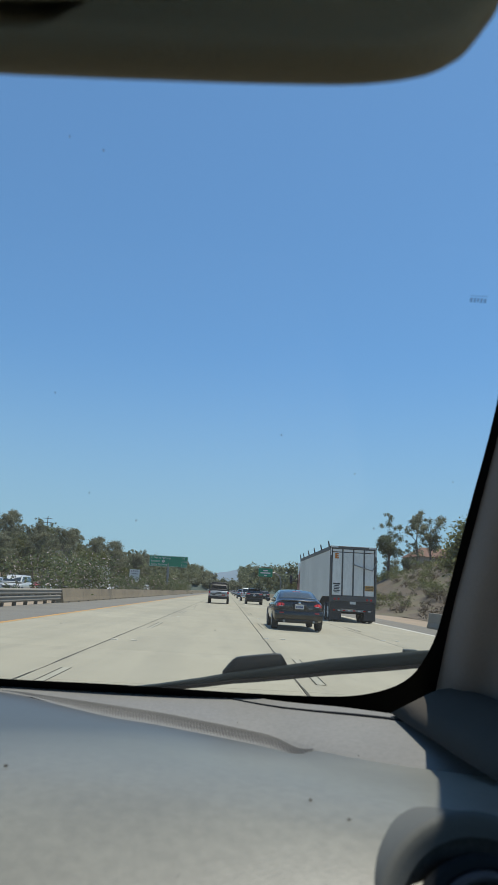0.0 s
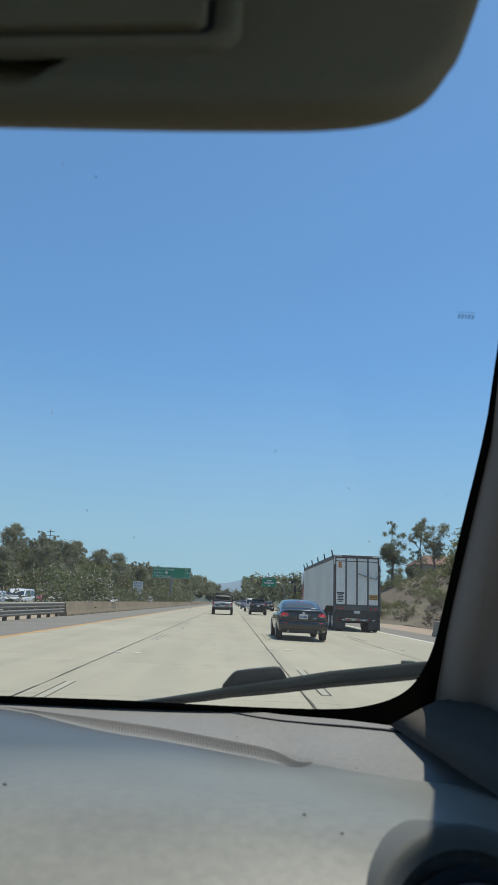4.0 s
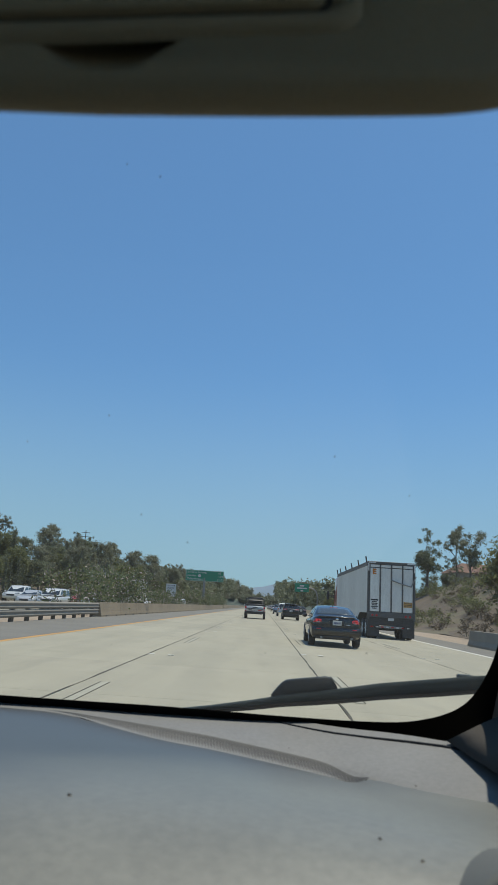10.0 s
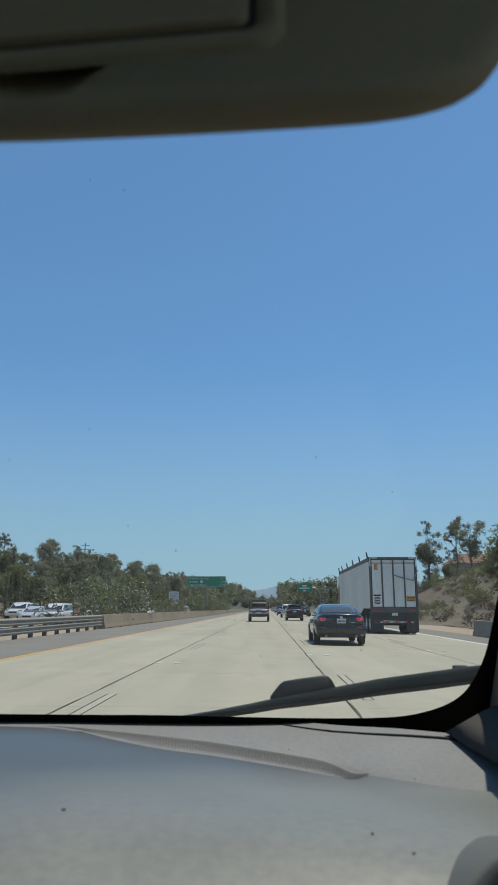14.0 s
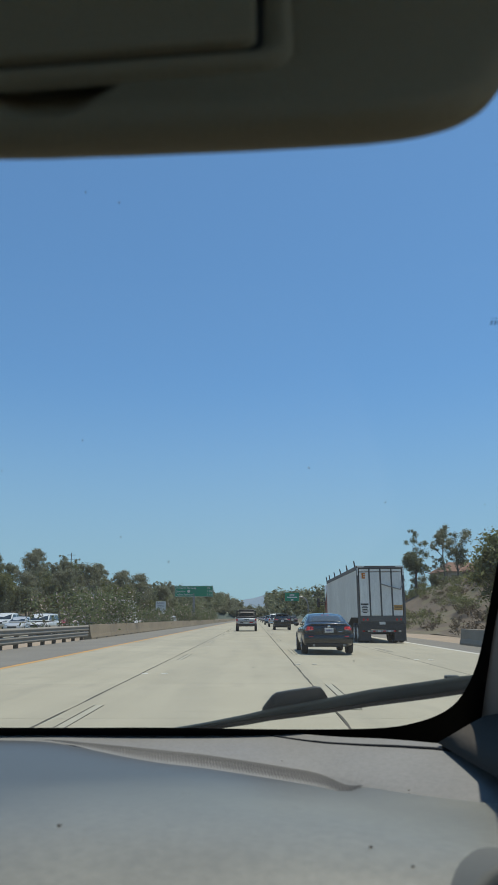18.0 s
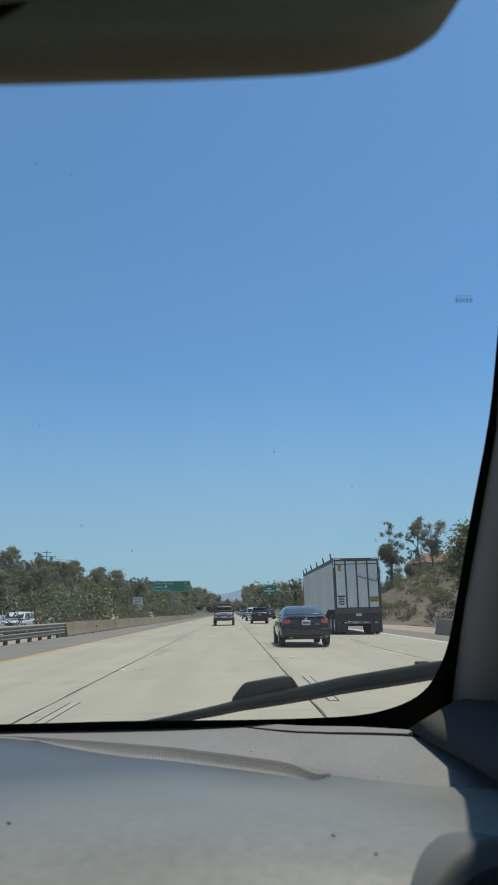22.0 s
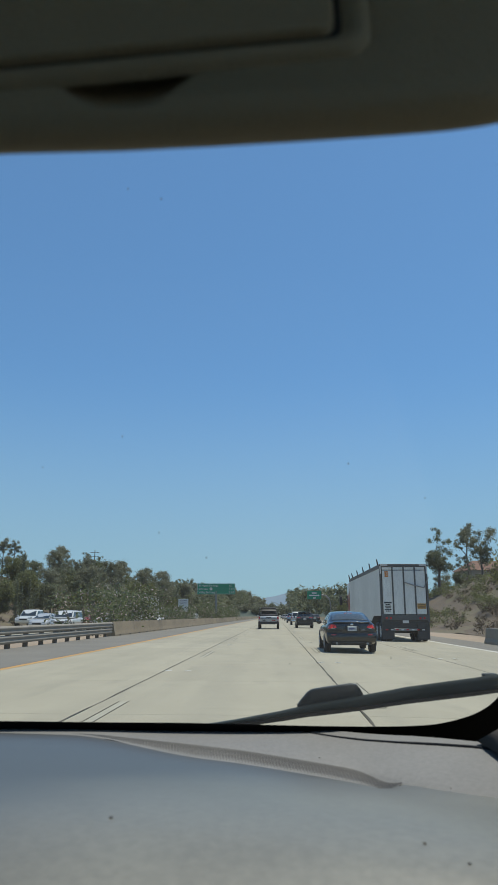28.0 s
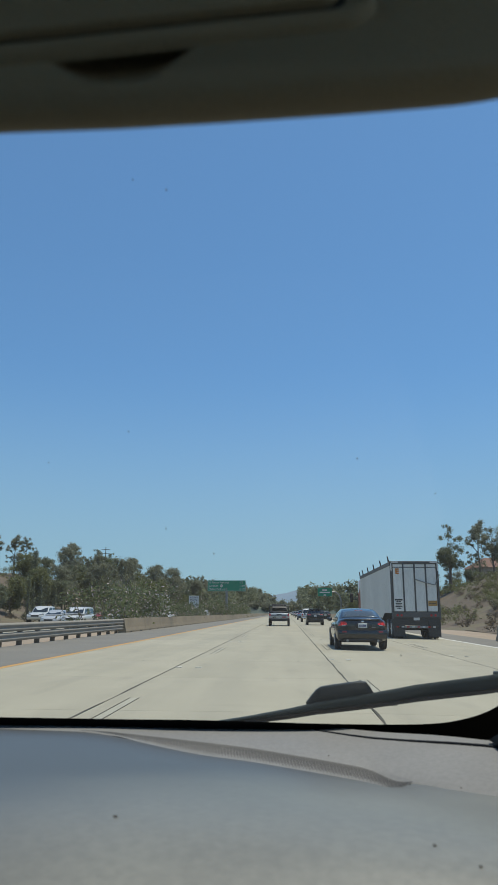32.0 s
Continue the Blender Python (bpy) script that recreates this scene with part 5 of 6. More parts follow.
def build_plate(parent, y, z, w=0.3, h=0.15):
    bm = bmesh.new()
    box(bm, -w / 2, w / 2, y - 0.012, y, z - h / 2, z + h / 2, 0.006, 1)
    p = part("number_plate", bm, M_PLATE, parent, "white number plate")
    bm = bmesh.new()
    for k in range(6):
        x = -w * 0.38 + k * w * 0.132
        box(bm, x, x + w * 0.09, y - 0.0145, y - 0.011, z - h * 0.24, z + h * 0.16)
    part("plate_bars", bm, M_PLATE_INK, p)


def build_car(spec):
    """A car with its tail at y = 0 and its nose towards +y."""
    t = thing(spec["name"], spec["label"], spec["category"])
    P = spec["paint"]
    bm = bmesh.new()
    loft(bm, spec["body"], 0.05)
    bmesh.ops.bevel(bm, geom=[e for e in bm.edges if e.calc_face_angle(0) > 0.6], offset=0.02, segments=2, affect="EDGES")
    part("body", bm, P, t, "", True)
    # cabin: rear base, roof rear, roof front, front base
    yb, yr, yf, yw, zb, zr, wb, wr = spec["cabin"]
    bm = bmesh.new()
    ring = []
    for y, z, w in ((yb, zb, wb), (yr, zr, wr), ((yr + yf) / 2, zr + 0.035, wr * 1.01), (yf, zr, wr), (yw, zb, wb)):
        ring.append([(-w, y, zb - 0.03), (-w, y, zb), (-w + (0.0 if z == zb else 0.0), y, z), (-w * 0.8, y, z + (0.02 if z > zb else 0)), (0, y, z + (0.035 if z > zb else 0.0)), (w * 0.8, y, z + (0.02 if z > zb else 0)), (w, y, z), (w, y, zb), (w, y, zb - 0.03)])
    # side walls lean in: the foot row keeps the belt width
    for row, w in zip(ring, (wb, wb, wb, wb, wb)):
        y = row[0][1]
        for k in (0, 1):
            row[k] = (-w, row[k][1], row[k][2])
            row[-1 - k] = (w, row[-1 - k][1], row[-1 - k][2])
    grid_mesh(bm, ring)
    bmesh.ops.remove_doubles(bm, verts=bm.verts, dist=1e-4)
    bmesh.ops.recalc_face_normals(bm, faces=bm.faces)
    part("roof", bm, spec.get("roof_paint", P), t, "", True)
    # glass
    e = 0.006
    def sidept(s, y, up):
        w = wb + (wr - wb) * up
        return (s * (w + e), y, zb + (zr - zb) * up)
    bm = bmesh.new()
    k0, k1 = 0.1, 0.88
    ya, yc = yb + (yr - yb) * k0, yb + (yr - yb) * k1
    za, zc = zb + (zr - zb) * k0, zb + (zr - zb) * k1
    wa, wc = wb + (wr - wb) * k0, wb + (wr - wb) * k1
    quad_panel(bm, [(-wa * 0.9, ya - e, za), (wa * 0.9, ya - e, za), (wc * 0.88, yc - e, zc), (-wc * 0.88, yc - e, zc)], 0.008)
    part("rear_window", bm, M_CARGLASS, t)
    bm = bmesh.new()
    ya, yc = yw + (yf - yw) * k0, yw + (yf - yw) * k1
    quad_panel(bm, [(wa * 0.92, ya + e, za), (-wa * 0.92, ya + e, za), (-wc * 0.9, yc + e, zc), (wc * 0.9, yc + e, zc)], 0.008)
    part("windscreen", bm, M_CARGLASS, t)
    mid = yr + (yf - yr) * 0.45
    for s in (-1, 1):
        for y0, y1, u0, u1 in ((yb + (yr - yb) * 0.45 + 0.12, mid - 0.05, yr + 0.02, mid - 0.05), (mid + 0.05, yw + (yf - yw) * 0.3, mid + 0.05, yf - 0.04)):
            bm = bmesh.new()
            pts = [sidept(s, y0, 0.1), sidept(s, y1, 0.1), sidept(s, u1, 0.86), sidept(s, u0, 0.86)]
            quad_panel(bm, pts if s > 0 else list(reversed(pts)), 0.006)
            part("side_window", bm, M_CARGLASS, t)
    W = spec["body"][len(spec["body"]) // 2][3]
    for y in spec["axles"]:
        for s in (-1, 1):
            build_wheel(t, s * (W - 0.1), y, spec["wheel"], 0.22, s)
            bm = bmesh.new()
            seg, r0 = 18, spec["wheel"] * 1.16
            rows = []
            for k in range(seg + 1):
                a = math.pi * (k / seg * 1.16 - 0.08)
                rows.append([(s * (W + 0.004), y + q * r0 * math.cos(a), spec["wheel"] + q * r0 * math.sin(a)) for q in (0.84, 1.0)])
            grid_mesh(bm, rows)
            part("wheel_arch", bm, spec.get("arch", M_TRIM), t)
    # tail
    lz, lw, lh, lx = spec["lamp"]
    for s in (-1, 1):
        bm = bmesh.new()
        box(bm, min(s * (lx - lw), s * lx), max(s * (lx - lw), s * lx), -0.012, 0.16, lz - lh / 2, lz + lh / 2, 0.02, 2)
        lp = part("tail_lamp", bm, spec.get("lamp_mat", M_LAMP_RED), t, "red tail lamp", True)
        bm = bmesh.new()
        box(bm, min(s * (lx - lw * 0.9), s * (lx - lw * 0.08)), max(s * (lx - lw * 0.9), s * (lx - lw * 0.08)), -0.017, -0.008, lz - lh * 0.42, lz - lh * 0.12, 0.003, 1)
        part("lamp_bar", bm, M_LAMP_CLEAR, lp, "pale lower lamp bar")
        bm = bmesh.new()
        box(bm, min(s * (lx - 0.02 - lw * 0.7), s * (lx - 0.02)), max(s * (lx - 0.02 - lw * 0.7), s * (lx - 0.02)), -0.012, 0.02, spec["refl"] - 0.025, spec["refl"] + 0.025, 0.008, 1)
        part("reflector", bm, M_LAMP_RED, t, "small red reflector")
        bm = bmesh.new()
        box(bm, s * (W + 0.02) if s > 0 else s * (W + 0.2), s * (W + 0.2) if s > 0 else s * (W + 0.02), yw - 0.25, yw - 0.13, zb - 0.02, zb + 0.13, 0.03, 2)
        part("door_mirror", bm, spec.get("mirror", P), t, "", True)
        for q in (0.35, 0.62):
            bm = bmesh.new()
            yy = yb + (yw - yb) * q
            box(bm, s * (W - 0.01) if s > 0 else s * (W + 0.02), s * (W + 0.02) if s > 0 else s * (W - 0.01), yy, yy + 0.16, zb - 0.14, zb - 0.11, 0.008, 1)
            part("door_handle", bm, spec.get("mirror", P), t)
    build_plate(t, -0.012, spec["plate"])
    bm = bmesh.new()
    z0, z1 = spec["bumper"]
    w0 = spec["body"][1][3]
    box(bm, -w0 * 1.0, w0 * 1.0, -0.05, 0.3, z0, z1, 0.05, 3)
    bp = part("bumper", bm, spec.get("bumper_paint", P), t, "", True)
    bm = bmesh.new()
    box(bm, -w0 * 0.72, w0 * 0.72, -0.045, 0.2, z0 - 0.055, z0 + 0.02, 0.025, 2)
    part("diffuser", bm, M_TRIM, bp, "black lower valance", True)
    for s in ((-1, 1) if spec.get("twin") else (1,)):
        bm = bmesh.new()
        tube(bm, (s * w0 * 0.66, -0.06, z0 - 0.02), (s * w0 * 0.66, 0.12, z0 - 0.02), 0.032, n=12)
        part("exhaust_tip", bm, M_STEEL, t, "steel exhaust tip")
    bm = bmesh.new()
    bmesh.ops.create_uvsphere(bm, u_segments=12, v_segments=6, radius=0.036)
    bmesh.ops.transform(bm, matrix=Matrix.LocRotScale((0, -0.008, spec["badge"]), None, (1.2, 0.15, 0.8)), verts=bm.verts)
    part("badge", bm, M_CHROME, t, "small chrome badge", True)
    bm = bmesh.new()
    box(bm, -0.16, 0.16, yr + spec.get("hi_y", 0.08) - 0.05, yr + spec.get("hi_y", 0.08), zr - 0.03, zr - 0.002, 0.006, 1)
    part("high_brake_lamp", bm, M_LAMP_RED, t, "red high brake lamp")
    for s in (-1, 1):
        bm = bmesh.new()
        yl = spec["body"][-1][0]
        box(bm, s * 0.42 if s > 0 else -0.72, 0.72 if s > 0 else -0.42, yl - 0.28, yl - 0.06, spec["front_z"] - 0.07, spec["front_z"] + 0.07, 0.03, 2)
        part("head_lamp", bm, M_LAMP_CLEAR, t, "clear head lamp", True)
    bm = bmesh.new()
    yl = spec["body"][-1][0]
    box(bm, -0.4, 0.4, yl - 0.06, yl + 0.02, spec["front_z"] - 0.2, spec["front_z"] - 0.04, 0.02, 1)
    part("grille", bm, M_TRIM, t)
    if spec.get("spoiler"):
        bm = bmesh.new()
        y0, z0s = spec["spoiler"]
        box(bm, -wr * 0.98, wr * 0.98, y0, y0 + 0.26, z0s, z0s + 0.04, 0.015, 2)
        part("roof_spoiler", bm, P, t, "", True)
    bm = bmesh.new()
    for z, w in ((spec["seam"], 0.74), ):
        box(bm, -w * w0 / 0.8, w * w0 / 0.8, -0.006, 0.004, z - 0.006, z + 0.006)
    part("boot_seam", bm, M_TRIM, t)
    if spec.get("rails"):
        for s in (-1, 1):
            bm = bmesh.new()
            tube(bm, (s * wr * 0.86, yr + 0.2, zr + 0.075), (s * wr * 0.86, yf - 0.1, zr + 0.075), 0.018, n=8)
            for q in (yr + 0.22, (yr + yf) / 2, yf - 0.12):
                tube(bm, (s * wr * 0.86, q, zr), (s * wr * 0.86, q, zr + 0.075), 0.014, n=6)
            part("roof_rail", bm, M_TRIM, t)
    return t


SEDAN_BODY = [(0.0, 0.44, 0.86, 0.72), (0.03, 0.36, 0.97, 0.82), (0.12, 0.3, 1.03, 0.865), (0.45, 0.27, 1.04, 0.885), (1.1, 0.26, 0.98, 0.89), (3.0, 0.26, 0.94, 0.89), (3.9, 0.26, 0.86, 0.87), (4.35, 0.28, 0.72, 0.8), (4.55, 0.34, 0.6, 0.66)]
SUV_BODY = [(0.0, 0.5, 1.05, 0.76), (0.04, 0.42, 1.12, 0.84), (0.12, 0.34, 1.14, 0.88), (0.5, 0.28, 1.1, 0.9), (1.2, 0.26, 1.06, 0.9), (3.0, 0.26, 1.02, 0.9), (3.7, 0.28, 0.96, 0.89), (4.15, 0.32, 0.84, 0.83), (4.35, 0.4, 0.7, 0.68)]
PICK_BODY = [(0.0, 0.62, 1.1, 0.9), (0.03, 0.55, 1.16, 0.95), (0.2, 0.5, 1.18, 0.97), (1.7, 0.46, 1.18, 0.98), (3.4, 0.44, 1.16, 0.98), (4.6, 0.46, 1.12, 0.97), (5.2, 0.5, 1.05, 0.92), (5.5, 0.58, 0.9, 0.8)]


def sedan_spec(pt, label, **kw):
    d = dict(name="sedan_car", label=label, category="car", paint=pt, body=SEDAN_BODY, cabin=(0.62, 1.3, 2.55, 3.35, 0.99, 1.38, 0.76, 0.58), axles=(0.95, 3.62), wheel=0.33, lamp=(0.87, 0.3, 0.12, 0.8), refl=0.62, plate=0.8, bumper=(0.3, 0.62), badge=0.93, front_z=0.66, seam=0.7, twin=True)
    d.update(kw)
    return d


def suv_spec(pt, label, **kw):
    d = dict(name="suv_car", label=label, category="car", paint=pt, body=SUV_BODY, cabin=(0.1, 0.42, 2.75, 3.5, 1.08, 1.6, 0.8, 0.66), axles=(0.85, 3.42), wheel=0.35, lamp=(1.06, 0.36, 0.13, 0.82), refl=0.52, plate=0.93, bumper=(0.42, 0.66), badge=1.05, front_z=0.84, seam=0.72, spoiler=(0.2, 1.6), rails=True, bumper_paint=M_TRIM)
    d.update(kw)
    return d


def pick_spec(pt, label, **kw):
    d = dict(name="pickup_truck", label=label, category="pickup", paint=pt, body=PICK_BODY, cabin=(1.75, 1.95, 3.5, 4.2, 1.14, 1.76, 0.86, 0.72), axles=(1.15, 4.6), wheel=0.4, lamp=(0.98, 0.15, 0.3, 0.94), refl=0.72, plate=0.66, bumper=(0.5, 0.7), bumper_paint=M_CHROME, badge=0.98, front_z=0.98, seam=0.76)
    d.update(kw)
    return d


def put(ob, x, y, turn=0.0, lift=0.0, group=""):
    if ob.get("placed"):
        ob = copy_thing(ob, pose(x, y, gz(x) + lift, 0, 0, turn))
    else:
        ob["placed"] = 1
        ob.matrix_basis = pose(x, y, gz(x) + lift, 0, 0, turn)
    if group:
        ob["group"] = group
    return ob


def build_dark_sedan():
    """The rounded dark sedan ahead, its tail at y = 0 and its nose towards +y."""
    t = thing("sedan_car", "dark blue-black rounded sedan with lit red tail lamps", "car")
    wide = [(0.0, 0.76), (0.06, 0.8), (0.2, 0.85), (0.5, 0.89), (1.0, 0.905), (1.6, 0.895), (3.0, 0.89), (3.7, 0.89), (4.2, 0.84), (4.55, 0.68)]
    deck = [(0.0, 1.015), (0.05, 1.045), (0.18, 1.06), (0.5, 1.055), (0.8, 1.03), (1.2, 0.985), (3.0, 0.96), (3.5, 0.93), (4.2, 0.8), (4.55, 0.66)]
    sill = [(0.0, 0.4), (0.12, 0.33), (0.4, 0.26), (0.9, 0.24), (4.0, 0.24), (4.35, 0.28), (4.55, 0.4)]
    half = [(0.0, 0.0), (0.8, 0.0), (0.93, 0.05), (0.975, 0.18), (0.995, 0.36), (1.0, 0.52), (0.99, 0.68), (0.968, 0.8), (0.92, 0.9), (0.82, 0.965), (0.5, 1.0), (0.0, 1.01)]

    def bow(x, y):
        return y + 0.2 * (x / 0.9) ** 2 * max(0.0, 1 - y / 0.9) ** 2

    def side(y, fz):
        return lerp_curve(wide, y) * lerp_curve([(b, a) for a, b in half[1:]], fz)

    def section(y):
        w, z0, z1 = lerp_curve(wide, y), lerp_curve(sill, y), lerp_curve(deck, y)
        pts = [(a * w, z0 + (z1 - z0) * b) for a, b in half]
        return pts + [(-x, z) for x, z in reversed(pts[1:-1])]
    ys = [0.0, 0.02, 0.05, 0.1, 0.17, 0.26, 0.38, 0.52, 0.7, 0.9, 1.2, 1.6, 2.2, 3.0, 3.4, 3.8, 4.1, 4.3, 4.45, 4.55]
    rows = []
    for q in (0.02, 0.3, 0.6, 0.85, 0.95):
        # the tail bulges slightly towards its middle and rounds off at the rim
        rows.append([(x * q, bow(x * q, 0.0) - 0.035 * (1 - q ** 6), 0.68 + (z - 0.68) * q) for x, z in section(0.0)])
    rows += [[(x, bow(x, y), z) for x, z in section(y)] for y in ys]
    rows += [[(x * q, 4.55 + 0.05 * (1 - q), 0.55 + (z - 0.55) * q) for x, z in section(4.55)] for q in (0.9, 0.6, 0.05)]
    bm = bmesh.new()
    grid_mesh(bm, [r + r[:1] for r in rows])
    bmesh.ops.remove_doubles(bm, verts=bm.verts, dist=1e-5)
    bmesh.ops.recalc_face_normals(bm, faces=bm.faces)
    part("body", bm, M_NAVY_PAINT, t, "", True)
    # cabin
    ridge_z = [(0.5, 1.045), (0.7, 1.12), (0.9, 1.215), (1.1, 1.295), (1.3, 1.352), (1.5, 1.388), (1.8, 1.413), (2.1, 1.42), (2.4, 1.405), (2.65, 1.37), (2.9, 1.28), (3.15, 1.15), (3.4, 1.0)]
    crown = [(0.5, 0.72), (0.8, 0.66), (1.1, 0.61), (1.5, 0.57), (2.3, 0.56), (2.8, 0.6), (3.4, 0.72)]

    def skin(y, up, out=0.0):
        r, w = smooth_curve(ridge_z, y), lerp_curve(crown, y)
        x = 0.79 + (w + 0.03 - 0.79) * up + 0.03 * math.sin(math.pi * up)
        return (x + out, y, 0.96 + max(0.01, r - 0.055 - 0.96) * up)

    def top(y, f, out=0.0):
        w = lerp_curve(crown, y)
        return (w * f, y, smooth_curve(ridge_z, y) - 0.035 * f * f + out)
    rows = []
    for k in range(30):
        y = 0.5 + 2.9 * k / 29
        right = [skin(y, u) for u in (0, 0.2, 0.4, 0.6, 0.8, 0.95)] + [top(y, f) for f in (1.0, 0.9, 0.7, 0.4, 0.0)]
        rows.append(right + [(-x, yy, z) for x, yy, z in reversed(right[:-1])])
    bm = bmesh.new()
    grid_mesh(bm, rows)
    bmesh.ops.recalc_face_normals(bm, faces=bm.faces)
    part("roof", bm, M_NAVY_PAINT, t, "", True)

    def pane(name, rows, thick=0.005, mat=M_CARGLASS, parent=t, label=""):
        bm = bmesh.new()
        grid_mesh(bm, rows)
        bmesh.ops.recalc_face_normals(bm, faces=bm.faces)
        bmesh.ops.solidify(bm, geom=bm.faces[:], thickness=thick)
        return part(name, bm, mat, parent, label, True)
    pane("rear_window", [[top(0.68 + 0.56 * k / 8, f, 0.006) for f in (-0.93, -0.7, -0.35, 0, 0.35, 0.7, 0.93)] for k in range(9)], mat=M_REAR_GLASS)
    pane("windscreen", [[top(2.72 + 0.5 * k / 6, f, 0.006) for f in (-0.93, -0.5, 0, 0.5, 0.93)] for k in range(7)])
    for s in (-1, 1):
        for y0, y1, y2, y3 in ((0.95, 1.78, 1.3, 1.78), (1.86, 2.98, 1.86, 2.62)):
            rows = []
            for u in (0.14, 0.4, 0.65, 0.9):
                a, b = y0 + (y2 - y0) * u, y1 + (y3 - y1) * u
                rows.append([(s * p[0], p[1], p[2]) for p in (skin(a + (b - a) * q / 5, u, 0.005) for q in range(6))])
            pane("side_window", rows)
        # wrap-round tail lamp with lit bars
        def lamp_line(z, x0, reach, out):
            fz = (z - 0.4) / 0.62
            flat = [(x, bow(x, 0.0) - 0.012 - out) for x in (x0, x0 + 0.08, x0 + 0.16, 0.7, 0.74)]
            return [(s * x, y, z) for x, y in flat] + [(s * (side(y, fz) + out), bow(side(y, fz), y) - out * 0.5, z) for y in (0.04, 0.12, 0.22) if y <= reach]
        lamp = pane("tail_lamp", [lamp_line(z, 0.5 + d, 0.2, 0.006) for z, d in ((0.815, 0.05), (0.84, 0.02), (0.9, 0.0), (0.945, 0.0), (0.955, 0.03))], 0.02, M_LAMP_RED, t, "red wrap-round tail lamp")
        for z in (0.905, 0.865):
            for x0 in (0.53, 0.64):
                pane("lamp_bar", [[(s * x, bow(x, 0.0) - 0.026, zz) for x in (x0, x0 + 0.05, x0 + 0.09)] for zz in (z - 0.011, z + 0.011)], 0.004, M_LAMP_LIT, lamp, "lit red lamp bar")
        pane("lamp_foot", [[(s * x, bow(x, 0.0) - 0.024, zz) for x in (0.54, 0.62, 0.7)] for zz in (0.822, 0.842)], 0.004, M_LAMP_CLEAR, lamp, "pale lower lamp bar")
        pane("reflector", [[(s * x, bow(x, 0.0) - 0.085, zz) for x in (0.54, 0.62, 0.7)] for zz in (0.6, 0.63)], 0.006, M_LAMP_RED, t, "small red reflector")
        bm = bmesh.new()
        box(bm, 0.0, 0.19, -0.07, 0.05, -0.06, 0.07, 0.04, 3)
        bmesh.ops.transform(bm, matrix=Matrix.Translation((0.86 if s > 0 else -1.05, 2.78, 1.02)), verts=bm.verts)
        part("door_mirror", bm, M_NAVY_PAINT, t, "", True)
        for y in (1.35, 2.35):
            bm = bmesh.new()
            box(bm, 0.0, 0.03, 0.0, 0.18, 0.0, 0.03, 0.009, 2)
            bmesh.ops.transform(bm, matrix=Matrix.Translation((0.885 if s > 0 else -0.915, y, 0.84)), verts=bm.verts)
            part("door_handle", bm, M_NAVY_PAINT, t)
        for y in (0.96, 3.68):
            build_wheel(t, s * 0.79, y, 0.335, 0.22, s)
            rows = []
            for k in range(19):
                a = math.pi * (k / 18 * 1.16 - 0.08)
                rows.append([(s * (0.9 + 0.006 * (1 - q)), y + q * 0.385 * math.cos(a), 0.335 + q * 0.385 * math.sin(a)) for q in (0.86, 1.0)])
            pane("wheel_arch", rows, 0.012, M_TRIM)
        bm = bmesh.new()
        tube(bm, (s * 0.52, 0.02, 0.33), (s * 0.52, 0.2, 0.33), 0.04, n=14)
        part("exhaust_tip", bm, M_STEEL, t, "steel exhaust tip")
        pane("head_lamp", [[(s * x, 4.5 - 0.35 * (x - 0.4), zz) for x in (0.42, 0.55, 0.68)] for zz in (0.6, 0.66, 0.71)], 0.03, M_LAMP_CLEAR, t, "clear head lamp")
    # bumper that follows the rounded tail, and its darker foot
    xs = [-0.845 + 1.69 * k / 24 for k in range(25)]
    prof = [(0.03, 0.37), (-0.035, 0.39), (-0.06, 0.44), (-0.072, 0.52), (-0.07, 0.6), (-0.055, 0.655), (-0.02, 0.675), (0.04, 0.68)]
    bm = bmesh.new()
    grid_mesh(bm, [[(x, bow(x, 0.0) + dy * (1 - 0.75 * abs(x / 0.845) ** 5), z) for dy, z in prof] for x in xs])
    bmesh.ops.recalc_face_normals(bm, faces=bm.faces)
    bumper = part("bumper", bm, M_NAVY_PAINT, t, "", True)
    bm = bmesh.new()
    grid_mesh(bm, [[(x * 0.8, bow(x, 0.0) + dy, z) for dy, z in ((0.08, 0.27), (0.0, 0.29), (-0.03, 0.34), (-0.035, 0.4), (0.02, 0.41))] for x in xs])
    bmesh.ops.recalc_face_normals(bm, faces=bm.faces)
    part("diffuser", bm, M_TRIM, bumper, "black lower valance", True)
    # boot lid: lip, seam, plate recess, badge
    pane("boot_lip", [[(x, bow(x, 0.0) + dy, z) for x in xs[3:-3]] for dy, z in ((-0.028, 1.0), (-0.04, 1.03), (-0.005, 1.052), (0.08, 1.066))], 0.006, M_NAVY_PAINT)
    pane("boot_seam", [[(x, bow(x, 0.0) - 0.038, z) for x in xs[3:-3]] for z in (0.703, 0.712)], 0.003, M_TRIM)
    pane("plate_recess", [[(x, bow(x, 0.0) - 0.037, z) for x in (-0.24, -0.12, 0, 0.12, 0.24)] for z in (0.735, 0.915)], 0.003, M_TRIM)
    build_plate(t, -0.045, 0.825, 0.305, 0.155)
    bm = bmesh.new()
    bmesh.ops.create_uvsphere(bm, u_segments=14, v_segments=8, radius=0.045)
    bmesh.ops.transform(bm, matrix=Matrix.LocRotScale((0, -0.036, 0.96), None, (1.2, 0.2, 0.8)), verts=bm.verts)
    part("badge", bm, M_CHROME, t, "small chrome badge", True)
    pane("model_bars", [[(x, bow(x, 0.0) - 0.04, z) for x in (0.32, 0.46)] for z in (0.765, 0.785)], 0.003, M_CHROME)
    bm = bmesh.new()
    box(bm, -0.14, 0.14, 1.27, 1.31, 1.335, 1.35, 0.005, 1)
    part("high_brake_lamp", bm, M_LAMP_RED, t, "red high brake lamp")
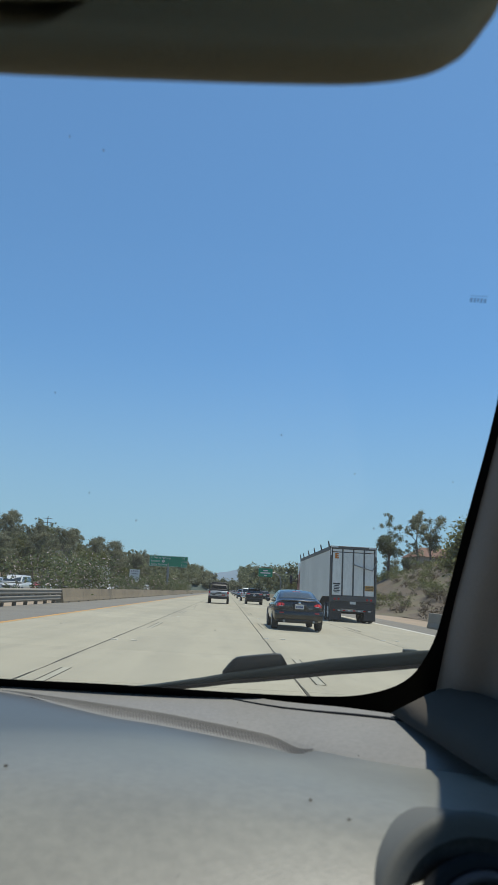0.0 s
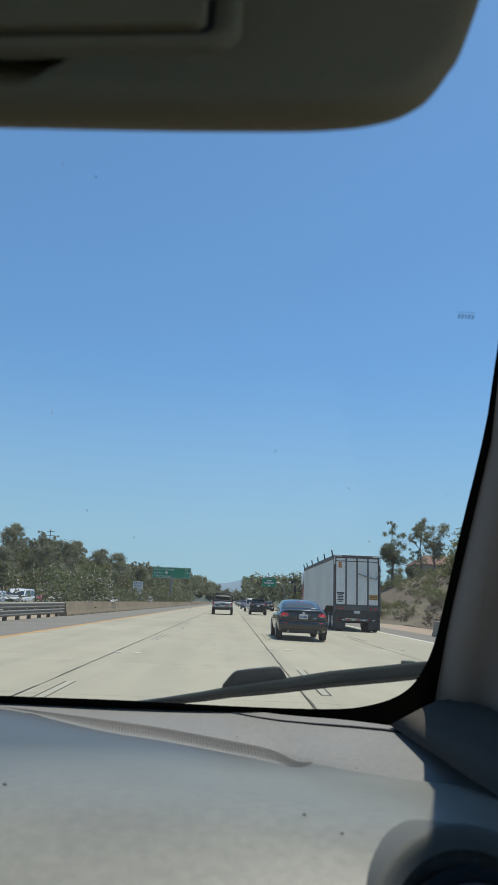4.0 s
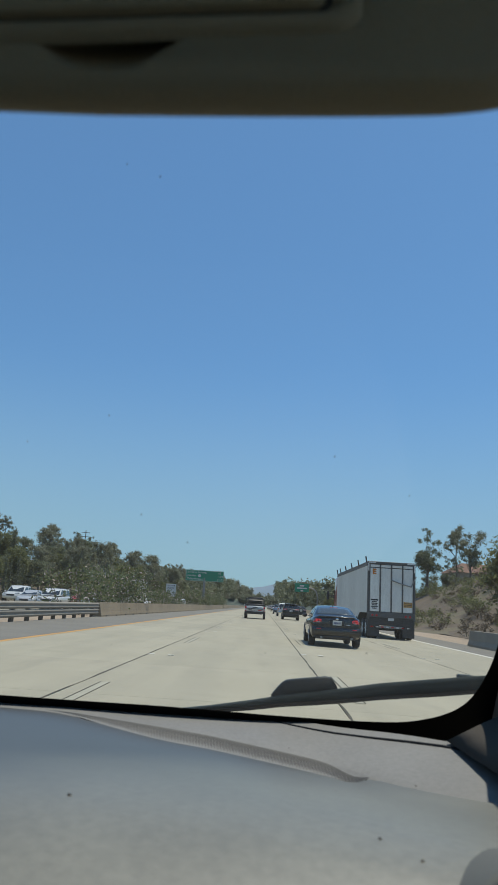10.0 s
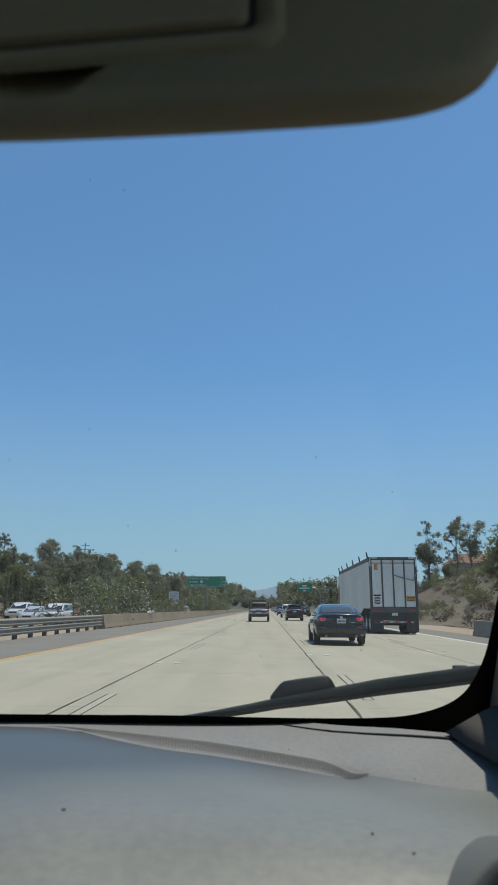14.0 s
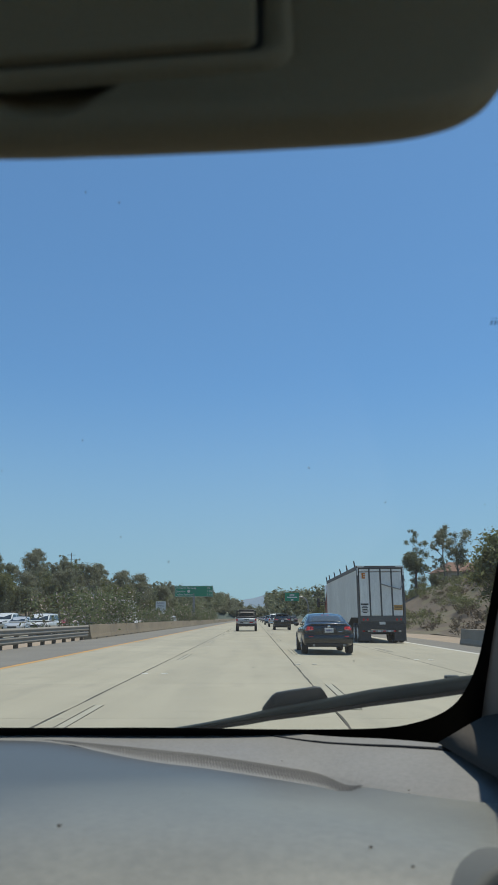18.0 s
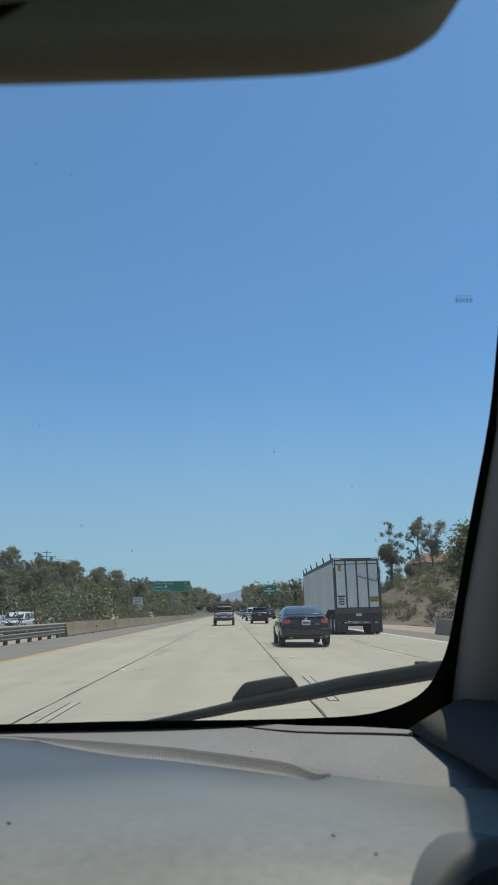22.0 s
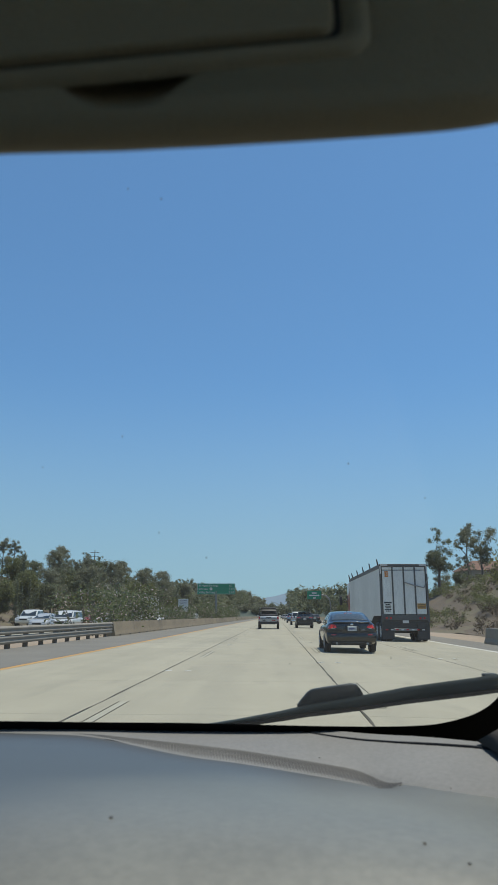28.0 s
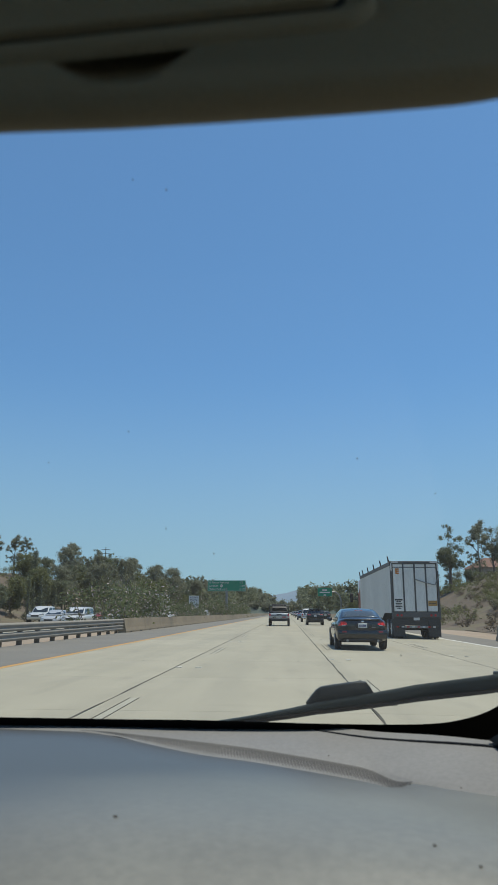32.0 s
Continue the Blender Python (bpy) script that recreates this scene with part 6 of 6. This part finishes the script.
    bm = bmesh.new()
    tube(bm, (0, 1.75, 1.41), (0, 1.55, 1.47), 0.012, 0.004, 8)
    part("roof_aerial", bm, M_TRIM, t)
    return t


put(build_dark_sedan(), 2.65, 24.5)


def build_rack_pickup():
    t = build_car(pick_spec(M_SILVER, "silver pickup truck with a black roof and bed rack", roof_paint=M_TRIM, bumper_paint=M_TRIM))
    for s in (-1, 1):
        bm = bmesh.new()
        tube(bm, (s * 0.88, 0.1, 1.82), (s * 0.8, 3.4, 1.9), 0.03, n=8)
        for y in (0.12, 0.9, 1.7):
            tube(bm, (s * 0.92, y, 1.15), (s * 0.88, y, 1.83), 0.03, n=8)
        part("rack_side", bm, M_TRIM, t, "black tubular rack side")
    for x0, x1, z0, z1, nm, mt, lb in ((-0.78, 0.78, 0.9, 0.97, "tailgate_band", M_TRIM, "dark tailgate band"), (-0.24, 0.24, 1.02, 1.1, "tailgate_handle", M_TRIM, "black tailgate handle"), (-0.6, -0.3, 0.78, 0.86, "sticker", M_TRIM, ""), (0.3, 0.62, 0.78, 0.86, "sticker", M_LAMP_RED, "")):
        bm = bmesh.new()
        box(bm, x0, x1, -0.016, 0.01, z0, z1, 0.006, 1)
        part(nm, bm, mt, t, lb)
    bm = bmesh.new()
    box(bm, -0.86, 0.86, 0.15, 1.68, 1.16, 1.36, 0.05, 2)
    part("bed_load", bm, M_TRIM, t, "dark covered load in the bed", True)
    for y in (0.12, 0.9, 1.7, 2.5):
        bm = bmesh.new()
        tube(bm, (-0.88, y, 1.84), (0.88, y, 1.84), 0.028, n=8)
        part("rack_bar", bm, M_TRIM, t, "black rack crossbar")
    bm = bmesh.new()
    box(bm, -0.7, 0.7, 0.5, 1.6, 1.87, 2.0, 0.04, 2)
    part("rack_load", bm, M_TRIM, t, "dark load strapped on the rack", True)
    return t


put(build_rack_pickup(), -0.65, 66)
black_suv = build_car(suv_spec(M_BLACK_PAINT, "black sport utility car seen from behind"))
put(black_suv, 3.05, 74)
put(build_car(suv_spec(M_BLUE_PAINT, "silver-blue crossover car with red tail lamps")), 2.9, 128)
put(build_car(pick_spec(M_SILVER, "silver-grey pickup truck with an empty bed")), 3.1, 98)
white_suv = build_car(suv_spec(M_WHITE_PAINT, "white sport utility car on the freeway"))
put(white_suv, -0.9, 150)


def build_spare_suv():
    t = build_car(suv_spec(M_BLACK_PAINT, "black boxy off-road car with a spare wheel behind", name="offroad_car", spoiler=None, rails=None))
    bm = bmesh.new()
    rows = []
    for k in range(25):
        a = 2 * math.pi * k / 24
        rows.append([(q * 0.36 * math.cos(a), h, 1.0 + q * 0.36 * math.sin(a)) for q, h in ((0.6, -0.05), (0.7, -0.2), (0.95, -0.2), (1.0, -0.12), (0.95, -0.04))])
    grid_mesh(bm, rows)
    sp = part("spare_wheel", bm, M_TYRE, t, "spare wheel on the tailgate", True)
    bm = bmesh.new()
    tube(bm, (0, -0.17, 1.0), (0, -0.03, 1.0), 0.22, n=20)
    part("spare_rim", bm, M_RIM, sp)
    return t


put(build_spare_suv(), 6.5, 118)
# oncoming traffic on the opposite carriageway, noses towards us
FLOW = [build_car(sedan_spec(M_WHITE_PAINT, "white sedan coming along the opposite carriageway")), build_car(sedan_spec(M_SILVER, "silver sedan coming along the opposite carriageway")), build_car(suv_spec(M_WHITE_PAINT, "white sport utility car coming the other way")), build_car(pick_spec(M_WHITE_PAINT, "white pickup truck coming the other way", bumper_paint=M_WHITE_PAINT)), build_car(sedan_spec(M_RED_PAINT, "red sedan coming along the opposite carriageway")), build_car(suv_spec(M_BLACK_PAINT, "dark sport utility car coming the other way"))]
for i, lane, y in ((2, 0, 60), (1, 1, 66), (3, 2, 74), (5, 0, 78), (2, 1, 88), (4, 2, 97), (0, 0, 108), (1, 1, 121), (3, 2, 133), (2, 0, 150), (5, 1, 166), (0, 2, 182), (1, 0, 205), (2, 1, 230), (0, 2, 262), (1, 0, 300), (2, 1, 345)):
    put(FLOW[i], -17.2 - 3.8 * lane, y, 180, -0.05, "cars on the opposite carriageway")
# far traffic ahead
for i, (x, y) in enumerate(((3.2, 190), (-0.8, 215), (3.1, 240), (6.6, 210), (-4.5, 260), (6.5, 290), (3.0, 320), (-0.6, 350))):
    put((white_suv, black_suv)[i % 2], x, y, 0, 0, "cars far ahead on the freeway")


def build_box_truck():
    t = thing("box_truck", "white box truck coming along the opposite carriageway", "truck")
    bm = bmesh.new()
    box(bm, -1.2, 1.2, 0.0, 5.6, 1.0, 3.5, 0.04, 2)
    part("cargo_box", bm, M_WHITE_PAINT, t)
    bm = bmesh.new()
    loft(bm, [(5.7, 0.6, 2.3, 1.0), (6.6, 0.6, 2.35, 1.0), (6.9, 0.6, 2.0, 1.0), (7.4, 0.6, 1.5, 0.98), (7.7, 0.62, 1.3, 0.85)])
    part("cab", bm, M_WHITE_PAINT, t, "", True)
    bm = bmesh.new()
    quad_panel(bm, [(0.85, 7.2, 1.6), (-0.85, 7.2, 1.6), (-0.8, 6.82, 2.2), (0.8, 6.82, 2.2)], 0.02)
    part("windscreen", bm, M_CARGLASS, t)
    bm = bmesh.new()
    box(bm, -0.5, 0.5, 0.2, 7.3, 0.6, 0.95)
    part("chassis", bm, M_TRIM, t)
    for y in (1.4, 6.6):
        for s in (-1, 1):
            build_wheel(t, s * 0.95, y, 0.45, 0.28, s)
    return t


put(build_box_truck(), -17.2, 96, 180, -0.05)


# ---- the articulated truck ----
def build_trailer():
    t = thing("cargo_trailer", "long grey ribbed aluminium trailer on tandem axles behind a red tractor", "trailer")
    L, w, z1 = 15.6, 1.29, 4.05
    # ribbed side skins, with a belly that drops between the axles
    foot = [(0.0, 1.35), (2.9, 1.35), (5.4, 0.62), (10.8, 0.62), (10.9, 1.32), (15.6, 1.32)]
    for s in (-1, 1):
        bm = bmesh.new()
        rows, n = [], 180
        for i in range(n + 1):
            y = L * i / n
            d = 0.028 if i % 2 else 0.0
            z0 = lerp_curve(foot, y)
            rows.append([(s * (w - 0.03 + d), y, z0 - 0.02), (s * (w - 0.03 + d), y, (z0 + z1) / 2), (s * (w - 0.03 + d), y, z1 - 0.2)])
        grid_mesh(bm, rows)
        part("side_skin", bm, M_TRAILER, t, "ribbed grey aluminium side")
        bm = bmesh.new()
        box(bm, min(s * (w - 0.06), s * (w + 0.015)), max(s * (w - 0.06), s * (w + 0.015)), 0, L, z1 - 0.22, z1, 0.015, 1)
        part("top_rail", bm, M_TRAILER_DARK, t)
    bm = bmesh.new()
    box(bm, -w + 0.06, w - 0.06, 0.06, L - 0.02, z1 - 0.12, z1 - 0.06)
    part("roof_tarp", bm, M_TRAILER_DARK, t)
    bm = bmesh.new()
    box(bm, -w, w, L - 0.05, L, 1.3, z1)
    part("front_wall", bm, M_TRAILER, t)
    bm = bmesh.new()
    grid_mesh(bm, [[(-w + 0.04, y, lerp_curve(foot, y) + 0.01), (w - 0.04, y, lerp_curve(foot, y) + 0.01)] for y in (0, 2.9, 5.4, 10.8, 10.9, 15.6)])
    part("belly", bm, M_TRAILER_DARK, t)
    # tarp bows standing over the side rail
    for y in (0.4, 3.6, 6.8, 10.0, 13.2, 15.3):
        bm = bmesh.new()
        tube(bm, (-w, y, z1 - 0.02), (-w - 0.06, y, z1 + 0.3), 0.045, 0.035, 8)
        part("tarp_bow", bm, M_TRIM, t)
    # tail frame and doors
    for x in (-w, w - 0.11):
        bm = bmesh.new()
        box(bm, x, x + 0.11, -0.05, 0.08, 1.0, z1 + 0.01, 0.015, 1)
        part("corner_post", bm, M_TRAILER_DARK, t)
    bm = bmesh.new()
    box(bm, -w, w, -0.05, 0.08, z1 - 0.13, z1 + 0.02, 0.015, 1)
    part("tail_header", bm, M_TRAILER_DARK, t)
    xs = (-1.18, -0.6, 0.0, 0.6, 1.18)
    for a, b in zip(xs, xs[1:]):
        bm = bmesh.new()
        box(bm, a + 0.035, b - 0.035, -0.02, 0.03, 1.42, 3.72, 0.01, 1)
        box(bm, a + 0.035, b - 0.035, -0.02, 0.03, 3.76, 3.9, 0.01, 1)
        part("door_panel", bm, M_TRAILER, t, "dusty grey door panel")
    for x in xs[1:-1]:
        bm = bmesh.new()
        box(bm, x - 0.04, x + 0.04, -0.05, 0.02, 1.36, 3.92, 0.012, 1)
        part("door_post", bm, M_TRAILER_DARK, t)
    bm = bmesh.new()
    box(bm, -w, w, -0.04, 0.1, 1.1, 1.4, 0.015, 1)
    part("sill_beam", bm, M_TRAILER_DARK, t)
    bm = bmesh.new()
    box(bm, -w + 0.04, w - 0.04, 0.02, 0.12, 0.7, 1.1)
    part("tail_skirt", bm, M_TRIM, t)
    bm = bmesh.new()
    box(bm, -1.1, 1.1, -0.02, 0.1, 0.56, 0.68, 0.015, 1)
    part("under_guard", bm, M_STEEL, t)
    for k in range(8):
        bm = bmesh.new()
        x = -1.08 + k * 0.275
        box(bm, x, x + 0.14, -0.026, -0.018, 0.59, 0.65)
        part("reflective_strip", bm, M_WHITE if k % 2 else M_LAMP_RED, t)
    for x0, z0, x1, z2 in ((-1.27, 3.55, -1.21, 3.95), (-1.25, 3.98, -0.85, 4.04), (1.21, 3.55, 1.27, 3.95), (0.85, 3.98, 1.25, 4.04)):
        bm = bmesh.new()
        box(bm, x0, x1, -0.058, -0.048, z0, z2)
        part("white_marker", bm, M_WHITE, t)
    for x in (-1.0, -0.78, 0.78, 1.0):
        bm = bmesh.new()
        tube(bm, (x, -0.06, 1.22), (x, -0.02, 1.22), 0.06, n=16)
        part("tail_lamp", bm, M_LAMP_RED, t, "round red tail lamp")
    bm = bmesh.new()
    box(bm, -0.16, 0.16, -0.055, -0.04, 0.96, 1.1)
    part("number_plate", bm, M_PLATE, t)
    # letter mark, notices and the folding arm
    words("letter_mark", "E", 0.38, pose(-1.02, -0.026, 3.4, 90, 0, 0), M_ORANGE, t, 0.022)
    for k in range(6):
        bm = bmesh.new()
        hw = (0.2, 0.13, 0.17, 0.14, 0.18, 0.12)[k]
        box(bm, -0.9 - hw, -0.9 + hw, -0.026, -0.02, 1.98 - k * 0.085, 2.03 - k * 0.085 + (0.03 if k == 0 else 0))
        part("notice_bar", bm, M_TRIM, t)
    bm = bmesh.new()
    box(bm, 0.66, 1.13, -0.027, -0.02, 1.7, 1.98)
    y = part("yellow_notice", bm, M_YELLOW, t, "faded yellow notice")
    for k in range(3):
        bm = bmesh.new()
        box(bm, 0.7, 1.09, -0.031, -0.026, 1.74 + k * 0.08, 1.765 + k * 0.08)
        part("notice_bar", bm, M_TRIM, y)
    bm = bmesh.new()
    sweep(bm, [(0.0, -0.08, 3.1), (0.45, -0.1, 2.95), (1.05, -0.1, 2.8), (1.32, -0.1, 3.35)], 0.03)
    part("tarp_arm", bm, M_STEEL, t, "folding steel tarp arm")
    for yy in (0.75, 2.05):
        for s in (-1, 1):
            for o in (0.0, 0.33):
                build_wheel(t, s * (w - 0.18 - o), yy, 0.51, 0.26, s, M_WHITE_PAINT)
        bm = bmesh.new()
        tube(bm, (-1.0, yy, 0.51), (1.0, yy, 0.51), 0.08, n=10)
        part("axle", bm, M_TRIM, t)
    for s in (-1, 1):
        bm = bmesh.new()
        box(bm, min(s * 0.62, s * 1.25), max(s * 0.62, s * 1.25), -0.02, 0.01, 0.12, 0.95, 0.004, 1)
        part("mud_flap", bm, M_TRIM, t)
        bm = bmesh.new()
        box(bm, min(s * 0.4, s * 0.5), max(s * 0.4, s * 0.5), 0.1, 15.4, 1.05, 1.35)
        part("frame_rail", bm, M_TRIM, t)
    return t


def build_tractor():
    t = thing("truck_tractor", "red truck tractor with a tall sleeper cab", "truck")
    y0 = 11.2
    bm = bmesh.new()
    box(bm, -1.22, 1.22, y0 + 4.7, y0 + 7.0, 1.15, 3.85, 0.16, 4)
    part("sleeper_cab", bm, M_RED_PAINT, t, "tall dark red sleeper cab", True)
    bm = bmesh.new()
    loft(bm, [(y0 + 6.9, 0.8, 2.0, 1.12), (y0 + 8.2, 0.75, 1.95, 1.1), (y0 + 8.9, 0.7, 1.75, 1.02), (y0 + 9.2, 0.75, 1.5, 0.8)], 0.06)
    part("bonnet", bm, M_RED_PAINT, t, "bright red bonnet", True)
    for s in (-1, 1):
        bm = bmesh.new()
        rows = []
        for k in range(13):
            a = math.pi * k / 12
            rows.append([(s * q, y0 + 8.25 + 0.66 * math.cos(a), 0.55 + 0.72 * math.sin(a)) for q in (0.75, 1.24)])
        grid_mesh(bm, rows)
        part("front_fender", bm, M_RED_PAINT, t, "", True)
        build_wheel(t, s * 1.05, y0 + 8.25, 0.51, 0.3, s)
        for yy in (y0 + 1.2, y0 + 2.5):
            for o in (0.0, 0.33):
                build_wheel(t, s * (1.1 - o), yy, 0.51, 0.27, s, M_WHITE_PAINT)
        bm = bmesh.new()
        tube(bm, (s * 0.95, y0 + 4.6, 0.75), (s * 0.95, y0 + 6.4, 0.75), 0.33, n=20)
        part("fuel_tank", bm, M_CHROME, t, "polished round fuel tank", True)
        bm = bmesh.new()
        tube(bm, (s * 1.22, y0 + 7.1, 2.5), (s * 1.65, y0 + 7.15, 2.5), 0.025, n=6)
        tube(bm, (s * 1.22, y0 + 7.1, 2.35), (s * 1.65, y0 + 7.15, 2.35), 0.025, n=6)
        part("mirror_arm", bm, M_TRIM, t)
        bm = bmesh.new()
        box(bm, min(s * 1.6, s * 1.82), max(s * 1.6, s * 1.82), y0 + 7.1, y0 + 7.2, 2.15, 2.85, 0.03, 2)
        part("door_mirror", bm, M_TRIM, t, "", True)
        bm = bmesh.new()
        box(bm, s * 1.0 - 0.1 if s > 0 else -1.23, 1.23 if s > 0 else -0.9, y0 + 7.0, y0 + 7.02, 2.0, 2.9)
        part("side_window", bm, M_CARGLASS, t)
    bm = bmesh.new()
    box(bm, -0.45, 0.45, y0 + 0.4, y0 + 8.8, 0.75, 1.05)
    part("chassis", bm, M_TRIM, t)
    bm = bmesh.new()
    quad_panel(bm, [(1.05, y0 + 7.3, 2.0), (-1.05, y0 + 7.3, 2.0), (-1.0, y0 + 7.02, 2.85), (1.0, y0 + 7.02, 2.85)], 0.02)
    part("windscreen", bm, M_CARGLASS, t)
    return t


TRUCK_X, TRUCK_Y = 6.95, 38.0
put(build_trailer(), TRUCK_X, TRUCK_Y)
tractor = build_tractor()
put(tractor, TRUCK_X, TRUCK_Y)
put(tractor, -24.8, 152, 180, -0.05)


# ---- signs, poles and houses ----
def build_guide_sign():
    t = thing("freeway_sign", "large green freeway guide sign on a steel post in the median", "road sign")
    W, H, z0 = 7.0, 1.95, 5.1
    bm = bmesh.new()
    tube(bm, (0, 0.2, -0.3), (0, 0.2, z0 + 0.6), 0.22, n=16)
    part("post", bm, M_STEEL, t)
    bm = bmesh.new()
    box(bm, -W / 2, W / 2, 0.0, 0.06, z0, z0 + H, 0.05, 3)
    part("sign_board", bm, M_GREEN_SIGN, t, "green sign board")
    bm = bmesh.new()
    for x0, x1, a, b in ((-W / 2 + 0.05, W / 2 - 0.05, z0 + 0.05, z0 + 0.09), (-W / 2 + 0.05, W / 2 - 0.05, z0 + H - 0.09, z0 + H - 0.05), (-W / 2 + 0.05, -W / 2 + 0.09, z0 + 0.09, z0 + H - 0.09), (W / 2 - 0.09, W / 2 - 0.05, z0 + 0.09, z0 + H - 0.09)):
        box(bm, x0, x1, -0.008, 0.004, a, b)
    part("white_border", bm, M_WHITE, t)
    for k, (a, b) in enumerate((("El Norte Parkway", "1/2"), ("Junction", "1 3/4"), ("Valley Parkway", "2 1/2"))):
        z = z0 + H - 0.55 - k * 0.59
        words("sign_words", a, 0.5, pose(-W / 2 + 0.3, -0.01, z, 90, 0, 0), M_WHITE, t)
        words("sign_words", b, 0.48, pose(W / 2 - 1.15, -0.01, z, 90, 0, 0), M_WHITE, t)
    bm = bmesh.new()
    tube(bm, (-0.95, -0.012, z0 + 0.97), (-0.95, 0.0, z0 + 0.97), 0.26, n=20)
    s = part("route_shield", bm, M_WHITE, t, "white route shield")
    words("route_number", "78", 0.3, pose(-1.13, -0.018, z0 + 0.87, 90, 0, 0), M_GREEN_SIGN, s)
    for q in (-2.4, 2.4):
        bm = bmesh.new()
        box(bm, q - 0.06, q + 0.06, 0.06, 0.2, z0 - 0.1, z0 + H + 0.1)
        part("stiffener", bm, M_STEEL, t)
    bm = bmesh.new()
    tube(bm, (-3.2, 0.2, z0 + 0.5), (3.2, 0.2, z0 + 0.5), 0.09, n=10)
    part("crossbeam", bm, M_STEEL, t)
    return t


put(build_guide_sign(), -10.9, 128, 0, -0.1)


def build_post_sign(name, label, lines, w, h, board, ink, size, posts, z0=2.1):
    t = thing(name, label, "road sign")
    for x in posts:
        bm = bmesh.new()
        box(bm, x - 0.05, x + 0.05, 0.02, 0.12, -0.4, z0 + h - 0.1)
        part("post", bm, M_WOOD_POST, t)
    bm = bmesh.new()
    box(bm, -w / 2, w / 2, 0, 0.02, z0, z0 + h, 0.008, 1)
    part("sign_board", bm, board, t)
    for k, s in enumerate(lines):
        words("sign_words", s, size, pose(-w / 2 + 0.12, -0.004, z0 + h - size * 1.15 - k * size * 1.3, 90, 0, 0), ink, t)
    return t


put(build_post_sign("park_sign", "green roadside sign on two wooden posts", ["PARK - RIDE", "NEXT EXIT"], 1.85, 1.2, M_GREEN_SIGN, M_WHITE, 0.25, (-0.6, 0.6)), 13.6, 96, 0, 0.0)
put(build_post_sign("lane_sign", "white roadside sign on one post in the median", ["SLOWER", "TRAFFIC", "KEEP", "RIGHT"], 1.25, 1.55, M_WHITE, M_TRIM, 0.25, (0.0,), 1.7), -11.6, 88)


def build_arm_sign():
    t = thing("exit_sign", "green exit sign hung from a curved steel arm", "road sign")
    bm = bmesh.new()
    pts = [(3.6, 0, -0.4), (3.6, 0, 4.2), (3.3, 0, 5.4), (2.5, 0, 6.1), (1.4, 0, 6.3), (-1.6, 0, 6.3)]
    sweep(bm, pts, 0.16, 10)
    part("curved_arm", bm, M_STEEL, t)
    bm = bmesh.new()
    box(bm, -1.9, 1.5, -0.24, -0.18, 5.2, 7.2, 0.05, 2)
    part("sign_board", bm, M_GREEN_SIGN, t)
    for q, wd in ((6.65, 1.1), (6.1, 2.4), (5.5, 0.6)):
        bm = bmesh.new()
        box(bm, -0.2 - wd / 2, -0.2 + wd / 2, -0.25, -0.24, q - 0.14, q + 0.14)
        part("lettering_bar", bm, M_WHITE, t)
    return t


put(build_arm_sign(), 9.4, 168)


def build_pole(h, arms, label, name="utility_pole"):
    t = thing(name, label, "pole")
    bm = bmesh.new()
    tube(bm, (0, 0, -0.5), (0, 0, h), 0.2, 0.12, 10)
    part("shaft", bm, M_WOOD_POST, t)
    for z, w in arms:
        bm = bmesh.new()
        box(bm, -w, w, -0.06, 0.06, z - 0.07, z + 0.07)
        part("crossarm", bm, M_WOOD_POST, t)
    return t


up = build_pole(17, ((16.2, 1.5), (14.8, 1.5), (13.2, 1.3)), "tall wooden utility pole with crossarms")
for x, y in ((-62, 235), (34, 250), (60, 330), (-70, 420)):
    ob = put(up, x, y, 8)
    ob.location.z = ground_z(x, y)
    ob["group"] = "utility poles"


def build_house(w, d, h, label):
    t = thing("house", label, "house")
    bm = bmesh.new()
    box(bm, -w / 2, w / 2, 0, d, -1.5, h)
    part("wall", bm, M_STUCCO, t)
    bm = bmesh.new()
    e = 0.5
    a = [(-w / 2 - e, -e, h), (w / 2 + e, -e, h), (w / 2 + e, d + e, h), (-w / 2 - e, d + e, h)]
    r = [(-w / 2 + d * 0.3, d / 2, h + d * 0.28), (w / 2 - d * 0.3, d / 2, h + d * 0.28)]
    v = [bm.verts.new(p) for p in a + r]
    for f in ((0, 1, 5, 4), (1, 2, 5), (2, 3, 4, 5), (3, 0, 4), (3, 2, 1, 0)):
        bm.faces.new([v[i] for i in f])
    bmesh.ops.recalc_face_normals(bm, faces=bm.faces)
    part("roof", bm, M_TILE_ROOF, t, "brown tiled roof")
    for k in range(4):
        for z in (1.0, 3.8) if h > 5 else (1.0,):
            bm = bmesh.new()
            x = -w / 2 + (k + 0.5) * w / 4
            box(bm, x - 0.55, x + 0.55, -0.04, 0.02, z, z + 1.3)
            part("window", bm, M_CARGLASS, t)
    return t


HOUSES = [build_house(13, 9, 6, "two-storey tan stucco house with a tiled roof"), build_house(16, 9, 3.2, "low tan stucco house with a tiled roof")]
for i, x, y, tn in ((0, 52, 165, 12), (1, 58, 190, -15), (0, 74, 205, 5), (1, -72, 330, 10), (1, -60, 380, -10), (0, 95, 300, 0)):
    ob = put(HOUSES[i], x, y, tn, 0, "houses on the hillside")
    ob.location.z = ground_z(x, y) + 1.2


# ---- pavement slabs ----
build_slabs()
